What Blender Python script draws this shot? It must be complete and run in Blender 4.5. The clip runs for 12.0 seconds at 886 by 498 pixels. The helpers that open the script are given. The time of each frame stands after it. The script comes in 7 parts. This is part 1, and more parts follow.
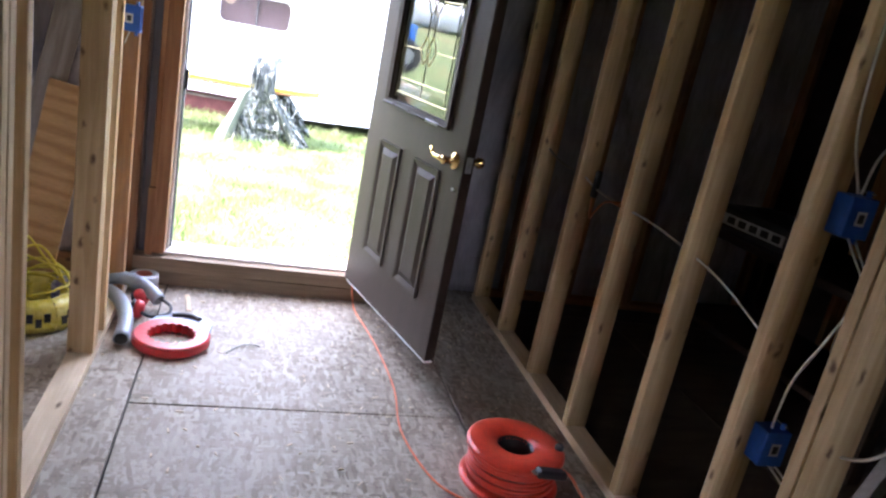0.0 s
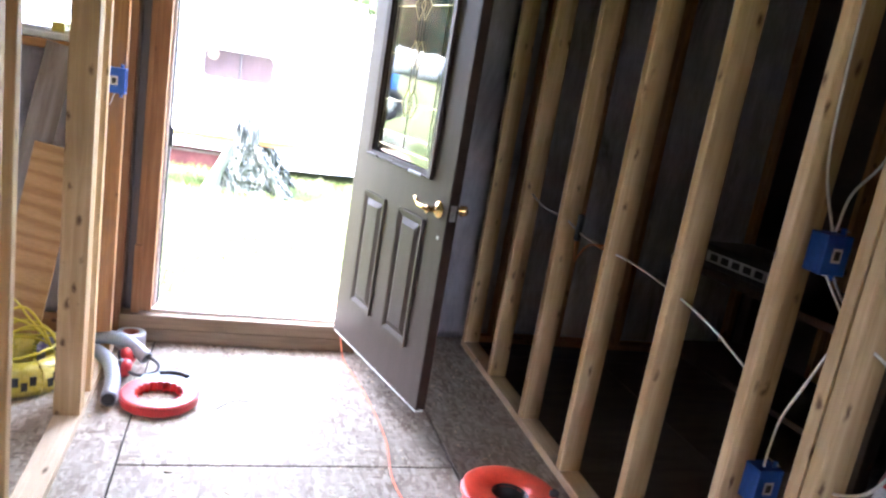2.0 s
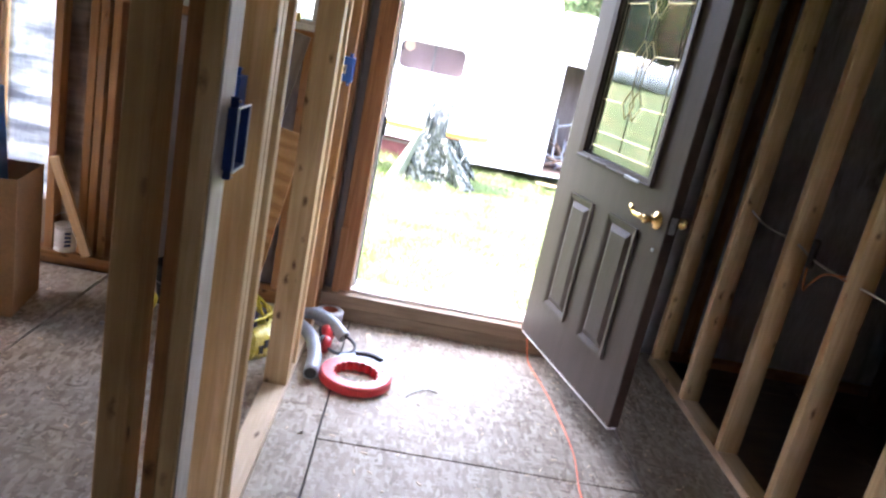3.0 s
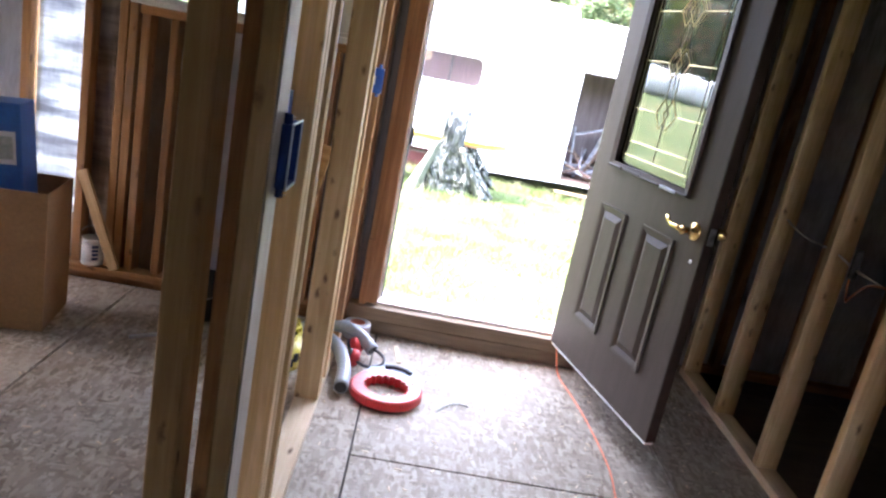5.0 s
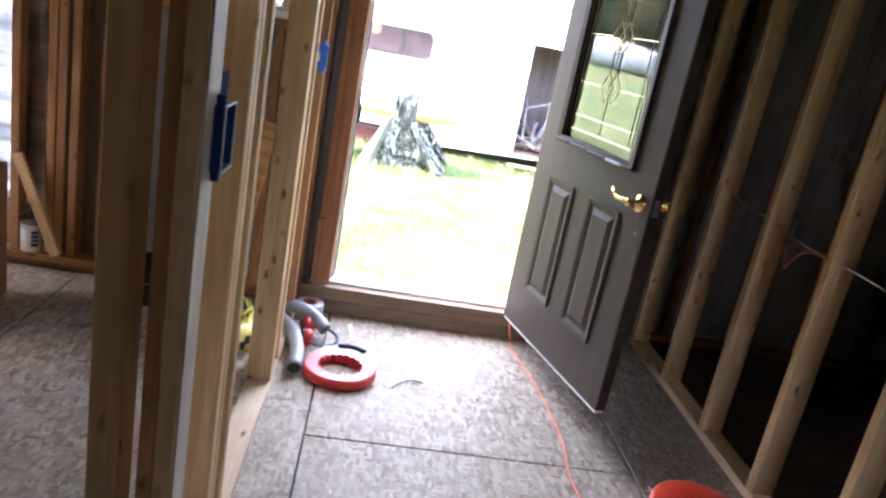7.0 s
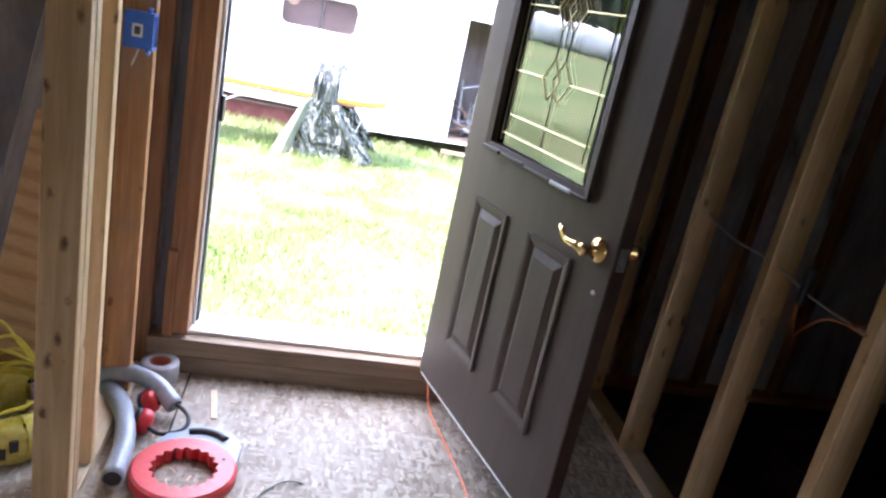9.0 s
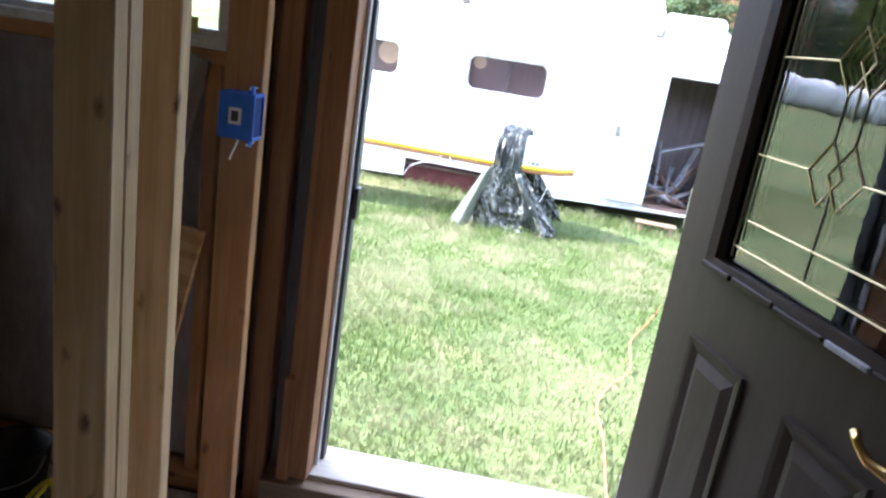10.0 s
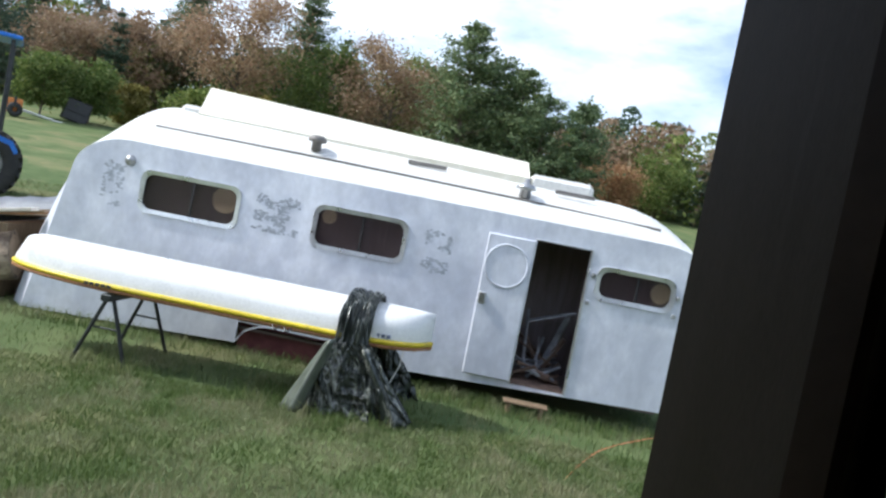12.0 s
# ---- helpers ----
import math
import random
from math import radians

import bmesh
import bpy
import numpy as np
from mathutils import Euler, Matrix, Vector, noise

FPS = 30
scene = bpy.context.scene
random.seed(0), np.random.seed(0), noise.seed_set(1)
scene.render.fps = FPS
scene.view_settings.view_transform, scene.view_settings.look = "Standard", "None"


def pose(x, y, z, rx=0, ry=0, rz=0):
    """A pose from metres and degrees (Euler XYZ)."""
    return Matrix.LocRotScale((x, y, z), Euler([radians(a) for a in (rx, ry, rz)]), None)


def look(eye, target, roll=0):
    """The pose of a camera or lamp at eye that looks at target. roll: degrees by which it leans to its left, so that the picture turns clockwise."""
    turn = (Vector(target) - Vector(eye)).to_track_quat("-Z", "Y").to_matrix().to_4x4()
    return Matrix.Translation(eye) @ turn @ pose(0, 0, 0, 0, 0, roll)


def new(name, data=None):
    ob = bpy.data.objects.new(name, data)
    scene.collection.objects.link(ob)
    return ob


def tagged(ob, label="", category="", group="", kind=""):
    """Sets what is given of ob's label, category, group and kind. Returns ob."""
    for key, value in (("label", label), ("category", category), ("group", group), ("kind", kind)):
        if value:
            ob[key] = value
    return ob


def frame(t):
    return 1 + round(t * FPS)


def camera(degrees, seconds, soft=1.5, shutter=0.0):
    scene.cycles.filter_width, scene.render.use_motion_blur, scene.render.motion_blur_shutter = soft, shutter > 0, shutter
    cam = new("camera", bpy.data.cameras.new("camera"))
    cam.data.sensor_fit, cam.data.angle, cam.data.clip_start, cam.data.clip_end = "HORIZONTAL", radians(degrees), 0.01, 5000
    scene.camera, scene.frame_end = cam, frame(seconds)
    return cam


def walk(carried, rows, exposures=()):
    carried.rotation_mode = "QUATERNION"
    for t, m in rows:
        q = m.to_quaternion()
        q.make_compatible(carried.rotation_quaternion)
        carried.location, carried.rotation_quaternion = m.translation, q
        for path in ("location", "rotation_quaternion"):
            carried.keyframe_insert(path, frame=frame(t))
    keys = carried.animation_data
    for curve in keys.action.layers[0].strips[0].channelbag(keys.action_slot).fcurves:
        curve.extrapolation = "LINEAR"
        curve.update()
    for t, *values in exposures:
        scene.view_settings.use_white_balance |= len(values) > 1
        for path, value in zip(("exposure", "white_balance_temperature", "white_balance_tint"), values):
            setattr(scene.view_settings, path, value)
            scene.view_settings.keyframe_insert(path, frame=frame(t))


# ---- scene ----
cam = camera(63.1, 12.0, soft=2.5)
PATH = [
    (0, (0.067, 0.309, 1.413), (0.614, 2.146, 0.843), 11.4),
    (0.5, (0.113, 0.219, 1.415), (0.878, 1.999, 0.919), 9.3),
    (1, (0.105, 0.235, 1.428), (0.814, 2.05, 0.977), 8.4),
    (1.5, (0.091, 0.256, 1.424), (0.747, 2.094, 0.985), 10.2),
    (2, (0.065, 0.293, 1.435), (0.632, 2.158, 0.986), 9.5),
    (2.5, (-0.01, 0.371, 1.425), (0.262, 2.284, 0.91), 10.3),
    (3, (-0.1, 0.396, 1.409), (0.041, 2.316, 0.87), 11.9),
    (3.2, (-0.135, 0.408, 1.399), (-0.009, 2.321, 0.828), 11.1),
    (4.8, (-0.167, 0.432, 1.416), (-0.079, 2.356, 0.877), 10.6),
    (5, (-0.174, 0.436, 1.402), (-0.071, 2.363, 0.876), 11.3),
    (5.5, (-0.193, 0.419, 1.388), (-0.053, 2.349, 0.883), 11.8),
    (6, (-0.182, 0.418, 1.402), (-0.038, 2.348, 0.895), 11.7),
    (6.5, (-0.18, 0.417, 1.408), (-0.024, 2.349, 0.912), 10.9),
    (6.7, (-0.176, 0.409, 1.417), (0.038, 2.329, 0.897), 11.2),
    (8.3, (0.057, 0.923, 1.392), (0.313, 2.803, 0.759), 10.4),
    (8.5, (0.067, 1.012, 1.397), (0.438, 2.876, 0.776), 11.2),
    (9, (0.081, 1.272, 1.428), (0.477, 3.138, 0.827), 11.9),
    (9.5, (0.121, 1.618, 1.424), (0.205, 3.529, 0.843), 10.3),
    (10, (0.165, 1.96, 1.443), (0.026, 3.879, 0.898), 8.9),
    (10.5, (0.151, 2.263, 1.464), (0.093, 4.199, 0.964), 10.7),
    (11, (0.196, 2.522, 1.482), (0.356, 4.481, 1.111), 9.7),
    (11.5, (0.309, 2.83, 1.453), (0.345, 4.827, 1.345), 10.0),
    (12, (0.358, 3.113, 1.52), (0.487, 5.107, 1.429), 11.1),
]
EXPOSURES = [(0.0, 4.35, 5850, 22), (0.5, 5.0, 5850, 22), (1.0, 5.5, 5850, 22), (1.5, 5.5, 5850, 22), (2.0, 5.35, 5850, 22), (2.5, 5.1, 5900, 22), (3.2, 4.65, 5950, 22), (5.0, 4.58, 5950, 22), (6.7, 4.58, 5950, 22), (8.5, 4.4, 5900, 22), (9.0, 4.2, 5850, 22), (9.5, 3.92, 5700, 20), (10.0, 3.1, 5600, 19), (10.5, 2.4, 5600, 16), (11.0, 1.98, 5800, 12), (11.5, 1.12, 5850, 10), (12.0, 0.52, 5850, 9)]
walk(cam, [(t, look(eye, target, roll)) for t, eye, target, roll in PATH], EXPOSURES)

# ---- world and sun ----
SUN_AZ, SUN_EL = radians(-91), radians(44)      # azimuth from +y towards +x
world = bpy.data.worlds.new("sky")
scene.world = world
world.use_nodes = True
wn = world.node_tree.nodes
sky = wn.new("ShaderNodeTexSky")
sky.sky_type = "NISHITA"
sky.sun_disc = False
sky.sun_elevation = SUN_EL
sky.sun_rotation = SUN_AZ
sky.air_density, sky.dust_density, sky.ozone_density = 1.0, 2.5, 1.0
cloud_co = wn.new("ShaderNodeTexCoord")
cloud_map = wn.new("ShaderNodeMapping")
cloud_map.inputs["Scale"].default_value = (1.0, 1.0, 2.6)
cloud = wn.new("ShaderNodeTexNoise")
cloud.inputs["Scale"].default_value, cloud.inputs["Detail"].default_value, cloud.inputs["Roughness"].default_value = 2.2, 7, 0.55
cloud_ramp = wn.new("ShaderNodeValToRGB")
cloud_ramp.color_ramp.elements[0].position, cloud_ramp.color_ramp.elements[1].position = 0.42, 0.67
cloud_mix = wn.new("ShaderNodeMix")
cloud_mix.data_type = "RGBA"
cloud_mix.inputs["B"].default_value = (9.0, 9.3, 9.8, 1)
wl = world.node_tree.links
wl.new(cloud_co.outputs["Generated"], cloud_map.inputs["Vector"])
wl.new(cloud_map.outputs["Vector"], cloud.inputs["Vector"])
wl.new(cloud.outputs["Fac"], cloud_ramp.inputs["Fac"])
wl.new(cloud_ramp.outputs["Color"], cloud_mix.inputs["Factor"])
wl.new(sky.outputs["Color"], cloud_mix.inputs["A"])
wl.new(cloud_mix.outputs["Result"], wn["Background"].inputs["Color"])
wn["Background"].inputs["Strength"].default_value = 0.14

sun_data = bpy.data.lights.new("sun", "SUN")
sun_data.energy, sun_data.angle, sun_data.color = 3.2, radians(1.2), (1.0, 0.95, 0.86)
sun = new("sun", sun_data)
sun_way = Vector((math.sin(SUN_AZ) * math.cos(SUN_EL), math.cos(SUN_AZ) * math.cos(SUN_EL), math.sin(SUN_EL)))
sun.matrix_world = look(sun_way * 60, (0, 0, 0))

# ---- materials ----
def node_kit(name):
    m = bpy.data.materials.new(name)
    m.use_nodes = True
    n, l = m.node_tree.nodes, m.node_tree.links
    return m, n, l, n["Principled BSDF"]


def shifted(n, l, scale, shift=37.0):
    """Object coordinates, moved by a random amount per object, and scaled."""
    co, info = n.new("ShaderNodeTexCoord"), n.new("ShaderNodeObjectInfo")
    mul = n.new("ShaderNodeMath")
    mul.operation = "MULTIPLY"
    mul.inputs[1].default_value = shift
    l.new(info.outputs["Random"], mul.inputs[0])
    add = n.new("ShaderNodeVectorMath")
    add.operation = "ADD"
    l.new(co.outputs["Object"], add.inputs[0])
    l.new(mul.outputs[0], add.inputs[1])
    mp = n.new("ShaderNodeMapping")
    mp.inputs["Scale"].default_value = scale
    l.new(add.outputs[0], mp.inputs["Vector"])
    return mp.outputs["Vector"], info.outputs["Random"], add.outputs[0]


def noise_tex(n, l, vec, scale, detail=6, rough=0.6, distort=0.0):
    t = n.new("ShaderNodeTexNoise")
    t.inputs["Scale"].default_value, t.inputs["Detail"].default_value = scale, detail
    t.inputs["Roughness"].default_value, t.inputs["Distortion"].default_value = rough, distort
    if vec is not None:
        l.new(vec, t.inputs["Vector"])
    return t.outputs["Fac"]


def ramp(n, l, fac, stops):
    r = n.new("ShaderNodeValToRGB")
    e = r.color_ramp.elements
    while len(e) < len(stops):
        e.new(0.5)
    for k, (p, c) in zip(e, stops):
        k.position, k.color = p, (*c, 1) if len(c) == 3 else c
    l.new(fac, r.inputs["Fac"])
    return r.outputs["Color"]


def mixed(n, l, fac, a, b, kind="MIX"):
    m = n.new("ShaderNodeMix")
    m.data_type, m.blend_type = "RGBA", kind
    for sock, v in ((m.inputs["Factor"], fac), (m.inputs["A"], a), (m.inputs["B"], b)):
        if isinstance(v, (int, float)):
            sock.default_value = v
        elif isinstance(v, tuple):
            sock.default_value = (*v, 1)
        else:
            l.new(v, sock)
    return m.outputs["Result"]


def bumped(n, l, bsdf, height, strength, distance=0.002):
    b = n.new("ShaderNodeBump")
    b.inputs["Strength"].default_value, b.inputs["Distance"].default_value = strength, distance
    l.new(height, b.inputs["Height"])
    l.new(b.outputs["Normal"], bsdf.inputs["Normal"])


def surf(name, c1, c2, rough=0.6, metal=0.0, scale=8, stretch=(1, 1, 1), fine=70, bump=0.15, rand=0.12, dirt_or_sheen=None, dirt_or_sheen_at=(0.55, 0.7), spread=(0.35, 0.65), spec=0.5):
    m, n, l, p = node_kit(name)
    vec, rnd, _ = shifted(n, l, stretch)
    big = noise_tex(n, l, vec, scale, 5, 0.55, 0.3)
    col = ramp(n, l, big, [(spread[0], c1), (spread[1], c2)])
    small = noise_tex(n, l, vec, fine, 4, 0.6)
    tone = ramp(n, l, small, [(0.25, (0.86, 0.86, 0.86)), (0.75, (1.12, 1.12, 1.12))])
    col = mixed(n, l, 1.0, col, tone, "MULTIPLY")
    # blotches of a second colour: dirt on most surfaces, painted sheen on the tarpaulin
    if dirt_or_sheen:
        spots = noise_tex(n, l, vec, scale * 0.45, 7, 0.65, 0.6)
        col = mixed(n, l, ramp(n, l, spots, [(dirt_or_sheen_at[0], (0, 0, 0)), (dirt_or_sheen_at[1], (1, 1, 1))]), col, dirt_or_sheen)
    if rand:
        col = mixed(n, l, 1.0, col, ramp(n, l, rnd, [(0, (1 - rand,) * 3), (1, (1 + rand,) * 3)]), "MULTIPLY")
    l.new(col, p.inputs["Base Color"])
    p.inputs["Roughness"].default_value, p.inputs["Metallic"].default_value = rough, metal
    p.inputs["Specular IOR Level"].default_value = spec
    rr = n.new("ShaderNodeMath")
    rr.operation = "MULTIPLY_ADD"
    rr.inputs[1].default_value, rr.inputs[2].default_value = 0.22, rough - 0.11
    l.new(big, rr.inputs[0])
    l.new(rr.outputs[0], p.inputs["Roughness"])
    if bump:
        bumped(n, l, p, small, bump)
    return m


def timber(name, pale, deep, knot=(0.09, 0.04, 0.02), rough=0.65, rand=0.18, knots=0.62, stain=None):
    """Sawn softwood, grain along the piece's own z."""
    m, n, l, p = node_kit(name)
    vec, rnd, raw = shifted(n, l, (16, 16, 0.7))
    grain = noise_tex(n, l, vec, 3.2, 8, 0.62, 0.9)
    col = ramp(n, l, grain, [(0.3, deep), (0.5, tuple((a + b) / 2 for a, b in zip(pale, deep))), (0.68, pale)])
    broad = n.new("ShaderNodeMapping")
    broad.inputs["Scale"].default_value = (3, 3, 1.1)
    l.new(raw, broad.inputs["Vector"])
    b2 = noise_tex(n, l, broad.outputs["Vector"], 1.8, 5, 0.6, 0.4)
    col = mixed(n, l, 1.0, col, ramp(n, l, b2, [(0.3, (0.8, 0.76, 0.7)), (0.7, (1.1, 1.1, 1.1))]), "MULTIPLY")
    if stain:
        b3 = noise_tex(n, l, broad.outputs["Vector"], 0.9, 6, 0.7, 1.2)
        col = mixed(n, l, ramp(n, l, b3, [(0.5, (0, 0, 0)), (0.64, (1, 1, 1))]), col, stain)
    km = n.new("ShaderNodeMapping")
    km.inputs["Scale"].default_value = (17, 17, 7.5)
    l.new(raw, km.inputs["Vector"])
    vor = n.new("ShaderNodeTexVoronoi")
    vor.inputs["Scale"].default_value = 1.0
    bend = n.new("ShaderNodeVectorMath")
    bend.operation = "MULTIPLY_ADD"
    bend.inputs[1].default_value = (0.55, 0.55, 0.3)
    l.new(noise_tex(n, l, raw, 22, 3, 0.6), bend.inputs[0])
    l.new(km.outputs["Vector"], bend.inputs[2])
    l.new(bend.outputs[0], vor.inputs["Vector"])
    spot = ramp(n, l, vor.outputs["Distance"], [(0.06, (0.85, 0.85, 0.85)), (0.2, (0, 0, 0))])
    sep = n.new("ShaderNodeSeparateColor")
    l.new(vor.outputs["Color"], sep.inputs["Color"])
    gate = n.new("ShaderNodeMath")
    gate.operation = "GREATER_THAN"
    gate.inputs[1].default_value = knots
    l.new(sep.outputs["Red"], gate.inputs[0])
    both = n.new("ShaderNodeMath")
    both.operation = "MULTIPLY"
    l.new(spot, both.inputs[0])
    l.new(gate.outputs[0], both.inputs[1])
    col = mixed(n, l, both.outputs[0], col, knot)
    col = mixed(n, l, 1.0, col, ramp(n, l, rnd, [(0, (1 - rand, 1 - rand * 1.1, 1 - rand * 1.3)), (1, (1 + rand, 1 + rand, 1 + rand))]), "MULTIPLY")
    l.new(col, p.inputs["Base Color"])
    p.inputs["Roughness"].default_value = rough
    p.inputs["Specular IOR Level"].default_value = 0.25
    bumped(n, l, p, grain, 0.35, 0.001)
    return m


def strand_board(name):
    """Oriented strand board, trodden and dusty."""
    m, n, l, p = node_kit(name)
    vec, rnd, raw = shifted(n, l, (1, 1, 1))
    warp = noise_tex(n, l, raw, 9, 3, 0.5)
    cols = None
    heights = None
    for k, (sx, sy, rot) in enumerate(((85, 22, 0.5), (20, 80, -0.35), (70, 26, 1.1))):
        mp = n.new("ShaderNodeMapping")
        mp.inputs["Scale"].default_value, mp.inputs["Rotation"].default_value = (sx, sy, 1), (0, 0, rot)
        l.new(raw, mp.inputs["Vector"])
        add = n.new("ShaderNodeVectorMath")
        add.operation = "ADD"
        l.new(mp.outputs["Vector"], add.inputs[0])
        l.new(warp, add.inputs[1])
        v = n.new("ShaderNodeTexVoronoi")
        v.inputs["Scale"].default_value = 1.0
        l.new(add.outputs[0], v.inputs["Vector"])
        s = n.new("ShaderNodeSeparateColor")
        l.new(v.outputs["Color"], s.inputs["Color"])
        c = ramp(n, l, s.outputs["Red"], [(0.0, (0.17, 0.13, 0.092)), (0.5, (0.315, 0.262, 0.2)), (1.0, (0.48, 0.42, 0.335))])
        if cols is None:
            cols, heights = c, s.outputs["Green"]
        else:
            cols = mixed(n, l, ramp(n, l, s.outputs["Blue"], [(0.45, (0, 0, 0)), (0.55, (1, 1, 1))]), cols, c)
    dust = noise_tex(n, l, raw, 2.3, 8, 0.7, 0.4)
    cols = mixed(n, l, ramp(n, l, dust, [(0.4, (0, 0, 0)), (0.75, (0.75, 0.75, 0.75))]), cols, (0.43, 0.38, 0.315))
    spots = noise_tex(n, l, raw, 21, 5, 0.7)
    cols = mixed(n, l, ramp(n, l, spots, [(0.63, (0, 0, 0)), (0.71, (0.75, 0.75, 0.75))]), cols, (0.10, 0.075, 0.055))
    cols = mixed(n, l, 1.0, cols, ramp(n, l, rnd, [(0, (0.92, 0.92, 0.92)), (1, (1.06, 1.05, 1.04))]), "MULTIPLY")
    l.new(cols, p.inputs["Base Color"])
    p.inputs["Roughness"].default_value = 0.62
    p.inputs["Specular IOR Level"].default_value = 0.3
    bumped(n, l, p, heights, 0.25, 0.0015)
    return m


def island_leaf(name, dark, mid, light, rough=0.6, trans=0.25, patches=None):
    m, n, l, p = node_kit(name)
    geo, info = n.new("ShaderNodeNewGeometry"), n.new("ShaderNodeObjectInfo")
    col = ramp(n, l, geo.outputs["Random Per Island"], [(0.0, dark), (0.55, mid), (1.0, light)])
    col = mixed(n, l, 1.0, col, ramp(n, l, info.outputs["Random"], [(0, (0.8, 0.84, 0.85)), (1, (1.15, 1.1, 1.0))]), "MULTIPLY")
    if patches:
        spots = noise_tex(n, l, geo.outputs["Position"], 1.9, 6, 0.65, 0.8)
        col = mixed(n, l, ramp(n, l, spots, [(0.43, (0, 0, 0)), (0.64, (0.9, 0.9, 0.9))]), col, patches)
    l.new(col, p.inputs["Base Color"])
    p.inputs["Roughness"].default_value = rough
    p.inputs["Specular IOR Level"].default_value = 0.2
    tr = n.new("ShaderNodeBsdfTranslucent")
    l.new(col, tr.inputs["Color"])
    mx = n.new("ShaderNodeMixShader")
    mx.inputs[0].default_value = trans
    l.new(p.outputs[0], mx.inputs[1])
    l.new(tr.outputs[0], mx.inputs[2])
    l.new(mx.outputs[0], n["Material Output"].inputs["Surface"])
    return m


def clear_pane(name, tint=(0.9, 0.95, 0.93), bump=0.0, ior=1.5, gloss=0.03):
    """A thin pane: seen through, and mirroring at its surface."""
    m, n, l, p = node_kit(name)
    n.remove(p)
    thru, glo, fr, mx = n.new("ShaderNodeBsdfTransparent"), n.new("ShaderNodeBsdfGlossy"), n.new("ShaderNodeFresnel"), n.new("ShaderNodeMixShader")
    thru.inputs["Color"].default_value = (*tint, 1)
    glo.inputs["Roughness"].default_value = gloss
    fr.inputs["IOR"].default_value = ior
    if bump:
        co = n.new("ShaderNodeTexCoord")
        b = n.new("ShaderNodeBump")
        b.inputs["Strength"].default_value, b.inputs["Distance"].default_value = bump, 0.002
        l.new(noise_tex(n, l, co.outputs["Object"], 14, 3), b.inputs["Height"])
        l.new(b.outputs["Normal"], glo.inputs["Normal"])
    l.new(fr.outputs[0], mx.inputs[0])
    l.new(thru.outputs[0], mx.inputs[1])
    l.new(glo.outputs[0], mx.inputs[2])
    l.new(mx.outputs[0], n["Material Output"].inputs["Surface"])
    return m


PINE = timber("new_pine", (0.70, 0.515, 0.30), (0.52, 0.345, 0.17), knots=0.22)
PINE_OLD = timber("aged_pine", (0.50, 0.275, 0.12), (0.30, 0.145, 0.058), rand=0.25, stain=(0.31, 0.19, 0.12))
PINE_PLATE = timber("plate_pine", (0.80, 0.67, 0.50), (0.66, 0.52, 0.36), knots=0.85)
CEDAR = timber("reddish_framing", (0.42, 0.225, 0.115), (0.26, 0.125, 0.06), rand=0.2, knots=0.7)
WHITE_WOOD = timber("whitewashed_pine", (0.72, 0.69, 0.63), (0.56, 0.51, 0.44), rand=0.05, knots=0.8)
SILL_WOOD = timber("weathered_sill", (0.30, 0.225, 0.15), (0.19, 0.135, 0.09), rand=0.1, knots=0.97)


def wavy_ply(name):
    """Rotary-cut veneer with wavy bands across the strip."""
    m, n, l, p = node_kit(name)
    vec, rnd, raw = shifted(n, l, (4, 4, 22))
    w = n.new("ShaderNodeTexWave")
    w.wave_type, w.bands_direction = "BANDS", "Z"
    w.inputs["Scale"].default_value, w.inputs["Distortion"].default_value = 0.2, 24.0
    w.inputs["Detail"].default_value, w.inputs["Detail Scale"].default_value = 4.0, 0.5
    l.new(vec, w.inputs["Vector"])
    col = ramp(n, l, w.outputs["Color"], [(0.15, (0.41, 0.225, 0.085)), (0.45, (0.48, 0.28, 0.11)), (0.8, (0.53, 0.32, 0.14))])
    fine = noise_tex(n, l, vec, 9, 5, 0.6)
    col = mixed(n, l, 1.0, col, ramp(n, l, fine, [(0.3, (0.84, 0.82, 0.8)), (0.7, (1.08, 1.08, 1.08))]), "MULTIPLY")
    l.new(col, p.inputs["Base Color"])
    p.inputs["Roughness"].default_value = 0.6
    bumped(n, l, p, w.outputs["Color"], 0.15, 0.001)
    return m


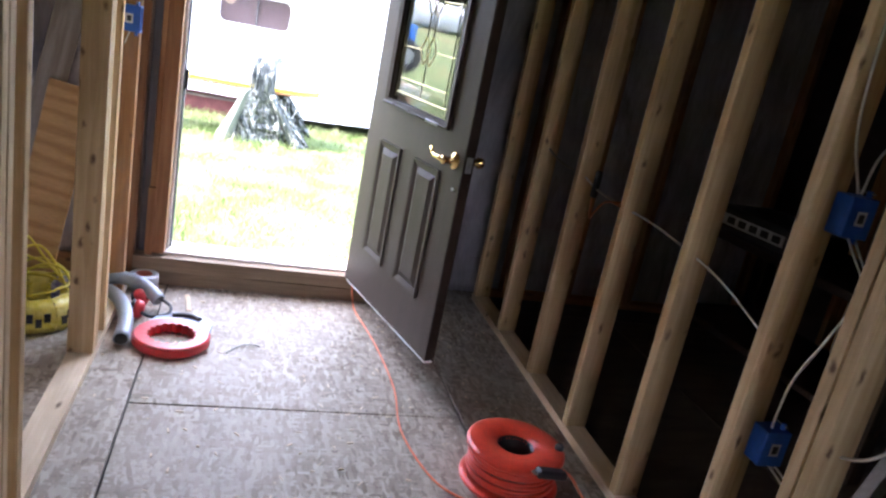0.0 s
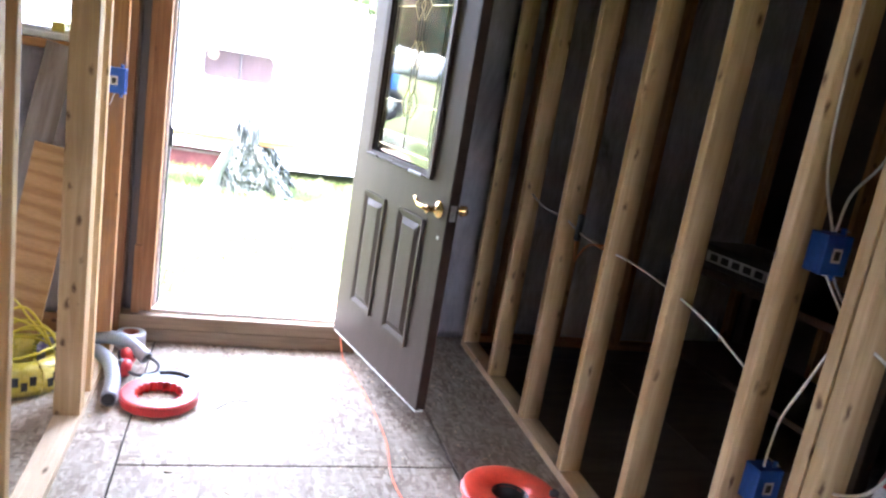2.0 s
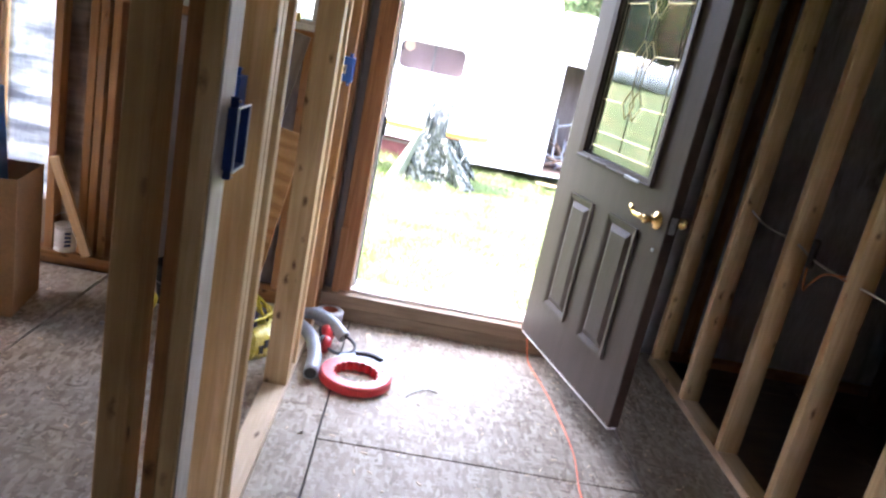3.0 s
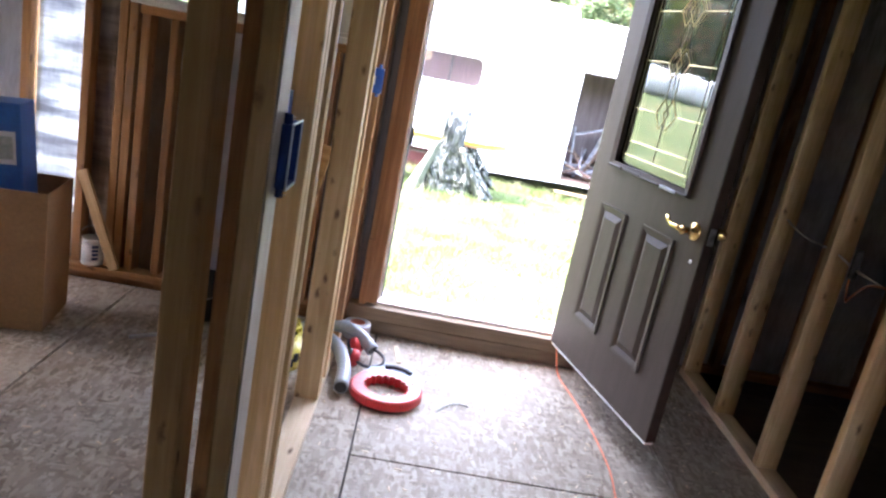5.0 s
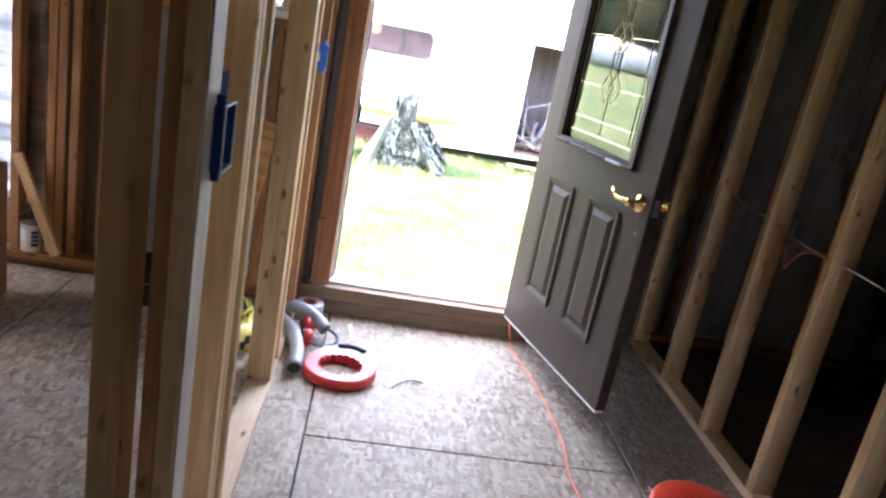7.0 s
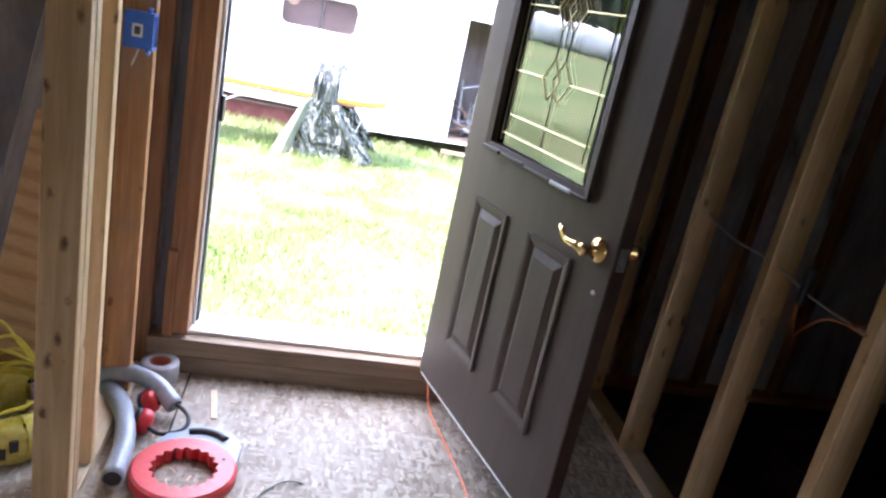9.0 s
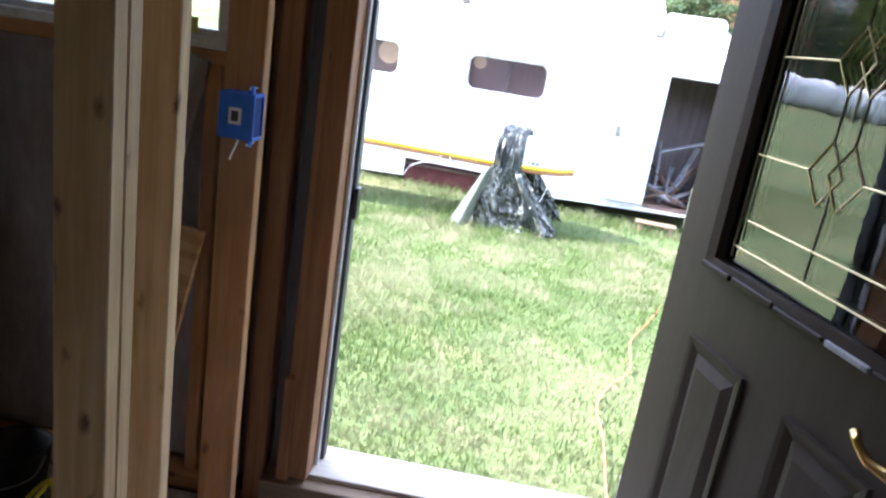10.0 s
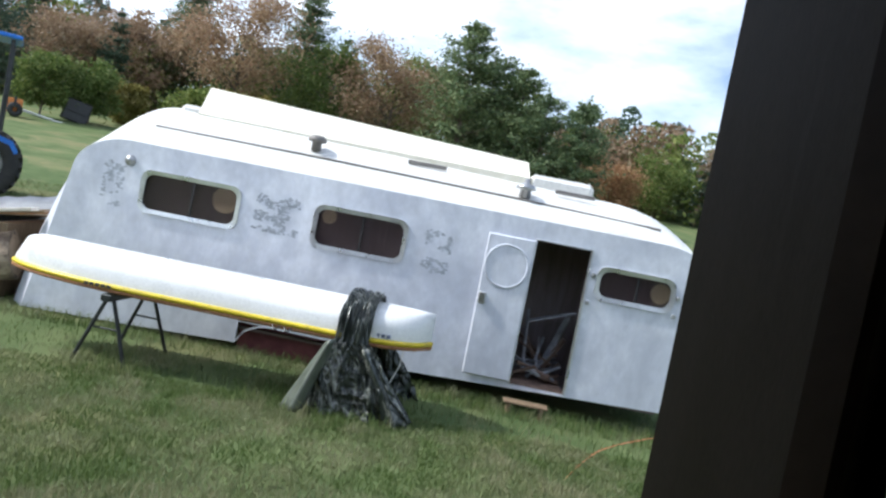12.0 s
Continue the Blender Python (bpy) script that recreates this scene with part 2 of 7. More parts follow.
PLY = wavy_ply("orange_plywood")
OSB = strand_board("strand_board")
SHEATH = surf("wall_sheathing", (0.20, 0.15, 0.115), (0.30, 0.235, 0.185), 0.75, scale=3, stretch=(2, 2, 0.6), fine=40, dirt_or_sheen=(0.12, 0.09, 0.08), rand=0.0)
def thin_sheet(name, c1, c2):
    m = surf(name, c1, c2, 0.35, scale=3, stretch=(3, 3, 0.8), fine=22, bump=0.8, rand=0.03, dirt_or_sheen=(0.5, 0.51, 0.53))
    n, l = m.node_tree.nodes, m.node_tree.links
    tr = n.new("ShaderNodeBsdfTranslucent")
    tr.inputs["Color"].default_value = (0.8, 0.82, 0.85, 1)
    mx = n.new("ShaderNodeMixShader")
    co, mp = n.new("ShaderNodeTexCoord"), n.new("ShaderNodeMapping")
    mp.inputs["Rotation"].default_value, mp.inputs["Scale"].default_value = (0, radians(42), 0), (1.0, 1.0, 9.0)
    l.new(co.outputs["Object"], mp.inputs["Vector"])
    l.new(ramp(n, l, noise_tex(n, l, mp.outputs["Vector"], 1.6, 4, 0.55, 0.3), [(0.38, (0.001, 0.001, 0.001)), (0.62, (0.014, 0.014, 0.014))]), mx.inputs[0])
    p = n["Principled BSDF"]
    film = p.inputs["Base Color"].links[0].from_socket
    # diagonal streaks of light and crease shade, multiplied into the film's colour
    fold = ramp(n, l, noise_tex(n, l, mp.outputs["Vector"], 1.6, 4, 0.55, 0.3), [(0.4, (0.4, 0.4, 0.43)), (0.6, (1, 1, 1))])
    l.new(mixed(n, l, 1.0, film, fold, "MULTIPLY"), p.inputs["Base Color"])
    l.new(p.outputs[0], mx.inputs[1])
    l.new(tr.outputs[0], mx.inputs[2])
    l.new(mx.outputs[0], n["Material Output"].inputs["Surface"])
    return m


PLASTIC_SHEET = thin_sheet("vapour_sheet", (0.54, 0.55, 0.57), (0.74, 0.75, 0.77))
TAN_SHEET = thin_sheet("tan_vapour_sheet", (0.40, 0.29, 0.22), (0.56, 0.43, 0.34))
FOIL_SHEET = surf("dusty_insulation", (0.42, 0.43, 0.48), (0.60, 0.61, 0.66), 0.45, scale=4, stretch=(3, 3, 0.7), fine=24, bump=0.7, rand=0.1, dirt_or_sheen=(0.18, 0.17, 0.18))
FILM_SHEET = surf("dull_grey_film", (0.44, 0.41, 0.42), (0.60, 0.565, 0.575), 0.42, scale=3, stretch=(3, 3, 0.8), fine=24, bump=0.7, rand=0.0, dirt_or_sheen=(0.33, 0.3, 0.31))
# darker copy of the insulation, shade of the dark room in its colour
SHADED_SHEET = surf("shaded_insulation", (0.2, 0.185, 0.19), (0.33, 0.31, 0.33), 0.4, scale=4, stretch=(3, 3, 0.7), fine=24, bump=0.7, rand=0.1, dirt_or_sheen=(0.06, 0.05, 0.048))
# wallboard with the dark room's shade put into its colour
SHADED_BOARD = surf("shaded_wallboard", (0.05, 0.04, 0.036), (0.09, 0.072, 0.062), 0.85, scale=3, fine=30, rand=0.0)
CEILING_BOARD = surf("ceiling_board", (0.13, 0.10, 0.08), (0.19, 0.15, 0.12), 0.8, scale=3, fine=30, rand=0.0)
# brown plywood whose tone is also lowered to hold the dark room's shade
DARK_PLY = surf("dark_shaded_plywood", (0.075, 0.054, 0.038), (0.125, 0.092, 0.066), 0.7, scale=3, stretch=(1, 5, 1), fine=40, bump=0.3, rand=0.1, dirt_or_sheen=(0.05, 0.037, 0.028))
SEAM = surf("dark_joint", (0.03, 0.025, 0.022), (0.05, 0.04, 0.034), 0.9, rand=0)
DOOR_PAINT = surf("taupe_door_paint", (0.07, 0.055, 0.044), (0.082, 0.065, 0.053), 0.45, scale=5, stretch=(6, 6, 0.8), fine=120, bump=0.12, rand=0.0, dirt_or_sheen=(0.092, 0.075, 0.062), dirt_or_sheen_at=(0.6, 0.75), spec=0.1)
DOOR_EDGE = surf("dark_door_edge", (0.03, 0.018, 0.013), (0.05, 0.03, 0.02), 0.55, rand=0, spec=0.2)
FLASHING = surf("blue_grey_flashing", (0.06, 0.058, 0.066), (0.11, 0.108, 0.12), 0.5, scale=6, stretch=(2, 2, 0.4), rand=0, dirt_or_sheen=(0.16, 0.11, 0.08))
GREY_DARK = surf("dark_grey_moulding", (0.05, 0.05, 0.058), (0.08, 0.08, 0.09), 0.5, rand=0)
RUBBER = surf("black_rubber", (0.012, 0.012, 0.013), (0.022, 0.022, 0.023), 0.55, rand=0.1)
BLACK_PLASTIC = surf("black_plastic", (0.015, 0.015, 0.017), (0.028, 0.028, 0.03), 0.4, rand=0.1)
BRASS = surf("polished_brass", (0.72, 0.49, 0.18), (0.8, 0.58, 0.25), 0.2, 1.0, rand=0, bump=0.03)
LEAD = surf("lead_caming", (0.2, 0.18, 0.12), (0.3, 0.27, 0.18), 0.45, 0.8, rand=0)
CAMING = surf("brass_caming", (0.50, 0.41, 0.19), (0.62, 0.52, 0.27), 0.42, 1.0, rand=0, bump=0.05)
STEEL = surf("dull_steel", (0.4, 0.4, 0.4), (0.5, 0.5, 0.5), 0.38, 1.0, rand=0.05)
WHITE_TRIM = surf("white_vinyl", (0.74, 0.74, 0.73), (0.82, 0.82, 0.81), 0.4, rand=0.02, dirt_or_sheen=(0.5, 0.48, 0.45))
DOOR_GLASS = clear_pane("door_glass", (0.78, 0.86, 0.78), 0.10, 2.15, 0.02)
PANE = clear_pane("window_pane")
GREY_TRIM = surf("grey_tape", (0.2, 0.2, 0.22), (0.42, 0.42, 0.45), 0.5, scale=20, rand=0.05)
BLUE_BOX = surf("blue_box_plastic", (0.02, 0.12, 0.55), (0.035, 0.16, 0.66), 0.4, rand=0.06, bump=0.05)
BLUE_DARK = surf("deep_blue_plastic", (0.01, 0.03, 0.14), (0.015, 0.045, 0.2), 0.65, rand=0.05, bump=0.05, spec=0.15)
LABEL_WHITE = surf("paper_label", (0.68, 0.68, 0.66), (0.78, 0.78, 0.76), 0.6, rand=0.03, bump=0.02)
INK = surf("dark_ink", (0.03, 0.03, 0.035), (0.06, 0.06, 0.065), 0.6, rand=0)
CABLE_WHITE = surf("white_cable", (0.66, 0.64, 0.58), (0.76, 0.74, 0.68), 0.45, rand=0.05)
CORD_ORANGE = surf("orange_cord", (0.72, 0.17, 0.07), (0.82, 0.24, 0.11), 0.45, rand=0.03)
REEL_RED = surf("red_reel_plastic", (0.62, 0.045, 0.02), (0.72, 0.075, 0.035), 0.34, scale=6, rand=0.03, dirt_or_sheen=(0.5, 0.1, 0.06), dirt_or_sheen_at=(0.62, 0.8))
TAPE_RED = surf("red_case_plastic", (0.56, 0.03, 0.035), (0.66, 0.05, 0.05), 0.36, scale=6, rand=0.03, dirt_or_sheen=(0.45, 0.16, 0.14), dirt_or_sheen_at=(0.64, 0.8))

# ---- mesh helpers ----
def part(name, bm, material, parent=None, label="", m=None, smooth=False):
    """Links a bmesh as one mesh object, under a thing or a part."""
    me = bpy.data.meshes.new(name)
    bm.normal_update()
    bm.to_mesh(me)
    bm.free()
    me.materials.append(material)
    if smooth:
        for f in me.polygons:
            f.use_smooth = True
    ob = new(name, me)
    ob.parent = parent
    if m is not None:
        ob.matrix_basis = m
    if label:
        ob["label"] = label
    return ob


def holder(name, m=None):
    ob = new(name)
    ob.empty_display_size = 0.1
    if m is not None:
        ob.matrix_basis = m
    return ob


def box(x0, x1, y0, y1, z0, z1, bevel=0.0, bm=None, segs=1):
    b = bmesh.new()
    bmesh.ops.create_cube(b, size=1.0)
    for v in b.verts:
        v.co = Vector((x0 + (v.co.x + 0.5) * (x1 - x0), y0 + (v.co.y + 0.5) * (y1 - y0), z0 + (v.co.z + 0.5) * (z1 - z0)))
    if bevel:
        bmesh.ops.bevel(b, geom=list(b.edges), offset=bevel, segments=segs, affect="EDGES", profile=0.6)
    return merged(bm, b)


def merged(bm, b):
    if bm is None:
        return b
    me = bpy.data.meshes.new("tmp")
    b.to_mesh(me)
    b.free()
    bm.from_mesh(me)
    bpy.data.meshes.remove(me)
    return bm


def lathe(profile, steps=32, bm=None, axis="Z", closed=False):
    """Turns a profile of (radius, height) round z."""
    b = bmesh.new()
    rings = []
    for r, z in profile:
        rings.append([b.verts.new((r * math.cos(2 * math.pi * k / steps), r * math.sin(2 * math.pi * k / steps), z)) for k in range(steps)])
    pairs = list(zip(rings, rings[1:])) + ([(rings[-1], rings[0])] if closed else [])
    for a, c in pairs:
        for k in range(steps):
            b.faces.new((a[k], a[(k + 1) % steps], c[(k + 1) % steps], c[k]))
    if not closed:
        for ring, (r, z), flip in ((rings[0], profile[0], True), (rings[-1], profile[-1], False)):
            if r > 1e-5:
                b.faces.new(ring[::-1] if flip else ring)
    bmesh.ops.recalc_face_normals(b, faces=b.faces)
    return merged(bm, b)


def tube(points, radius, steps=8, bm=None, radii=None, smooth_path=0):
    """A round bar along a line of points, capped at both ends."""
    pts = [Vector(p) for p in points]
    if smooth_path:
        fine = []
        ext = [2 * pts[0] - pts[1]] + pts + [2 * pts[-1] - pts[-2]]
        for i in range(1, len(ext) - 2):
            p0, p1, p2, p3 = ext[i - 1:i + 3]
            for k in range(smooth_path):
                t = k / smooth_path
                fine.append(0.5 * (2 * p1 + (p2 - p0) * t + (2 * p0 - 5 * p1 + 4 * p2 - p3) * t * t + (3 * p1 - p0 - 3 * p2 + p3) * t ** 3))
        pts = fine + [pts[-1]]
    b = bmesh.new()
    rings, side = [], None
    for i, p in enumerate(pts):
        d = (pts[min(i + 1, len(pts) - 1)] - pts[max(i - 1, 0)]).normalized()
        if side is None:
            side = d.orthogonal().normalized()
        side = (side - d * side.dot(d)).normalized()
        up = d.cross(side)
        r = radii[i] if radii else radius
        rings.append([b.verts.new(p + r * (math.cos(2 * math.pi * k / steps) * side + math.sin(2 * math.pi * k / steps) * up)) for k in range(steps)])
    for a, c in zip(rings, rings[1:]):
        for k in range(steps):
            b.faces.new((a[k], a[(k + 1) % steps], c[(k + 1) % steps], c[k]))
    b.faces.new(rings[0][::-1])
    b.faces.new(rings[-1])
    return merged(bm, b)


def prism(outline, y0, y1, bm=None):
    """A flat outline of (x, z), given depth from y0 to y1."""
    b = bmesh.new()
    lo = [b.verts.new((x, y0, z)) for x, z in outline]
    hi = [b.verts.new((x, y1, z)) for x, z in outline]
    b.faces.new(lo)
    b.faces.new(hi[::-1])
    for k in range(len(lo)):
        j = (k + 1) % len(lo)
        b.faces.new((lo[j], lo[k], hi[k], hi[j]))
    bmesh.ops.recalc_face_normals(b, faces=b.faces)
    return merged(bm, b)


LUMBER = {}


def lumber(name, parent, material, base, size, length, turn=(0, 0, 0), label=""):
    """A squared timber standing on base: size across x and y, its length along its own z."""
    key = (round(size[0], 4), round(size[1], 4), round(length, 3), material.name)
    if key not in LUMBER:
        bm = box(-size[0] / 2, size[0] / 2, -size[1] / 2, size[1] / 2, 0, length, 0.0025)
        ob = part(name, bm, material, parent)
        LUMBER[key] = ob.data
    else:
        ob = new(name, LUMBER[key])
        ob.parent = parent
    ob.matrix_basis = pose(*base, *turn)
    if label:
        ob["label"] = label
    return ob


T, D = 0.038, 0.089
TOP = 2.44

# ---- floor ----
floor = tagged(holder("floor"), "trodden grey-brown strand board subfloor with dark joints", "floor", kind="structure")
part("joint_bed", box(-3.6, 3.5, -2.9, 3.916, -0.06, -0.013), SEAM, floor)
part("joint_bed", box(0.875, 3.5, 3.916, 4.12, -0.06, -0.013), SEAM, floor)
for col in range(-3, 3):
    xa, xb = -0.235 + 1.21 * col, -0.235 + 1.21 * (col + 1)
    shift = 2.67 if col % 2 == 0 else 1.45
    for row in range(-3, 2):
        ya, yb = shift + 2.44 * row, shift + 2.44 * (row + 1)
        ya, yb, xl, xr = max(ya, -2.9), min(yb, 3.83), max(xa, -3.6), min(xb, 1.425)
        if yb - ya > 0.05 and xr - xl > 0.05:
            bm = box(0.004, xr - xl - 0.004, 0.004, yb - ya - 0.004, -0.012, 0.0, 0.0015)
            part("board", bm, OSB, floor, m=pose(xl, ya, 0))

# dark room boards, with part of the room's shade in their colour
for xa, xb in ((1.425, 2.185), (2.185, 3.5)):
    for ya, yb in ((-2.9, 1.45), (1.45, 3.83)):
        part("board", box(0.003, xb - xa - 0.003, 0.003, yb - ya - 0.003, -0.012, 0.0, 0.0015), DARK_PLY, floor, "dark brown plywood board, toned down for the room's shade", pose(xa, ya, 0))

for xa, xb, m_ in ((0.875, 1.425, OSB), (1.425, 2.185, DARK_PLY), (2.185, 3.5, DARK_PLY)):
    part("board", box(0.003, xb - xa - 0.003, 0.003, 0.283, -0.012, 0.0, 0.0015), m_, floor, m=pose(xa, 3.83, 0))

# ---- hall partition beside the window room ----
wall_left = tagged(holder("wall_left"), "open stud partition of pale new pine two-by-fours", "stud wall", kind="structure")
XL = -0.4445
for y in (1.90, 1.945, 2.06, 2.956, 2.997, 3.155, 3.557):
    lumber("stud", wall_left, PINE_OLD if y > 3.5 else PINE, (XL, y, 0.038), (D, T), TOP - 0.114)
lumber("bottom_plate", wall_left, PINE_PLATE, (XL, 1.49, 0.019), (D, T), 2.26, (-90, 0, 0))
lumber("top_plate", wall_left, PINE, (XL, 1.44, TOP - 0.057), (D, T), 2.39, (-90, 0, 0))
# built-up post at the end of the partition
lumber("post_face", wall_left, PINE, (-0.4215, 1.575, 0.038), (0.034, D), TOP - 0.114)
lumber("post_lining", wall_left, WHITE_WOOD, (-0.402, 1.576, 0.038), (0.004, D - 0.004), TOP - 0.114, label="whitewashed hall side of the post")
lumber("post_core", wall_left, PINE_OLD, (-0.4545, 1.60, 0.038), (0.031, D), TOP - 0.114)
lumber("post_back", wall_left, PINE, (-0.512, 1.545, 0.038), (0.048, D), TOP - 0.114)

# ---- hall partition beside the dark room ----
wall_right = tagged(holder("wall_right"), "open stud partition of new pine two-by-fours with knots", "stud wall", kind="structure")
XR = 1.38 + D / 2
for y in (3.939, 3.484, 3.034, 2.604, 2.174, 1.759, 1.52, 1.477, 0.95, 0.54, 0.13, -0.28):
    lumber("stud", wall_right, PINE, (XR, y, 0.038), (D, T), TOP - 0.114)
lumber("bottom_plate", wall_right, PINE_PLATE, (XR, -0.3, 0.019), (D, T), 4.27, (-90, 0, 0))
lumber("top_plate", wall_right, PINE, (XR, -0.3, TOP - 0.057), (D, T), 4.27, (-90, 0, 0))

# ---- outer wall with the doorway and the window ----
YN = 3.83
YR = 4.03           # inner face of the deeper wall beyond the door
wall_north = tagged(holder("wall_north"), "framed outer wall with brown sheathing and a doorway", "outer wall", kind="structure")
DX0, DX1, DTOP = -0.325, 0.77, 2.24          # doorway
WX0, WX1, WZ0, WZ1 = -1.53, -0.60, 1.335, 2.12   # window of the side room
sh = box(-3.6, -2.01, YN + D, YN + D + 0.02, -0.06, 2.7)
box(-2.01, -1.775, YN + D, YN + D + 0.02, -0.06, 0.3, bm=sh)
box(-2.01, -1.775, YN + D, YN + D + 0.02, 2.34, 2.7, bm=sh)
box(-1.775, WX0, YN + D, YN + D + 0.02, -0.06, 2.7, bm=sh)
box(WX0, WX1, YN + D, YN + D + 0.02, -0.06, WZ0, bm=sh)
box(WX0, WX1, YN + D, YN + D + 0.02, WZ1, 2.7, bm=sh)
box(WX1, DX0, YN + D, YN + D + 0.02, -0.06, 2.7, bm=sh)
box(DX0, DX1, YN + D, YN + D + 0.02, DTOP, 2.7, bm=sh)
box(0.752, 0.875, YN + D, YN + D + 0.02, -0.06, 2.7, bm=sh)
box(0.855, 0.875, YN + D + 0.02, YR + D, -0.06, 2.7, bm=sh)
box(0.855, 1.4, YR + D, YR + D + 0.02, -0.06, 2.7, bm=sh)
part("sheathing", sh, SHEATH, wall_north)
# same sheathing, painted near black where the room lies in shade
part("sheathing", box(1.4, 3.5, YR + D, YR + D + 0.02, -0.06, 2.7), SHADED_BOARD, wall_north, "sheathing coloured near black for the dark room's shade")
for x in (-3.3, -2.9, -2.5, -2.03, -1.755, -1.60, -1.556, -0.575, -0.53):
    lumber("stud", wall_north, PINE_OLD, (x, YN + D / 2, 0.038), (T, D), TOP - 0.114)
for x in (1.60, 2.0, 2.41, 2.82, 3.2):
    lumber("stud", wall_north, PINE_OLD, (x, YR + D / 2, 0.038), (T, D), TOP - 0.114)
for x in (-1.50, -1.37, -1.02, -0.64):
    lumber("cripple", wall_north, PINE_OLD, (x, YN + D / 2, 0.038), (T, D), WZ0 - 0.076)
lumber("window_sill_plate", wall_north, PINE_OLD, (WX0, YN + D / 2, WZ0 - 0.019), (T, D), WX1 - WX0, (0, 90, 0))
lumber("header", wall_north, PINE_OLD, (WX0, YN + D / 2, WZ1 + 0.045), (D, D), WX1 - WX0, (0, 90, 0))
lumber("bottom_plate", wall_north, PINE_OLD, (-3.55, YN + D / 2, 0.019), (T, D), 3.2, (0, 90, 0))
lumber("bottom_plate", wall_north, PINE_OLD, (1.48, YR + D / 2, 0.019), (T, D), 2.0, (0, 90, 0))
lumber("top_plate", wall_north, PINE_OLD, (-3.55, YN + D / 2, TOP - 0.057), (T, D), 4.4, (0, 90, 0))
lumber("top_plate", wall_north, PINE_OLD, (0.88, YR + D / 2, TOP - 0.057), (T, D), 2.6, (0, 90, 0))
for xa, xb in ((1.625, 1.975), (2.025, 2.385), (2.435, 2.795), (2.845, 3.175)):
    part("insulation", box(xa, xb, YR + 0.045, YR + D - 0.003, 0.045, TOP - 0.1, 0.012), FOIL_SHEET, wall_north, "dusty blue-grey insulation sheet")
# film hung over the wall behind the open door, lightly creased
fs = bmesh.new()
fr_ = [[fs.verts.new((0.88 + 0.69 * i / 22, YR + 0.05 + 0.014 * noise.noise((i * 0.23 + j * 0.17, j * 0.12 - i * 0.1, 7)), 0.004 + (TOP - 0.09) * j / 50)) for i in range(23)] for j in range(51)]
for a, b in zip(fr_, fr_[1:]):
    for i in range(22):
        fs.faces.new((a[i], a[i + 1], b[i + 1], b[i]))
bmesh.ops.solidify(fs, geom=list(fs.faces), thickness=0.002)
part("vapour_sheet", fs, FILM_SHEET, wall_north, "dull grey film over the wall behind the door", smooth=True)
# reddish studs between partition and door frame, and on the hinge side
part("gap_backing", box(-0.39, -0.3525, YN + 0.016, YN + 0.085, 0.0, TOP - 0.08, 0.003), FLASHING, wall_north, "blue-grey flashing in the gap beside the jamb")
for x, w in ((-0.339, 0.024), (0.77, 0.034), (0.807, T), (0.847, T)):
    lumber("king_stud", wall_north, CEDAR, (x, YN + D / 2 - 0.012, 0.0), (w, D), TOP - 0.08)
lumber("king_stud", wall_north, CEDAR, (-0.426, YN - 0.021, 0.0), (0.058, T), TOP - 0.08)
lumber("short_block", wall_north, CEDAR, (-0.335, YN - 0.034, 0.14), (0.036, 0.036), 0.33)
lumber("door_header", wall_north, PINE_OLD, (DX0 - 0.1, YN + D / 2, DTOP + 0.06), (0.1, D), DX1 - DX0 + 0.2, (0, 90, 0))
lumber("sill_timber", wall_north, SILL_WOOD, (-0.40, YN - 0.015, 0.034), (0.068, 0.1), 1.24, (0, 90, 0), "weathered two-by sill timber")
lumber("sill_timber", wall_north, SILL_WOOD, (-0.40, YN - 0.013, 0.102), (0.066, 0.104), 1.24, (0, 90, 0))
lumber("threshold", wall_north, WHITE_WOOD, (-0.285, YN + 0.075, 0.139), (0.02, 0.17), 0.985, (0, 90, 0), "pale worn threshold board")

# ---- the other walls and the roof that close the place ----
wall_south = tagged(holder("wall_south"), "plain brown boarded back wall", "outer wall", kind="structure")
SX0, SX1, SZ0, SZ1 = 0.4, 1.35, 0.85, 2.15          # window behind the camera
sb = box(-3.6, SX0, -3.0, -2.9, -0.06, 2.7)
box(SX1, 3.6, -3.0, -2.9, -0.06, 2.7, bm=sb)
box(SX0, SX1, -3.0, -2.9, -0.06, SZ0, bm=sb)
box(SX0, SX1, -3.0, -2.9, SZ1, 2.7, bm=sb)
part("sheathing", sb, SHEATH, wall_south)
# added out of view, to block the back window's light towards the left
wall_back = tagged(part("wall_back", box(0.2, 0.3, -2.9, -0.5, 0, TOP), SHEATH), "added unseen partition keeping back window light off the left studs", "wall", kind="structure")
wall_inner = tagged(part("wall_inner", box(1.475, 3.5, 0.9, 1.0, 0, TOP), SHADED_BOARD), "board wall closing the dark room, coloured near black for its shade", "wall", kind="structure")
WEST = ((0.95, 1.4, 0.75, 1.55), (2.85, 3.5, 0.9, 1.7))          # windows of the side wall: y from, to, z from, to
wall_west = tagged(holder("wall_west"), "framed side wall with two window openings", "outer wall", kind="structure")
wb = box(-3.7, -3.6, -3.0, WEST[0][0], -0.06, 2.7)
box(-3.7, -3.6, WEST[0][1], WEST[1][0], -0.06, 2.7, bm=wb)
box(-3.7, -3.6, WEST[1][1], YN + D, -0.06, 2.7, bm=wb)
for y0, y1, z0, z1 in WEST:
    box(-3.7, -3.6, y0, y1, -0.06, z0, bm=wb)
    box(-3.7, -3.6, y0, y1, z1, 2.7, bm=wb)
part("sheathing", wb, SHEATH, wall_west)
wall_east = tagged(holder("wall_east"), "side wall of aged studs over insulation, coloured dark for the room's shade", "outer wall", kind="structure")
part("sheathing", box(3.5, 3.6, -3.0, YR + D + 0.02, -0.06, 2.7), SHADED_BOARD, wall_east)
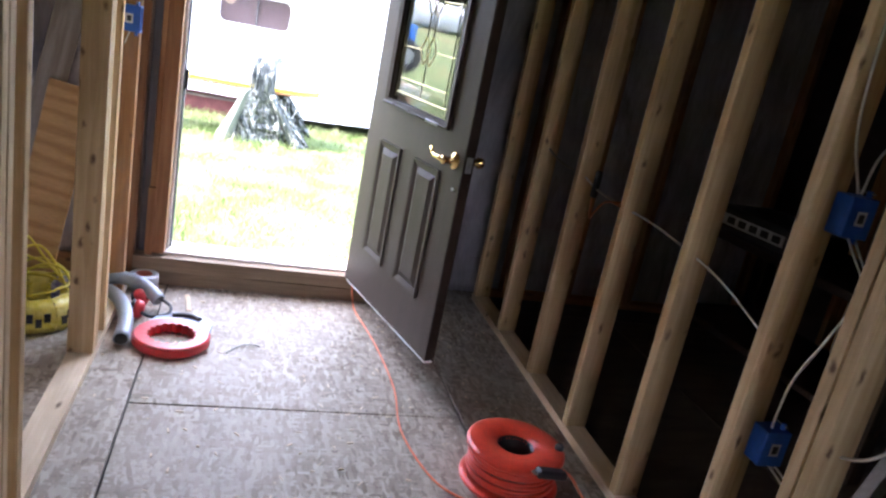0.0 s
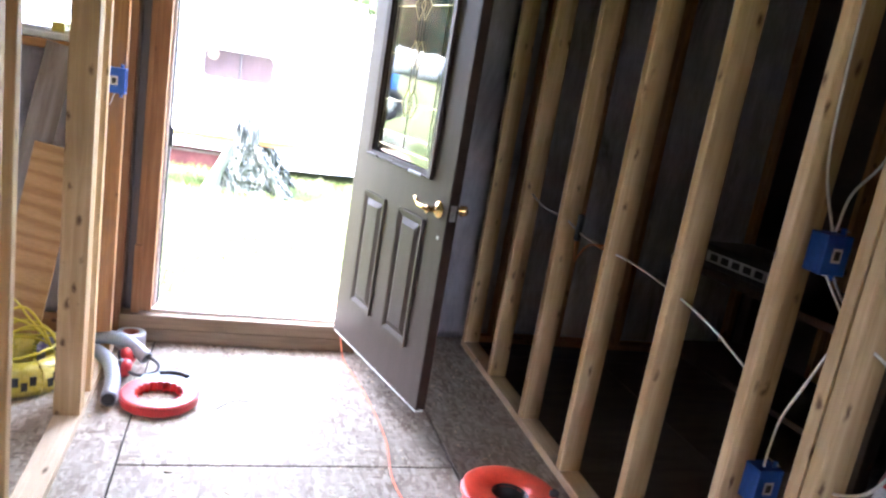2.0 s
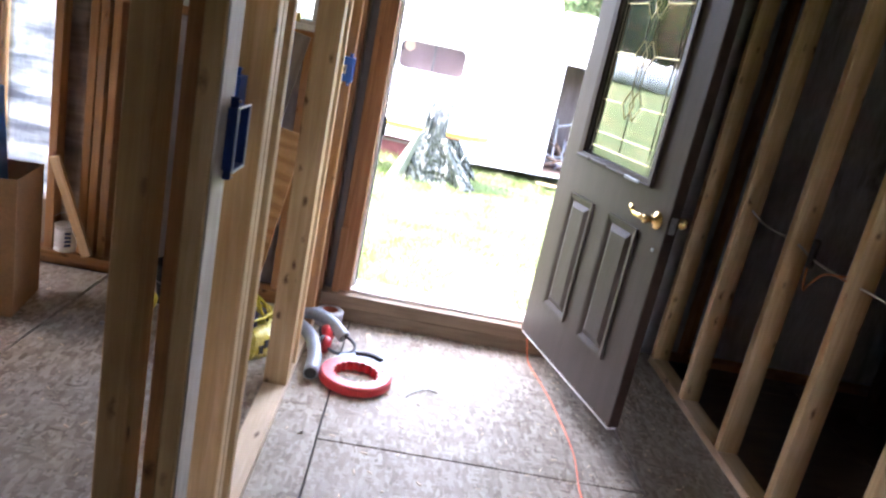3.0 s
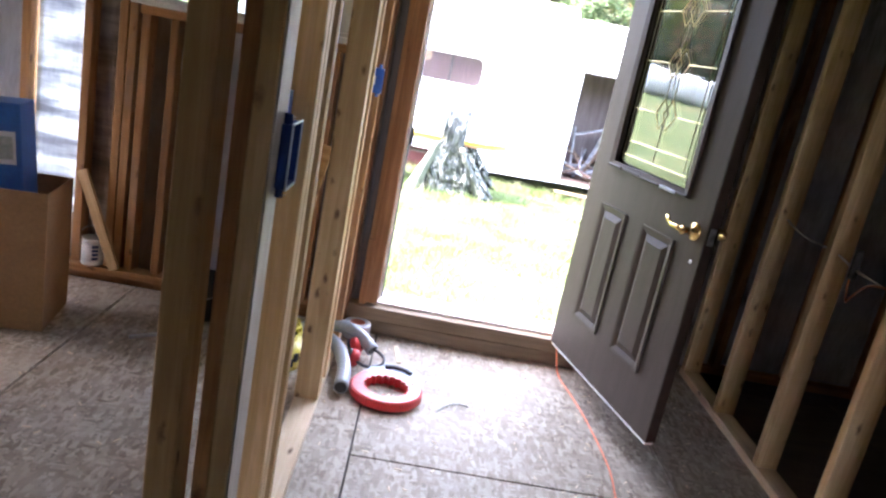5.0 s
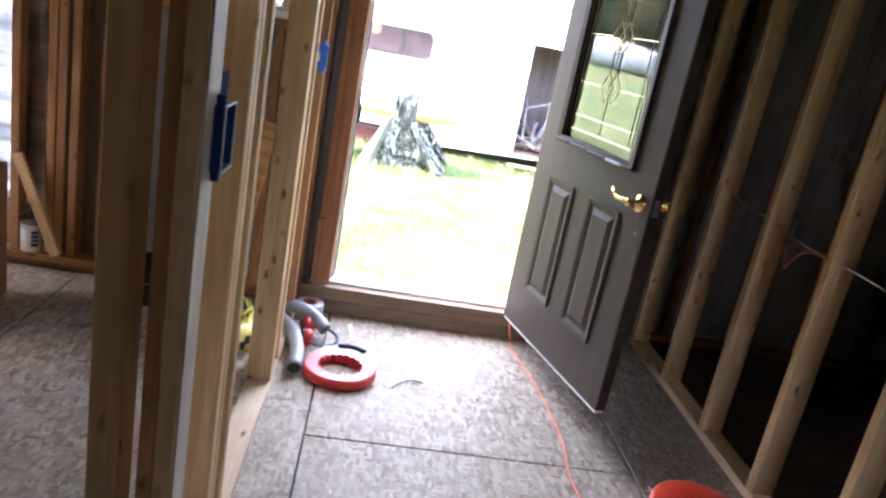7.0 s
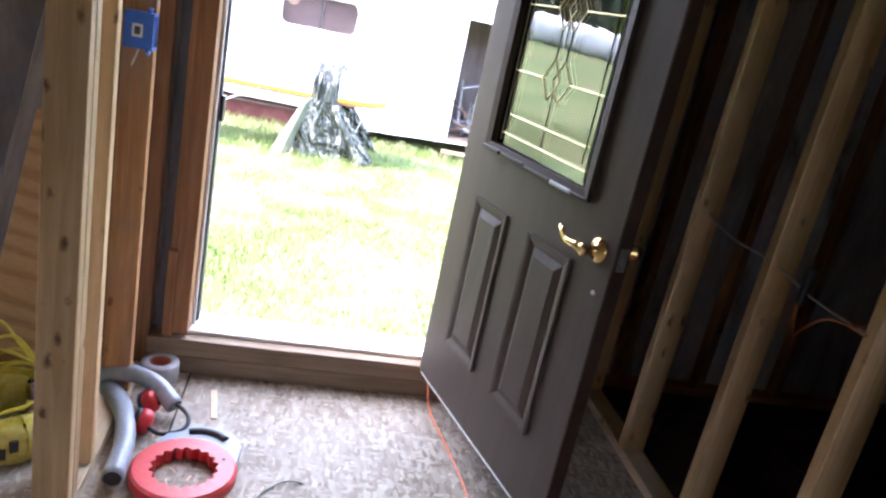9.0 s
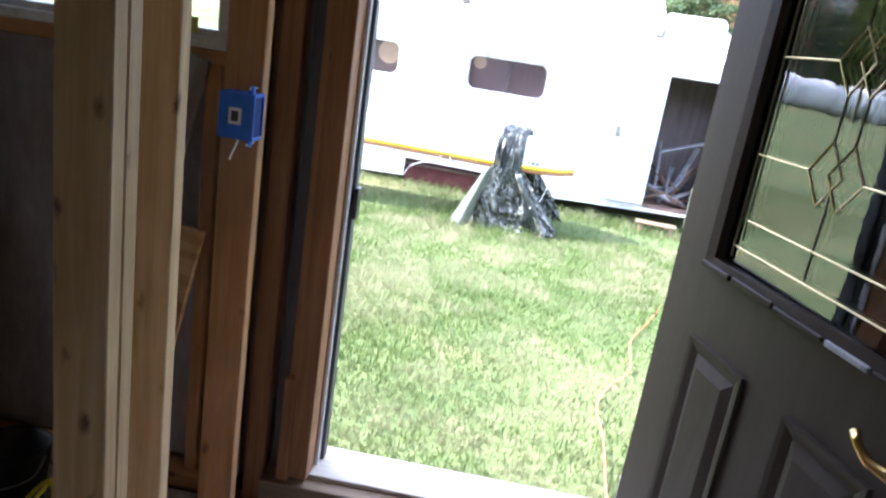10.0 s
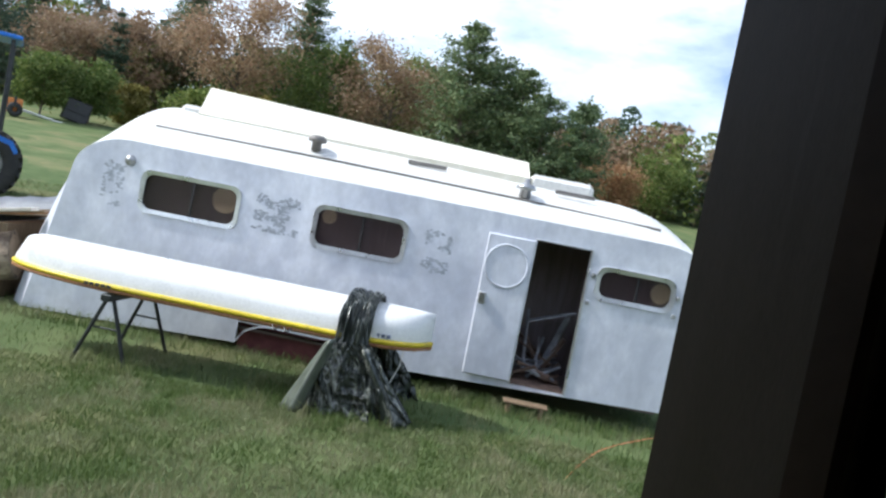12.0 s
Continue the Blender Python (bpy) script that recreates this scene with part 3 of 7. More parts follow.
for k in range(10):
    y = 3.55 - 0.5 * k
    lumber("stud", wall_east, PINE_OLD, (3.455, y, 0.0), (D, T), TOP)
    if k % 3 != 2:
        part("insulation", box(3.47, 3.497, y - 0.44, y - 0.06, 0.75 if k % 2 else 0.5, TOP - 0.1, 0.01), SHADED_SHEET, wall_east)
ceiling = tagged(part("ceiling", box(-3.7, 3.6, -3.0, YR + D + 0.02, TOP + 0.02, TOP + 0.16), CEILING_BOARD), "plain board ceiling over the rooms", "ceiling", kind="structure")
roof = tagged(part("roof", box(-4.0, 3.9, -3.3, YR + 0.12, 2.70, 2.78), SHEATH), "flat boarded roof", "roof", kind="structure")

# ---- front door ----
HINGE = pose(0.603, 3.705, 0.156, 0, 0, -75.4)
LEAF_W, LEAF_H, LEAF_T = 0.905, 2.03, 0.044
door_1 = tagged(holder("door_1", HINGE), "taupe panelled entry door with leaded glass, standing open", "door", kind="structure")
GU0, GU1, GV0, GSPRING, GRISE = 0.178, 0.735, 0.925, 1.60, 0.13


def arch(u, u0, u1, spring, rise):
    s = (2 * u - u0 - u1) / (u1 - u0)
    return spring + rise * math.sqrt(max(0.0, 1 - s * s * 0.93))


def arch_line(u0, u1, v0, spring, rise, steps=18):
    return [(u0, v0)] + [(u0 + (u1 - u0) * k / steps, arch(u0 + (u1 - u0) * k / steps, u0, u1, spring, rise)) for k in range(steps + 1)] + [(u1, v0)]


leaf = box(0, GU0, 0, LEAF_T, 0, LEAF_H)
box(GU1, LEAF_W, 0, LEAF_T, 0, LEAF_H, bm=leaf)
box(GU0, GU1, 0, LEAF_T, 0, GV0, bm=leaf)
top_edge = [(u, v) for u, v in arch_line(GU0, GU1, GV0, GSPRING, GRISE)[1:-1]]
for (ua, va), (ub, vb) in zip(top_edge, top_edge[1:]):
    prism([(ua, va), (ub, vb), (ub, LEAF_H), (ua, LEAF_H)], 0, LEAF_T, bm=leaf)
part("leaf", leaf, DOOR_PAINT, door_1, "taupe painted steel leaf")
part("leaf_edge", box(LEAF_W, LEAF_W + 0.0025, 0.003, LEAF_T - 0.001, 0.004, LEAF_H - 0.004), DOOR_EDGE, door_1, "dark bare wooden edge")
part("bottom_sweep", box(0.01, LEAF_W - 0.005, 0.004, LEAF_T - 0.004, -0.012, 0.0), WHITE_TRIM, door_1, "pale bottom edge strip")


def ring(outer, inner, y_out, y_in, y_back=0.0, bm=None):
    """A moulding between two outlines of equal length."""
    b = bmesh.new()
    sets = [[b.verts.new((u, y, v)) for u, v in line] for line, y in ((outer, y_back), (outer, y_out), (inner, y_in), (inner, y_back))]
    n = len(outer)
    for a, c in zip(sets, sets[1:]):
        for k in range(n):
            b.faces.new((a[k], a[(k + 1) % n], c[(k + 1) % n], c[k]))
    bmesh.ops.recalc_face_normals(b, faces=b.faces)
    return merged(bm, b)


def rect(u0, u1, v0, v1):
    return [(u0, v0), (u1, v0), (u1, v1), (u0, v1)]


for u0, u1 in ((0.168, 0.385), (0.525, 0.745)):
    v0, v1 = 0.205, 0.742
    pb = ring(rect(u0, u1, v0, v1), rect(u0 + 0.012, u1 - 0.012, v0 + 0.012, v1 - 0.012), -0.011, -0.009)
    ring(rect(u0 + 0.012, u1 - 0.012, v0 + 0.012, v1 - 0.012), rect(u0 + 0.03, u1 - 0.03, v0 + 0.03, v1 - 0.03), -0.009, -0.001, bm=pb)
    b2 = bmesh.new()
    lo = [b2.verts.new((u, -0.001, v)) for u, v in rect(u0 + 0.03, u1 - 0.03, v0 + 0.03, v1 - 0.03)]
    hi = [b2.verts.new((u, -0.011, v)) for u, v in rect(u0 + 0.055, u1 - 0.055, v0 + 0.055, v1 - 0.055)]
    for k in range(4):
        b2.faces.new((lo[k], lo[(k + 1) % 4], hi[(k + 1) % 4], hi[k]))
    b2.faces.new(hi)
    bmesh.ops.recalc_face_normals(b2, faces=b2.faces)
    merged(pb, b2)
    part("panel", pb, DOOR_PAINT, door_1)
UC = (GU0 + GU1) / 2
glaze_o = arch_line(GU0 - 0.022, GU1 + 0.022, GV0 - 0.022, GSPRING, GRISE + 0.024)
glaze_i = arch_line(GU0 + 0.006, GU1 - 0.006, GV0 + 0.006, GSPRING, GRISE - 0.006)
part("glazing_frame", ring(glaze_o, glaze_i, -0.016, -0.012), DOOR_EDGE, door_1, "dark brown glazing frame, split along the bottom")
glass = part("pane", prism([(u - UC, v) for u, v in glaze_i], -0.003, 0.003), DOOR_GLASS, door_1, "leaded decorative glass", pose(UC, 0.0075, 0, 0, 0, -1.5))
glass.visible_shadow = False
# torn strip along the bottom of the glazing frame
rnd = random.Random(5)
u = GU0 - 0.02
while u < GU1:
    w = rnd.uniform(0.05, 0.16)
    torn = box(u, min(u + w - 0.006, GU1 + 0.02), -0.021 - rnd.uniform(0, 0.005), -0.014, GV0 - 0.022 + rnd.uniform(-0.003, 0.003), GV0 - 0.009 + rnd.uniform(-0.004, 0.003), 0.003)
    part("torn_strip", torn, DOOR_EDGE if rnd.random() < 0.75 else GREY_TRIM, door_1)
    u += w
# brass caming


def came(points, material=CAMING, name="came"):
    part(name, tube([(a, 0.0035 - 0.0262 * (a - UC), b) for a, b in points], 0.002, 5), material, door_1)


V_TOP = GSPRING + GRISE
for v, u_in in ((GV0 + 0.045, 0.03), (GV0 + 0.105, 0.055)):
    came([(GU0 + u_in, v), (GU1 - u_in, v)])
for u, v_in in ((GU0 + 0.03, 0.02), (GU0 + 0.055, 0.06), (GU1 - 0.055, 0.06), (GU1 - 0.03, 0.02)):
    came([(u, GV0 + v_in), (u, arch(u, GU0, GU1, GSPRING, GRISE) - 0.012)], LEAD)
ROSES = (1.165, 1.36, 1.555)
for vc in ROSES:
    came([(GU0 + 0.03, vc), (UC - 0.075, vc)])
    came([(UC + 0.075, vc), (GU1 - 0.03, vc)])
    for s in (-1, 1):
        c = UC + s * 0.028
        for a in (-1, 1):
            for b in (-1, 1):
                came([(c + a * 0.047, vc), (c, vc + b * 0.058)])
    came([(UC, vc - 0.034), (UC, vc - 0.1)], LEAD)
for va, vb in zip(ROSES, ROSES[1:] + (V_TOP + 0.042,)):
    for s in (-1, 1):
        came([(UC + s * 0.028, va + 0.058), (UC + s * 0.028, vb - 0.058)], LEAD)
came([(UC, GV0 + 0.05), (UC, 1.07)], LEAD)
# lever handle, latch and keyhole
handle = part("lever_handle", lathe([(0.034, 0.0), (0.034, 0.004), (0.028, 0.011), (0.014, 0.014), (0.013, 0.045), (0.016, 0.048), (0.016, 0.058), (0.006, 0.062)], 24), BRASS, door_1, "polished brass lever", pose(0.84, 0, 0.805, 90, 0, 0), smooth=True)
part("lever", tube([(0, 0, 0.052), (-0.03, 0.002, 0.055), (-0.065, 0.0, 0.056), (-0.095, 0.012, 0.054), (-0.112, 0.024, 0.05)], 0.009, 10, radii=[0.011, 0.01, 0.0085, 0.007, 0.009], smooth_path=0), BRASS, handle, smooth=True)
part("lever_back", lathe([(0.030, 0.0), (0.03, 0.006), (0.013, 0.014), (0.013, 0.05), (0.022, 0.056), (0.02, 0.075), (0.0, 0.08)], 20), BRASS, door_1, "brass inner knob", pose(0.84, LEAF_T, 0.805, -90, 0, 0), smooth=True)
latch = part("latch_plate", box(LEAF_W + 0.0025, LEAF_W + 0.0045, 0.009, 0.035, 0.775, 0.835, 0.0008), STEEL, door_1, "steel latch plate")
part("latch_bolt", box(LEAF_W + 0.0045, LEAF_W + 0.014, 0.014, 0.028, 0.795, 0.815, 0.003), STEEL, latch)
part("rivet", lathe([(0.007, 0), (0.006, 0.003), (0.0, 0.004)], 12), WHITE_TRIM, door_1, m=pose(0.862, 0, 0.70, 90, 0, 0))

# door frame in the wall
frame_1 = tagged(holder("door_frame"), "reddish wooden door frame with white and black weather strips", "door frame", kind="structure")
lumber("jamb", frame_1, CEDAR, (-0.295, 3.85, 0.15), (0.062, 0.13), DTOP - 0.17)
lumber("jamb", frame_1, CEDAR, (0.728, 3.835, 0.15), (0.04, 0.18), DTOP - 0.17)
lumber("hinge_casing", frame_1, CEDAR, (0.765, 3.736, 0.165), (0.26, 0.014), DTOP - 0.17)
lumber("head_jamb", frame_1, CEDAR, (-0.324, 3.85, DTOP - 0.016), (0.032, 0.13), 1.09, (0, 90, 0))
part("weather_strip", box(-0.263, -0.251, 3.868, 3.88, 0.15, DTOP - 0.035, 0.002), WHITE_TRIM, frame_1, "white vinyl weather strip")
part("brickmould", box(-0.263, -0.2435, 3.905, 3.95, 0.15, DTOP - 0.035, 0.003), GREY_DARK, frame_1, "dark outer moulding")
part("black_seal", box(-0.263, -0.252, 3.8835, 3.902, 0.15, DTOP - 0.035, 0.003), RUBBER, frame_1, "black rubber seal")
strike = part("strike_plate", box(-0.2435, -0.2325, 3.90, 3.94, 0.93, 1.02, 0.003), BLACK_PLASTIC, frame_1, "dark strike plate")
for z in (0.35, 1.15, 1.95):
    part("hinge", tube([(0.612, 3.722, z - 0.05), (0.612, 3.722, z + 0.05)], 0.007, 10), STEEL, frame_1, "steel butt hinge")

# ---- outdoors: ground ----
def ground_z(x, y):
    far = max(0.0, y - 13.0)
    rise = 0.11 * far if far > 4 else 0.0138 * far * far
    rise = min(rise, 6.5)
    return -0.26 + rise + 0.02 * math.sin(x * 1.3) * math.sin(y * 0.9)


GRASS_SOIL = surf("lawn_soil", (0.075, 0.11, 0.04), (0.135, 0.168, 0.07), 0.9, scale=1.2, fine=30, bump=0.9, rand=0, dirt_or_sheen=(0.20, 0.185, 0.09), dirt_or_sheen_at=(0.5, 0.68), spec=0.1)
GRASS_BLADE = island_leaf("grass_blade", (0.072, 0.118, 0.032), (0.113, 0.168, 0.053), (0.17, 0.213, 0.088), 0.5, 0.35, patches=(0.29, 0.282, 0.168))
xs = [-900, -300, -120, -60, -30, -20, -14, -10] + [-8 + k for k in range(19)] + [14, 20, 30, 60, 120, 300, 900]
ys = [-900, -200, -60, -20, -8] + [-4 + k for k in range(24)] + [22, 25, 28, 32, 36, 42, 50, 60, 70, 85, 110, 200, 500, 1500]
gb = bmesh.new()
grid = [[gb.verts.new((x, y, ground_z(x, y) if not (-4 < x < 4 and -4 < y < 4) else -0.26)) for x in xs] for y in ys]
for j in range(len(ys) - 1):
    for i in range(len(xs) - 1):
        gb.faces.new((grid[j][i], grid[j][i + 1], grid[j + 1][i + 1], grid[j + 1][i]))
ground = tagged(part("ground", gb, GRASS_SOIL, smooth=True), "mown green lawn rising to the woods", "ground", kind="structure")

# ---- trailer ----
TRAILER = Matrix.Translation((0.4046, 10.3737, 0)) @ pose(0, 0, 0, 0, 0, math.degrees(-0.1202))
ALU = surf("chalky_white_aluminium", (0.59, 0.61, 0.68), (0.74, 0.755, 0.81), 0.36, 0.0, scale=1.6, stretch=(1.6, 1, 1.1), fine=6, bump=0.02, rand=0, dirt_or_sheen=(0.47, 0.49, 0.56), dirt_or_sheen_at=(0.48, 0.72))
ALU_ROOF = surf("weathered_roof_paint", (0.62, 0.61, 0.57), (0.74, 0.73, 0.69), 0.5, scale=2, fine=30, rand=0, dirt_or_sheen=(0.45, 0.44, 0.42))
ALU_BARE = surf("bare_window_frame", (0.62, 0.63, 0.65), (0.72, 0.73, 0.74), 0.3, 0.85, rand=0.03)
PATCH = surf("worn_paint_patch", (0.32, 0.345, 0.385), (0.44, 0.465, 0.51), 0.5, 0.0, scale=14, rand=0.05)
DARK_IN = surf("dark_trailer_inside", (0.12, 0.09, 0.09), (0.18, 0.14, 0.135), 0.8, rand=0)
TRAILER_GLASS = clear_pane("trailer_glass", (0.8, 0.76, 0.76), 0.0, 1.35, 0.05)
CURTAIN = surf("brown_curtain", (0.17, 0.148, 0.15), (0.23, 0.20, 0.20), 0.8, scale=3, stretch=(22, 1, 1), rand=0.1)
SHADE_DISC = surf("cream_paper_disc", (0.55, 0.47, 0.33), (0.63, 0.55, 0.40), 0.7, rand=0.05)
STRAKE = surf("dark_roof_trim", (0.16, 0.15, 0.14), (0.24, 0.22, 0.2), 0.5, rand=0.05)
trailer = tagged(holder("trailer", TRAILER), "weathered white aluminium house trailer with its door open", "trailer")
WID = 2.25
U0, U1 = -3.6, 2.86


def belly(u):
    """Height of the lower edge along the side."""
    return -0.25 + 0.26 * (u - U0) / (U1 - U0)


# side outline in the plane of the front wall, with curved ends
def eave(u):
    t = (u - U0) / (U1 - U0)
    z = 1.66 + 0.0 * t
    if t < 0.1:
        z -= 0.32 * (1 - math.sqrt(max(0.0, 1 - (1 - t / 0.1) ** 2)))
    if t > 0.95:
        z -= 0.05 * ((t - 0.95) / 0.05) ** 2
    return z


OPEN = {"door": (1.33, 1.875, -0.01, 1.455), "one": (-2.72, -1.72, 0.99, 1.375), "two": (-0.895, 0.02, 0.98, 1.37), "three": (2.0, 2.725, 1.02, 1.305), "wheel": (-1.5, 0.05, -0.3, 0.05)}
cuts_u = sorted({U0 + 0.0, U1} | {v for o in OPEN.values() for v in o[:2]} | {U0 + 0.1 * k for k in range(1, 9)} | {U0 + 0.012, U0 + 0.03, U0 + 0.06, -1.45, 0.0, 2.6, 2.7, 2.78, 2.82})
wall_bm = bmesh.new()
for ua, ub in zip(cuts_u, cuts_u[1:]):
    um = (ua + ub) / 2
    spans = sorted([(o[2], o[3]) for o in OPEN.values() if o[0] < um < o[1]])
    lows, highs = (belly(ua), belly(ub)), (eave(ua), eave(ub))
    stack = [lows] + [e for s in spans for e in ((s[0], s[0]), (s[1], s[1]))] + [highs]
    for a, b in zip(stack[::2], stack[1::2]):
        if b[0] - a[0] > 0.01 or b[1] - a[1] > 0.01:
            q = [wall_bm.verts.new(c) for c in ((ua, 0, a[0]), (ub, 0, a[1]), (ub, 0, b[1]), (ua, 0, b[0]))]
            wall_bm.faces.new(q)
            q2 = [wall_bm.verts.new(c) for c in ((ua, 0.04, a[0]), (ub, 0.04, a[1]), (ub, 0.04, b[1]), (ua, 0.04, b[0]))]
            wall_bm.faces.new(q2[::-1])
            wall_bm.faces.new((q[0], q2[0], q2[1], q[1]))
            wall_bm.faces.new((q[2], q2[2], q2[3], q[3]))
            wall_bm.faces.new((q[1], q2[1], q2[2], q[2]))
            wall_bm.faces.new((q[3], q2[3], q2[0], q[0]))
bmesh.ops.remove_doubles(wall_bm, verts=wall_bm.verts, dist=0.0005)
bmesh.ops.recalc_face_normals(wall_bm, faces=wall_bm.faces)
def raked(bm):
    """The bow end leans: its foot stands further out than its eave."""
    for v in bm.verts:
        if v.co.x < -2.75:
            w = min(1.0, (-2.75 - v.co.x) / 0.85) ** 1.4
            v.co.x += w * (0.17 - 0.37 * (1.66 - min(v.co.z, 1.75)) / 1.91)


raked(wall_bm)
part("front_wall", wall_bm, ALU, trailer, "chalky white metal side with worn patches")
# roof, ends and back as one curved skin
skin = bmesh.new()
us = sorted(set([U0 + (U1 - U0) * k / 40 for k in range(41)] + cuts_u))
rows_ = []
for u in us:
    line = []
    t = (u - U0) / (U1 - U0)
    crown = 0.5 * (1 - 0.7 * (1 - min(1, t / 0.1)) ** 2) * (1 - 0.35 * t * t) * (1 - 0.5 * max(0, (t - 0.9) / 0.1) ** 2)
    for k in range(15):
        y = WID * k / 14
        s = abs(2 * k / 14 - 1)
        line.append(skin.verts.new((u, y, eave(u) + crown * (1 - s ** 2.2))))
    line.append(skin.verts.new((u, WID, belly(u))))
    rows_.append(line)
for a, b in zip(rows_, rows_[1:]):
    for k in range(len(a) - 1):
        skin.faces.new((a[k], a[k + 1], b[k + 1], b[k]))
bmesh.ops.recalc_face_normals(skin, faces=skin.faces)

raked(skin)
part("roof", skin, ALU_ROOF, trailer, "pale weathered domed roof", smooth=True)
# bowed end walls
for u_end, way, bow in ((U0, -1, 0.42), (U1, 1, 0.2)):
    eb = bmesh.new()
    cols = []
    for k in range(13):
        y = WID * k / 12
        s = 2 * k / 12 - 1
        out = bow * (1 - s * s) ** 0.6 * way
        t_top = eave(u_end) + (0.5 * (0.3 if way < 0 else 0.325)) * (1 - abs(s) ** 2.2)
        zb = belly(u_end)
        cols.append([eb.verts.new((u_end + out * f, y, zb + (t_top - zb) * h)) for h, f in ((0, 1.0), (0.25, 1.0), (0.5, 0.93), (0.75, 0.7), (0.9, 0.42), (1.0, 0.0))])
    for a, b in zip(cols, cols[1:]):
        for k in range(len(a) - 1):
            eb.faces.new((a[k], b[k], b[k + 1], a[k + 1]))
    bmesh.ops.recalc_face_normals(eb, faces=eb.faces)
    raked(eb)
    part("end_wall", eb, ALU, trailer, smooth=True)
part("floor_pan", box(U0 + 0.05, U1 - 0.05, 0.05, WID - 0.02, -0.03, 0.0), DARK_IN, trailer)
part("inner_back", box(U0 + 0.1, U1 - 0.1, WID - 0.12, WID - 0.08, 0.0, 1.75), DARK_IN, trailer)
part("drip_rail", tube([(-2.82, 0.25, 1.868), (-1.0, 0.25, 1.868), (1.0, 0.25, 1.84), (2.55, 0.25, 1.80)], 0.012, 6), STRAKE, trailer, "dark drip rail along the eave")


def rounded(u0, u1, v0, v1, r, steps=5):
    out = []
    for cu, cv, a in ((u1 - r, v0 + r, -90), (u1 - r, v1 - r, 0), (u0 + r, v1 - r, 90), (u0 + r, v0 + r, 180)):
        for k in range(steps + 1):
            w = radians(a + 90 * k / steps)
            out.append((cu + r * math.cos(w), cv + r * math.sin(w)))
    return out


for key, disc in (("one", (-1.86, 1.245, 0.135)), ("two", (-0.77, 1.29, 0.075)), ("three", (2.62, 1.17, 0.1))):
    u0, u1, v0, v1 = OPEN[key]
    win = part("window", ring(rounded(u0 - 0.03, u1 + 0.03, v0 - 0.03, v1 + 0.03, 0.1), rounded(u0 + 0.015, u1 - 0.015, v0 + 0.015, v1 - 0.015, 0.085), -0.02, -0.014), ALU_BARE, trailer, "rounded bare metal window frame")
    part("corner_infill", ring(rounded(u0 - 0.01, u1 + 0.01, v0 - 0.01, v1 + 0.01, 0.004), rounded(u0 + 0.014, u1 - 0.014, v0 + 0.014, v1 - 0.014, 0.086), -0.004, -0.004), ALU, win)
    pn = part("pane", prism(rounded(u0 + 0.012, u1 - 0.012, v0 + 0.012, v1 - 0.012, 0.086), 0.004, 0.01), TRAILER_GLASS, win)
    pn.visible_shadow = False
    um = (u0 + u1) / 2 + 0.02
    part("mullion", box(um - 0.012, um + 0.012, -0.004, 0.014, v0 + 0.012, v1 - 0.012, 0.003), BLACK_PLASTIC, win)
    part("curtain", box(u0 - 0.02, u1 + 0.02, 0.06, 0.075, v0 - 0.03, v1 + 0.03), CURTAIN, win)
    du, dv, dr = disc
    part("paper_disc", lathe([(0.0, 0.0), (dr, 0.0), (dr, 0.003), (0.0, 0.003)], 28), SHADE_DISC, win, "cream disc behind the glass", pose(du, 0.0155, dv, 90, 0, 0))
# door leaf folded flat against the side, and the door opening
hatch = part("door_leaf", box(0.845, 1.325, -0.05, -0.012, 0.02, 1.45, 0.012), ALU, trailer, "white metal leaf with a round blind port")
part("port_ring", lathe([(0.222, 0.0), (0.219, 0.012), (0.207, 0.014), (0.203, 0.003), (0.0, 0.003)], 48), ALU, hatch, "", pose(1.075, -0.049, 1.15, 90, 0, 0))
part("leaf_latch", box(0.86, 0.93, -0.085, -0.05, 0.74, 0.86, 0.012), STEEL, hatch, "dull steel latch")
jamb = box(1.315, 1.335, -0.014, 0.06, -0.01, 1.47, 0.003)
box(1.875, 1.895, -0.014, 0.06, -0.01, 1.47, 0.003, bm=jamb)
box(1.335, 1.875, -0.014, 0.06, 1.455, 1.475, 0.003, bm=jamb)
part("door_frame", jamb, ALU_BARE, trailer)
JUNK = surf("brown_clutter", (0.14, 0.09, 0.065), (0.3, 0.2, 0.15), 0.8, scale=9, rand=0.5)
GREY_JUNK = surf("grey_clutter", (0.2, 0.2, 0.22), (0.42, 0.42, 0.44), 0.6, scale=9, rand=0.3)
part("door_floor", box(1.34, 1.87, 0.02, 1.2, -0.004, 0.006), JUNK, trailer, "reddish worn floor inside")
part("inner_partition", box(0.9, 2.5, 0.95, 0.98, 0.0, 1.72), surf("grey_brown_panelling", (0.2, 0.155, 0.15), (0.3, 0.245, 0.24), 0.7, scale=3, stretch=(4, 1, 0.6), rand=0), trailer, "grey-brown panelling inside")
for a_, b_, w_ in (((1.42, 0.3, 0.62), (1.90, 0.42, 0.78), 0.05), ((1.62, 0.5, 0.02), (1.86, 0.62, 0.7), 0.045), ((1.52, 0.4, 0.02), (1.82, 0.5, 0.42), 0.035), ((1.36, 0.25, 0.2), (1.8, 0.3, 0.06), 0.03)):
    va, vb = Vector(a_), Vector(b_)
    lean_board = part("leaning_board", box(-w_, w_, -0.009, 0.009, 0, (vb - va).length, 0.002), GREY_JUNK, trailer)
    lean_board.matrix_basis = Matrix.Translation(va) @ (vb - va).to_track_quat("Z", "Y").to_matrix().to_4x4()
r2 = random.Random(11)
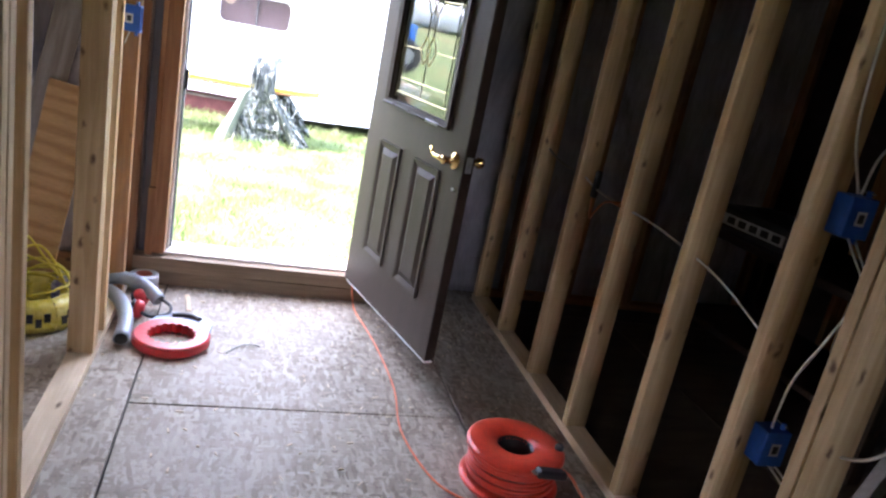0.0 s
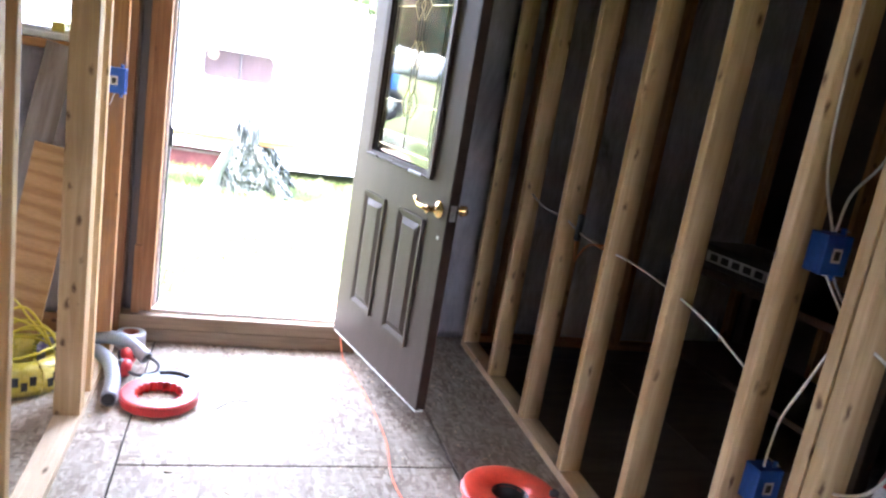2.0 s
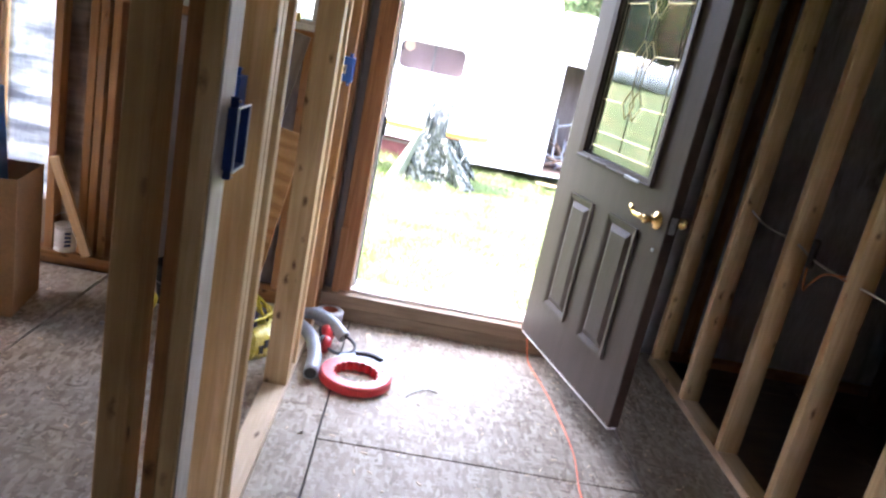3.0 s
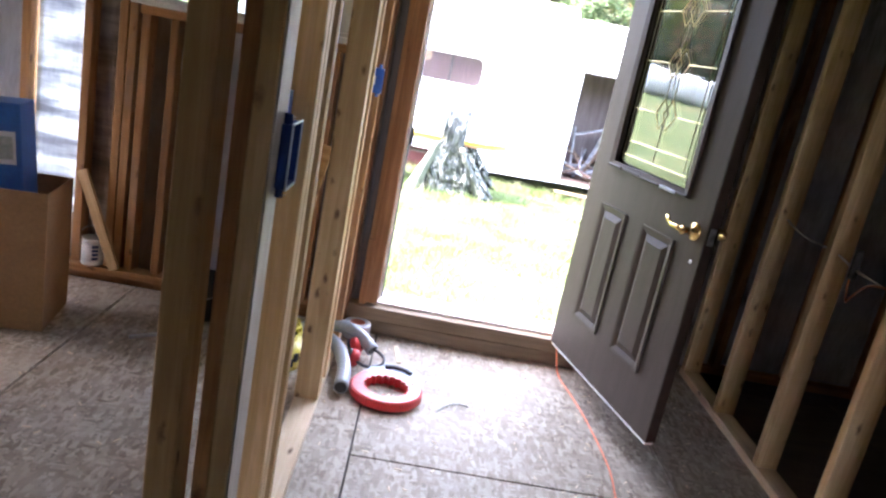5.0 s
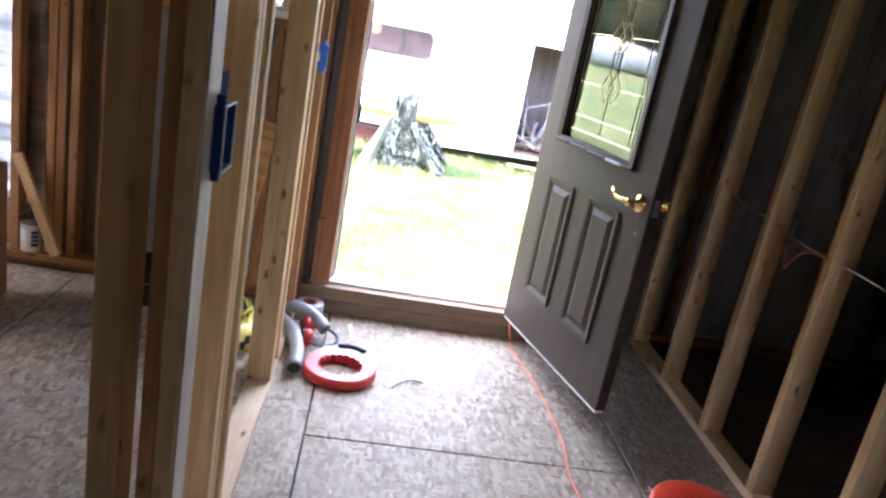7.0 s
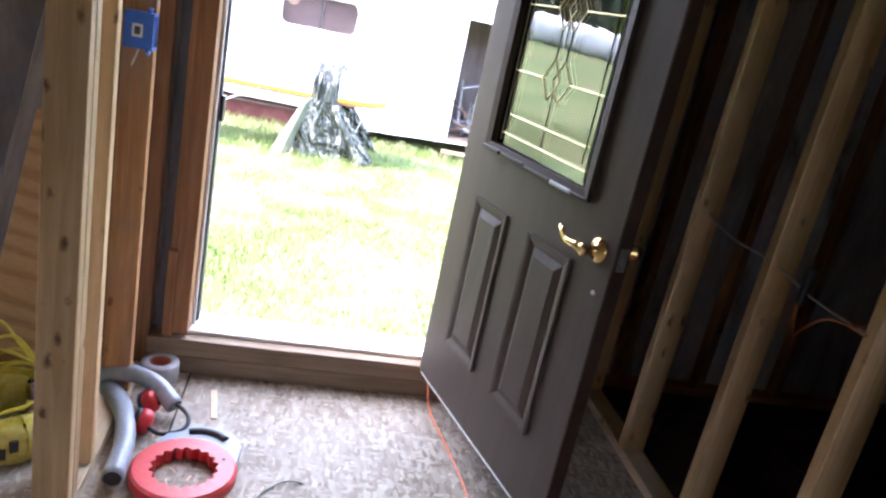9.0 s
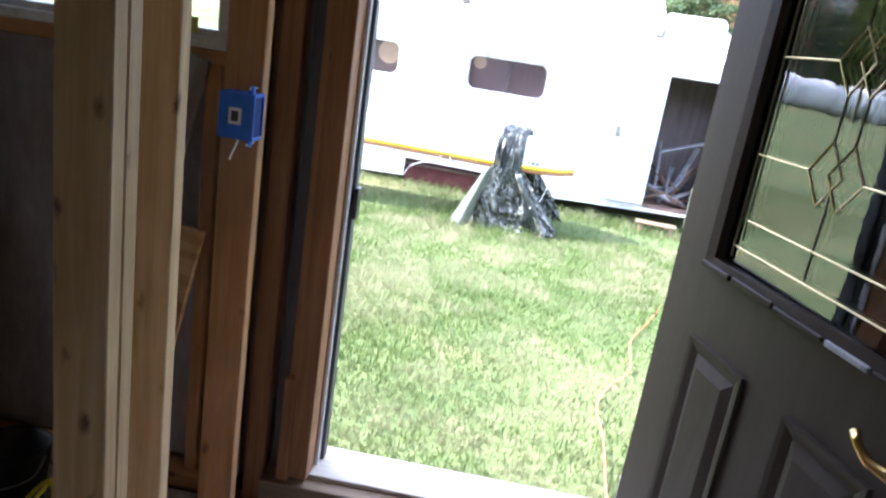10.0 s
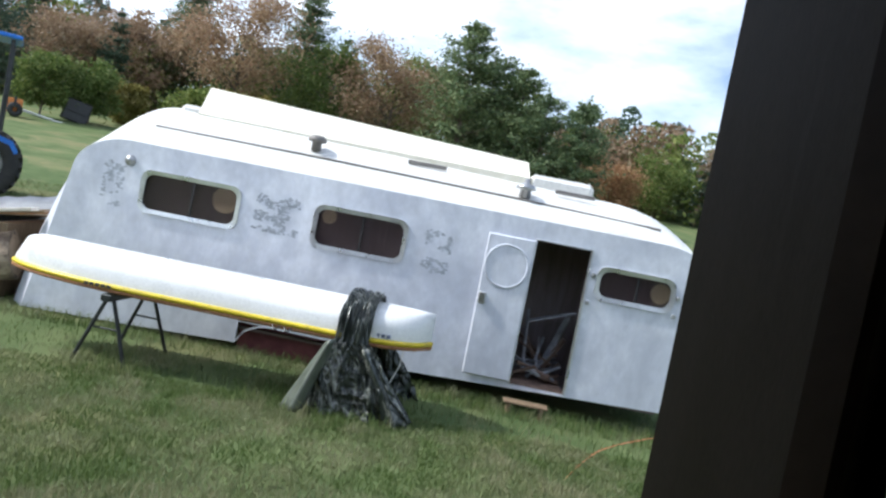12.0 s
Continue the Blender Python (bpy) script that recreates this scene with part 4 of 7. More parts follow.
for k in range(34):
    a = Vector((r2.uniform(1.36, 1.84), r2.uniform(0.15, 0.9), r2.uniform(0.02, 0.22)))
    d = Vector((r2.uniform(-0.7, 0.7), r2.uniform(0, 0.2), r2.uniform(-0.1, 0.22))).normalized() * r2.uniform(0.25, 0.6)
    b = a + d
    b.x = min(max(b.x, 1.36), 1.85)
    b.z = max(b.z, 0.02)
    part("scrap", tube([a, b], r2.uniform(0.008, 0.03), 5), GREY_JUNK if r2.random() < 0.55 else JUNK, trailer)
# skirt of the wheel arch, axle and tyres
part("arch_skirt", box(-1.5, 0.05, 0.09, 0.11, -0.25, 0.08), surf("rust_red_underside", (0.10, 0.022, 0.03), (0.16, 0.045, 0.052), 0.7, rand=0), trailer, "dull red underside")
arc = [(-1.5 + 1.55 * k / 20, -0.17 + 0.215 * min(1, 7 * (k / 20) * (1 - k / 20)) ** 0.5) for k in range(21)]
part("wheel_arch", ring([(u, v + 0.02) for u, v in arc] + [(0.05, 0.075), (-1.5, 0.075)], arc + [(0.045, 0.0665), (-1.495, 0.0665)], -0.006, -0.006), ALU, trailer)
for u in (-1.05, -0.35):
    part("tyre", lathe([(0.15, -0.09), (0.26, -0.09), (0.285, -0.05), (0.285, 0.05), (0.26, 0.09), (0.15, 0.09)], 24, closed=True), RUBBER, trailer, "", pose(u, 0.22, 0.02, 90, 0, 0), smooth=True)
# roof plank deck, vents and lamp
def slope_panel():
    b = bmesh.new()
    lo = [(-2.6, 0.72, 2.12), (1.17, 0.72, 2.10), (1.14, 1.3, 2.32), (-2.75, 1.3, 2.49)]
    top = [b.verts.new(c) for c in lo]
    bot = [b.verts.new((x, y + 0.02, 1.95)) for x, y, z in lo]
    b.faces.new(top)
    b.faces.new(bot[::-1])
    for k in range(4):
        b.faces.new((top[k], bot[k], bot[(k + 1) % 4], top[(k + 1) % 4]))
    bmesh.ops.recalc_face_normals(b, faces=b.faces)
    return b


deck = part("roof_deck", slope_panel(), surf("cream_sheet_metal", (0.74, 0.70, 0.56), (0.82, 0.78, 0.66), 0.5, rand=0), trailer, "cream sheet-metal panel along the roof")
part("deck_step", box(1.17, 1.88, 0.75, 1.2, 1.85, 2.16, 0.05), ALU_ROOF, trailer)
part("deck_step", box(-2.85, -2.6, 0.8, 1.2, 1.9, 2.2, 0.04), ALU_ROOF, trailer)
vent = part("roof_vent", lathe([(0.05, 0.0), (0.05, 0.09), (0.095, 0.095), (0.1, 0.13), (0.06, 0.165), (0.0, 0.17)], 16), STRAKE, trailer, "rusty roof vent cap", pose(-1.12, 0.35, 1.93), smooth=True)
cap = part("roof_fan", lathe([(0.06, 0.0), (0.06, 0.08), (0.11, 0.09), (0.09, 0.13), (0.03, 0.15), (0.02, 0.2), (0.0, 0.2)], 14), STEEL, trailer, "metal roof vent", pose(1.13, 0.3, 1.86), smooth=True)
for u in (-2.1, -0.15, 1.45):
    part("roof_slit", box(u, u + 0.42, 0.50, 0.53, 2.0 - 0.015 * abs(u), 2.04 - 0.015 * abs(u)), STRAKE, trailer)
part("marker_lamp", lathe([(0.055, 0.0), (0.055, 0.02), (0.03, 0.045), (0.0, 0.05)], 16), STEEL, trailer, "", pose(-2.9, -0.001, 1.46, 90, 0, 0), smooth=True)
for u, v in ((1.94, 1.23), (2.79, 1.16), (2.78, 0.98), (1.93, 0.95)):
    part("clip", box(u - 0.02, u + 0.02, -0.03, 0, v - 0.02, v + 0.02, 0.006), STEEL, trailer)
for uc, vc, w, h, nn in ((-1.3, 1.2, 0.46, 0.38, 420), (0.37, 1.15, 0.26, 0.42, 240), (-3.05, 1.2, 0.22, 0.45, 160)):
    pb = bmesh.new()
    for k in range(nn):
        u, v = uc + w * r2.uniform(-0.5, 0.5), vc + h * r2.uniform(-0.5, 0.5)
        if noise.noise((u * 7, v * 11, uc)) < -0.1:
            continue
        a, b = r2.uniform(0.012, 0.04), r2.uniform(0.006, 0.02)
        ring_ = [pb.verts.new((u + a * r2.uniform(0.4, 1) * math.cos(q * 1.047), -0.0015 - 0.00001 * k, v + b * r2.uniform(0.4, 1) * math.sin(q * 1.047))) for q in range(6)]
        pb.faces.new(ring_)
    bmesh.ops.recalc_face_normals(pb, faces=pb.faces)
    tagged(part("worn_patch", pb, PATCH, trailer, "grey patch of worn paint"), kind="stuff")
part("step_plank", box(1.3, 1.74, -0.2, -0.04, -0.155, -0.135, 0.003), SILL_WOOD, trailer, "grey wooden step plank")
for u in (1.34, 1.66):
    part("step_block", box(u, u + 0.04, -0.19, -0.05, -0.3, -0.155, 0.004), SILL_WOOD, trailer)

# ---- upturned canoe on trestles ----
CANOE_WHITE = surf("white_gelcoat", (0.74, 0.74, 0.72), (0.82, 0.82, 0.80), 0.28, scale=2, rand=0, bump=0.03)
CANOE_YELLOW = surf("yellow_gunwale", (0.62, 0.47, 0.02), (0.74, 0.57, 0.03), 0.4, scale=8, rand=0, dirt_or_sheen=(0.35, 0.27, 0.05))
canoe = tagged(holder("canoe", TRAILER @ pose(-1.389, -0.95, 0.406)), "white upturned canoe with a yellow gunwale on trestles", "canoe")
CL = 3.84
cb = bmesh.new()
crs = []
for i in range(33):
    t = i / 32
    s = 2 * t - 1
    half = 0.385 * (1 - abs(s) ** (3.4 if s < 0 else 8.0)) ** 0.8 + 0.012
    high = 0.29 * (1 - 0.1 * (1 - abs(s) ** 8)) * (1 - (0.85 if s < 0 else 0.12) * abs(s) ** (26 if s < 0 else 12))
    crs.append([cb.verts.new((CL / 2 * s, half * math.cos(a), high * math.sin(a) ** 0.62 if 0 < a < math.pi else 0.0)) for a in [math.pi * k / 14 for k in range(15)]])
for a, b in zip(crs, crs[1:]):
    for k in range(14):
        cb.faces.new((a[k], a[k + 1], b[k + 1], b[k]))
cb.faces.new(crs[0])
cb.faces.new(crs[-1][::-1])
bmesh.ops.recalc_face_normals(cb, faces=cb.faces)
part("hull", cb, CANOE_WHITE, canoe, smooth=True)
for sgn in (-1, 1):
    line = []
    for i in range(33):
        s = 2 * i / 32 - 1
        half = 0.385 * (1 - abs(s) ** (3.4 if s < 0 else 8.0)) ** 0.8 + 0.02
        line.append((CL / 2 * s, sgn * half, -0.012))
    gun = part("gunwale", tube(line, 0.023, 8), CANOE_YELLOW, canoe, smooth=True)
    part("rub_rail", tube([(x, y * 0.985, -0.047) for x, y, z in line], 0.02, 6), CEDAR, canoe, "brown wooden rail under the gunwale", smooth=True)
    if sgn < 0:
        for u in (0.62, 0.72):
            part("hook", tube([(u, -0.42, -0.04), (u + 0.02, -0.45, -0.07), (u + 0.05, -0.45, -0.07), (u + 0.06, -0.42, -0.04)], 0.006, 6), BLACK_PLASTIC, gun)
        for u, w in ((-1.02, 0.24),):
            for k in range(5):
                part("marking", box(u + k * 0.05, u + k * 0.05 + 0.035, -0.428, -0.421, -0.022, 0.0), INK, gun)
for k in range(6):
    part("lettering", box(1.34 + k * 0.045, 1.37 + k * 0.045, -0.352, -0.300, 0.022, 0.05), surf("faded_blue_ink", (0.12, 0.14, 0.22), (0.2, 0.22, 0.3), 0.6, rand=0) if k == 0 else bpy.data.materials["faded_blue_ink"], canoe)
part("mooring_rope", tube([(1.72, -0.26, -0.05), (1.71, -0.27, -0.2), (1.63, -0.30, -0.42), (1.58, -0.33, -0.56)], 0.005, 6), CABLE_WHITE, canoe, "thin white rope hanging from the end")
part("rope_knot", tube([(1.58, -0.33, -0.56), (1.60, -0.36, -0.59), (1.56, -0.35, -0.63), (1.59, -0.31, -0.66), (1.57, -0.36, -0.685)], 0.018, 7, smooth_path=3), CABLE_WHITE, canoe, "white knotted rope end")
IRON = surf("dark_iron", (0.02, 0.024, 0.024), (0.04, 0.045, 0.045), 0.5, 0.3, rand=0.1)


def trestle(u, off, h, foot=0.24):
    base = TRAILER @ Vector((u, -off, 0))
    gz = ground_z(base.x, base.y)
    st = tagged(holder("trestle", Matrix.Translation((base.x, base.y, gz)) @ pose(0, 0, 0, 0, 0, math.degrees(-0.1202))), "dark folding metal trestle under the canoe", "trestle", "trestles under the canoe")
    part("top_bar", box(-0.045, 0.045, -0.45, 0.45, h - 0.06, h, 0.008), IRON, st)
    for sy in (-0.36, 0.36):
        for sx in (-1, 1):
            part("leg", tube([(sx * 0.03, sy, h - 0.05), (sx * foot, sy * 1.1, -0.02)], 0.017, 7), IRON, st)
        part("spreader", tube([(-0.14, sy * 1.04, h * 0.5), (0.14, sy * 1.04, h * 0.5)], 0.01, 6), IRON, st)
    return st


trestle(-2.19, 0.95, 0.60)
trestle(-0.16, 0.95, 0.60, 0.10)

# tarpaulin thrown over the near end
# the pale streaks are highlights of the glossy cloth painted into its colour
TARP = surf("olive_grey_tarp", (0.022, 0.027, 0.023), (0.07, 0.08, 0.07), 0.24, scale=5, stretch=(5, 5, 0.7), fine=14, bump=0.8, rand=0, dirt_or_sheen=(0.27, 0.275, 0.245), dirt_or_sheen_at=(0.54, 0.61), spec=0.5)
def crease(u, v, w):
    """Sharp ridges, from 0 to 1."""
    return max(0.0, 1 - 2.6 * abs(noise.noise((u, v, w))))


def tarp_cloth(ns=150, nq=110, hull=0.4, rim=0.62, rise=0.345):
    """Cloth hung over the hull: narrow on top, fanning out in pleats to the ground on both sides."""
    b = bmesh.new()
    rows = []
    for i in range(ns + 1):
        t = i / ns
        if t < 0.38:
            f, out = t / 0.38, Vector((0, -1, 0.15))
            y, z = -hull - 0.06 * (1 - f), rim * f
        elif t < 0.62:
            a = math.pi * (t - 0.38) / 0.24
            f, out = 1.0, Vector((0, -math.cos(a), math.sin(a)))
            y, z = -hull * math.cos(a), rim + rise * math.sin(a) ** 0.62
        else:
            f, out = (1 - t) / 0.38, Vector((0, 1, 0.15))
            y, z = hull + 0.06 * (1 - f), rim * f
        loose = 1 - f
        wide = 0.15 + 0.02 * math.sin(9 * t) + 0.30 * loose ** 0.85
        mid = 0.01 + 0.13 * loose
        row = []
        for k in range(nq + 1):
            q = 2 * k / nq - 1
            big = crease(q * 1.7 + 4, t * 2.6, 1.7)
            fine = crease(q * 3.6 + 3 * t, t * 9, 6.2)
            tiny = crease(q * 8 + 5 * t, t * 24, 2.4)
            push = (0.015 + 0.10 * loose) * big + (0.022 + 0.06 * loose) * fine + 0.03 * tiny - 0.06 * loose
            edge = 0.05 * noise.noise((q * 2, t * 9, 3.0)) * (0.3 + loose)
            hem = 0.05 * max(0.0, noise.noise((q * 3.3, 0, 5.0))) * loose ** 4
            c = Vector((mid + wide * q + edge, y, z + hem)) + out * push
            c.z = max(c.z, -0.02)
            row.append(b.verts.new(c))
        rows.append(row)
    for r0, r1 in zip(rows, rows[1:]):
        for k in range(nq):
            b.faces.new((r0[k], r0[k + 1], r1[k + 1], r1[k]))
    bmesh.ops.recalc_face_normals(b, faces=b.faces)
    bmesh.ops.solidify(b, geom=list(b.faces), thickness=0.006)
    return b


tp = TRAILER @ Vector((-0.10, -0.95, 0))
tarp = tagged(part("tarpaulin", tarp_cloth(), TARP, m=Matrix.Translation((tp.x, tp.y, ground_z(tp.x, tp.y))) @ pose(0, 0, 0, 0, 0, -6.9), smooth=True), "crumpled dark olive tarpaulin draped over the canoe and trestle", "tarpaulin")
COVER = surf("smooth_olive_cover", (0.07, 0.085, 0.063), (0.105, 0.12, 0.092), 0.4, scale=4, stretch=(3, 3, 1), fine=18, bump=0.5, rand=0, spec=0.7)


def hanging_fold(pts_lo, pts_hi, nn=14):
    """A smooth fold of cloth between a lower and an upper edge, slightly waved, with thickness."""
    b = bmesh.new()
    rows = []
    for j in range(nn + 1):
        f = j / nn
        row = []
        for k in range(9):
            q = k / 8
            lo = Vector(pts_lo[0]).lerp(Vector(pts_lo[1]), q)
            hi = Vector(pts_hi[0]).lerp(Vector(pts_hi[1]), q)
            c = lo.lerp(hi, f)
            c.y += 0.018 * math.sin(q * 7 + 2 * f) * (1 - 0.5 * f) - 0.05 * math.sin(math.pi * q)
            row.append(b.verts.new(c))
        rows.append(row)
    for r0, r1 in zip(rows, rows[1:]):
        for k in range(8):
            b.faces.new((r0[k], r0[k + 1], r1[k + 1], r1[k]))
    bmesh.ops.recalc_face_normals(b, faces=b.faces)
    bmesh.ops.solidify(b, geom=list(b.faces), thickness=0.012)
    return b


part("flap", hanging_fold(((-0.47, -0.54, 0.0), (-0.27, -0.58, 0.0)), ((-0.19, -0.46, 0.60), (-0.11, -0.47, 0.62))), COVER, tarp, "smooth olive flap hanging to the ground", smooth=True)
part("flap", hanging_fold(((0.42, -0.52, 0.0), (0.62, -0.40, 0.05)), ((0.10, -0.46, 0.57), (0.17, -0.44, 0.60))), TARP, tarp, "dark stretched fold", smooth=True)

# ---- window of the side room ----
window_1 = tagged(holder("window_1"), "white framed window in the unfinished outer wall", "window", kind="structure")
for x0, x1, z0, z1 in ((WX0, WX1, WZ0, WZ0 + 0.05), (WX0, WX1, WZ1 - 0.05, WZ1), (WX0, WX0 + 0.05, WZ0 + 0.05, WZ1 - 0.05), (WX1 - 0.05, WX1, WZ0 + 0.05, WZ1 - 0.05)):
    part("window_frame", box(x0, x1, YN + 0.03, YN + 0.13, z0, z1, 0.004), WHITE_TRIM, window_1)
part("meeting_rail", box(-1.09, -1.05, YN + 0.05, YN + 0.11, WZ0 + 0.05, WZ1 - 0.05, 0.004), WHITE_TRIM, window_1)
pw = part("pane", box(WX0 + 0.05, WX1 - 0.05, YN + 0.076, YN + 0.082, WZ0 + 0.05, WZ1 - 0.05), PANE, window_1)
pw.visible_shadow = False
part("sill_board", box(WX0 - 0.04, WX1 + 0.01, YN - 0.02, YN + 0.03, WZ0 + 0.002, WZ0 + 0.03, 0.004), WHITE_TRIM, window_1)
part("paper_tag", box(-0.75, -0.70, YN + 0.022, YN + 0.028, WZ0 + 0.034, WZ0 + 0.075, 0.001), surf("yellow_tag", (0.6, 0.5, 0.08), (0.7, 0.6, 0.15), 0.6, rand=0), window_1, "yellow paper tag")
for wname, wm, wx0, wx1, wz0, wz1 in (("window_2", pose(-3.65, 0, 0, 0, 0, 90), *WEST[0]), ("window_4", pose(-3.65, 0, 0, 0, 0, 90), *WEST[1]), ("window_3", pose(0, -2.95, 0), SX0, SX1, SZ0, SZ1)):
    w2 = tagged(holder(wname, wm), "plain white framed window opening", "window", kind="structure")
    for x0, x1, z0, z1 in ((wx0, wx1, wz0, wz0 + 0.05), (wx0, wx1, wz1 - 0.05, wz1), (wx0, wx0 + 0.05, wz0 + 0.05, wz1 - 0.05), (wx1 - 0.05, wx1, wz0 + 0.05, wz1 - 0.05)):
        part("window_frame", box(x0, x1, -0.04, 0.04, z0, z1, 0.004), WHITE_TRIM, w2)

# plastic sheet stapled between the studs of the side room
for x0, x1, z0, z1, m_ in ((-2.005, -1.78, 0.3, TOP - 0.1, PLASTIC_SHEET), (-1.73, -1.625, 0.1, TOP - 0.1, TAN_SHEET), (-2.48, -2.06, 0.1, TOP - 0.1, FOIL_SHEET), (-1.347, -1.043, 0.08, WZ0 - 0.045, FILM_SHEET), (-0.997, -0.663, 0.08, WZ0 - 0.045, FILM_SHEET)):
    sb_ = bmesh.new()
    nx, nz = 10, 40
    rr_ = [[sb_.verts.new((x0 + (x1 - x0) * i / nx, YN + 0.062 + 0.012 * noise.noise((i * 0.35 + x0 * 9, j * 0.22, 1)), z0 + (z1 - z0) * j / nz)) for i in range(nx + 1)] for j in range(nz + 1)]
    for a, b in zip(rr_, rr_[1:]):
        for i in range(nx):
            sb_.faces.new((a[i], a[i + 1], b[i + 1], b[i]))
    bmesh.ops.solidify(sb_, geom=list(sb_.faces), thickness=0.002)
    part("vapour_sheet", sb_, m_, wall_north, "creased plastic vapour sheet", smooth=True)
lumber("bottom_plate", wall_north, PINE_OLD, (-3.55, YN + D / 2 - 0.03, 0.057), (T, D), 3.0, (0, 90, 0))


# ---- electrical boxes and cable ----
def electric_box(m, material=BLUE_BOX, w=0.075, h=0.1, d=0.062, tail=True, tagged_face=True, label="blue plastic electrical box nailed to a stud"):
    eb = tagged(holder("electrical_box", m), label, "electrical box", "electrical boxes on the studs")
    bm = box(-w / 2, w / 2, -d, -d + 0.003, -h / 2, h / 2, 0.001)
    for x0, x1, z0, z1 in ((-w / 2, -w / 2 + 0.003, -h / 2, h / 2), (w / 2 - 0.003, w / 2, -h / 2, h / 2), (-w / 2, w / 2, -h / 2, -h / 2 + 0.003), (-w / 2, w / 2, h / 2 - 0.003, h / 2)):
        box(x0, x1, -d + 0.003, 0, z0, z1, 0.001, bm=bm)
    part("shell", bm, material, eb)
    if tagged_face:
      lab = part("label", box(-0.014, 0.014, -d - 0.001, -d, -0.018, 0.018), LABEL_WHITE, eb, "white paper label")
      part("print", box(-0.008, 0.008, -d - 0.0018, -d - 0.001, -0.011, 0.011), INK, lab)
    for s in (-1, 1):
        part("nail_lug", tube([(w / 2 - 0.012, -d * 0.6, s * h / 2), (w / 2 - 0.012, -d * 0.6, s * (h / 2 + 0.016))], 0.007, 8), material, eb)
        part("nail", tube([(w / 2 - 0.012, -d * 0.9, s * (h / 2 + 0.011)), (w / 2 - 0.012, 0.0, s * (h / 2 + 0.011))], 0.0018, 6), STEEL, eb)
    if tail:
        part("wire_tail", tube([(0.0, -d * 0.5, -h / 2), (-0.005, -d * 0.55, -h / 2 - 0.02), (-0.014, -d * 0.7, -h / 2 - 0.05)], 0.003, 6), CABLE_WHITE, eb)
    return eb


electric_box(pose(1.477, 1.745, 1.178, 0, 0, 0), tail=False)
electric_box(pose(1.477, 1.745, 0.540, 0, 0, 0), tail=False)
jamb_box = electric_box(pose(-0.434, 3.538, 1.225, 0, 0, 0))
# flat dark panel in place of the shade inside the open box
part("open_side", box(0.0375, 0.0383, -0.055, -0.006, -0.043, 0.043), BLUE_DARK, jamb_box, "dark panel painted as the shaded cavity of the box")
for z in (-0.047, 0.047):
    part("side_lip", box(0.0375, 0.042, -0.062, 0.0, z - 0.004, z + 0.004, 0.001), BLUE_BOX, jamb_box)
for y in (-0.06, -0.003):
    part("side_lip", box(0.0375, 0.042, y - 0.003, y + 0.003, -0.043, 0.043, 0.001), BLUE_BOX, jamb_box)
electric_box(pose(-0.474, 1.881, 1.22, 0, 0, 0), w=0.06)
deep = electric_box(pose(-0.382, 1.62, 1.19, 0, 0, -90), BLUE_DARK, w=0.075, h=0.105, d=0.018, tail=False, tagged_face=False, label="dark blue switch box on the partition's end post")
# open face of the switch box, towards the hall; edge highlight painted as pale blue
part("rim", ring(rect(-0.04, 0.04, -0.055, 0.055), rect(-0.0375, 0.0375, -0.0525, 0.0525), 0.002, 0.002, -0.001), surf("rim_highlight", (0.3, 0.42, 0.62), (0.4, 0.5, 0.7), 0.4, rand=0), deep)


def cable(name, pts, r, material, label, group="", cat="cable"):
    return tagged(part(name, tube(pts, r, 7, smooth_path=6), material, smooth=True), label, cat, group)


cable("cable", [(1.43, 3.56, 1.0), (1.42, 3.3, 0.955), (1.42, 3.06, 0.955), (1.40, 2.85, 0.935), (1.415, 2.66, 0.925), (1.42, 2.45, 0.925), (1.42, 2.184, 0.905), (1.42, 1.98, 0.872), (1.42, 1.77, 0.81)], 0.0038, CABLE_WHITE, "white sheathed cable strung through the studs", "cables in the partition")
cable("cable", [(1.425, 1.53, 1.05), (1.425, 1.575, 0.965), (1.43, 1.62, 0.86), (1.44, 1.67, 0.75), (1.45, 1.69, 0.655), (1.465, 1.705, 0.595)], 0.0038, CABLE_WHITE, "white cable looping down into the lower box", "cables in the partition")
cable("cable", [(1.42, 1.50, 1.03), (1.43, 1.40, 0.985), (1.43, 1.34, 0.87), (1.43, 1.35, 0.77), (1.43, 1.42, 0.69), (1.45, 1.6, 0.62)], 0.0038, CABLE_WHITE, "white cable looped behind a double stud", "cables in the partition")
cable("cable", [(1.405, 1.735, 2.38), (1.40, 1.738, 1.9), (1.405, 1.735, 1.6), (1.415, 1.72, 1.38), (1.46, 1.70, 1.235)], 0.0038, CABLE_WHITE, "white cable stapled down a stud to the box", "cables in the partition")
cable("cable", [(1.455, 1.72, 2.38), (1.475, 1.69, 1.75), (1.49, 1.64, 1.52), (1.48, 1.63, 1.42), (1.465, 1.68, 1.33), (1.47, 1.70, 1.235)], 0.0038, CABLE_WHITE, "white cable hanging beside a stud", "cables in the partition")
cable("cable", [(1.43, 1.45, 2.38), (1.42, 1.50, 1.9), (1.40, 1.57, 1.66), (1.42, 1.55, 1.5)], 0.0038, CABLE_WHITE, "white cable hanging from the top plate", "cables in the partition")
for dx in (0.0, 0.02):
    cable("cable", [(1.487 + dx, 1.71, 1.125), (1.50 + dx, 1.68, 1.08), (1.49 + dx, 1.58, 1.0), (1.47 + dx, 1.5, 0.93)], 0.0034, CABLE_WHITE, "white cable leaving the upper box", "cables in the partition")
    cable("cable", [(1.487 + dx, 1.71, 0.488), (1.50 + dx, 1.66, 0.465), (1.50 + dx, 1.55, 0.43), (1.52 + dx, 1.30, 0.36)], 0.0034, CABLE_WHITE, "white cable leaving the lower box", "cables in the partition")
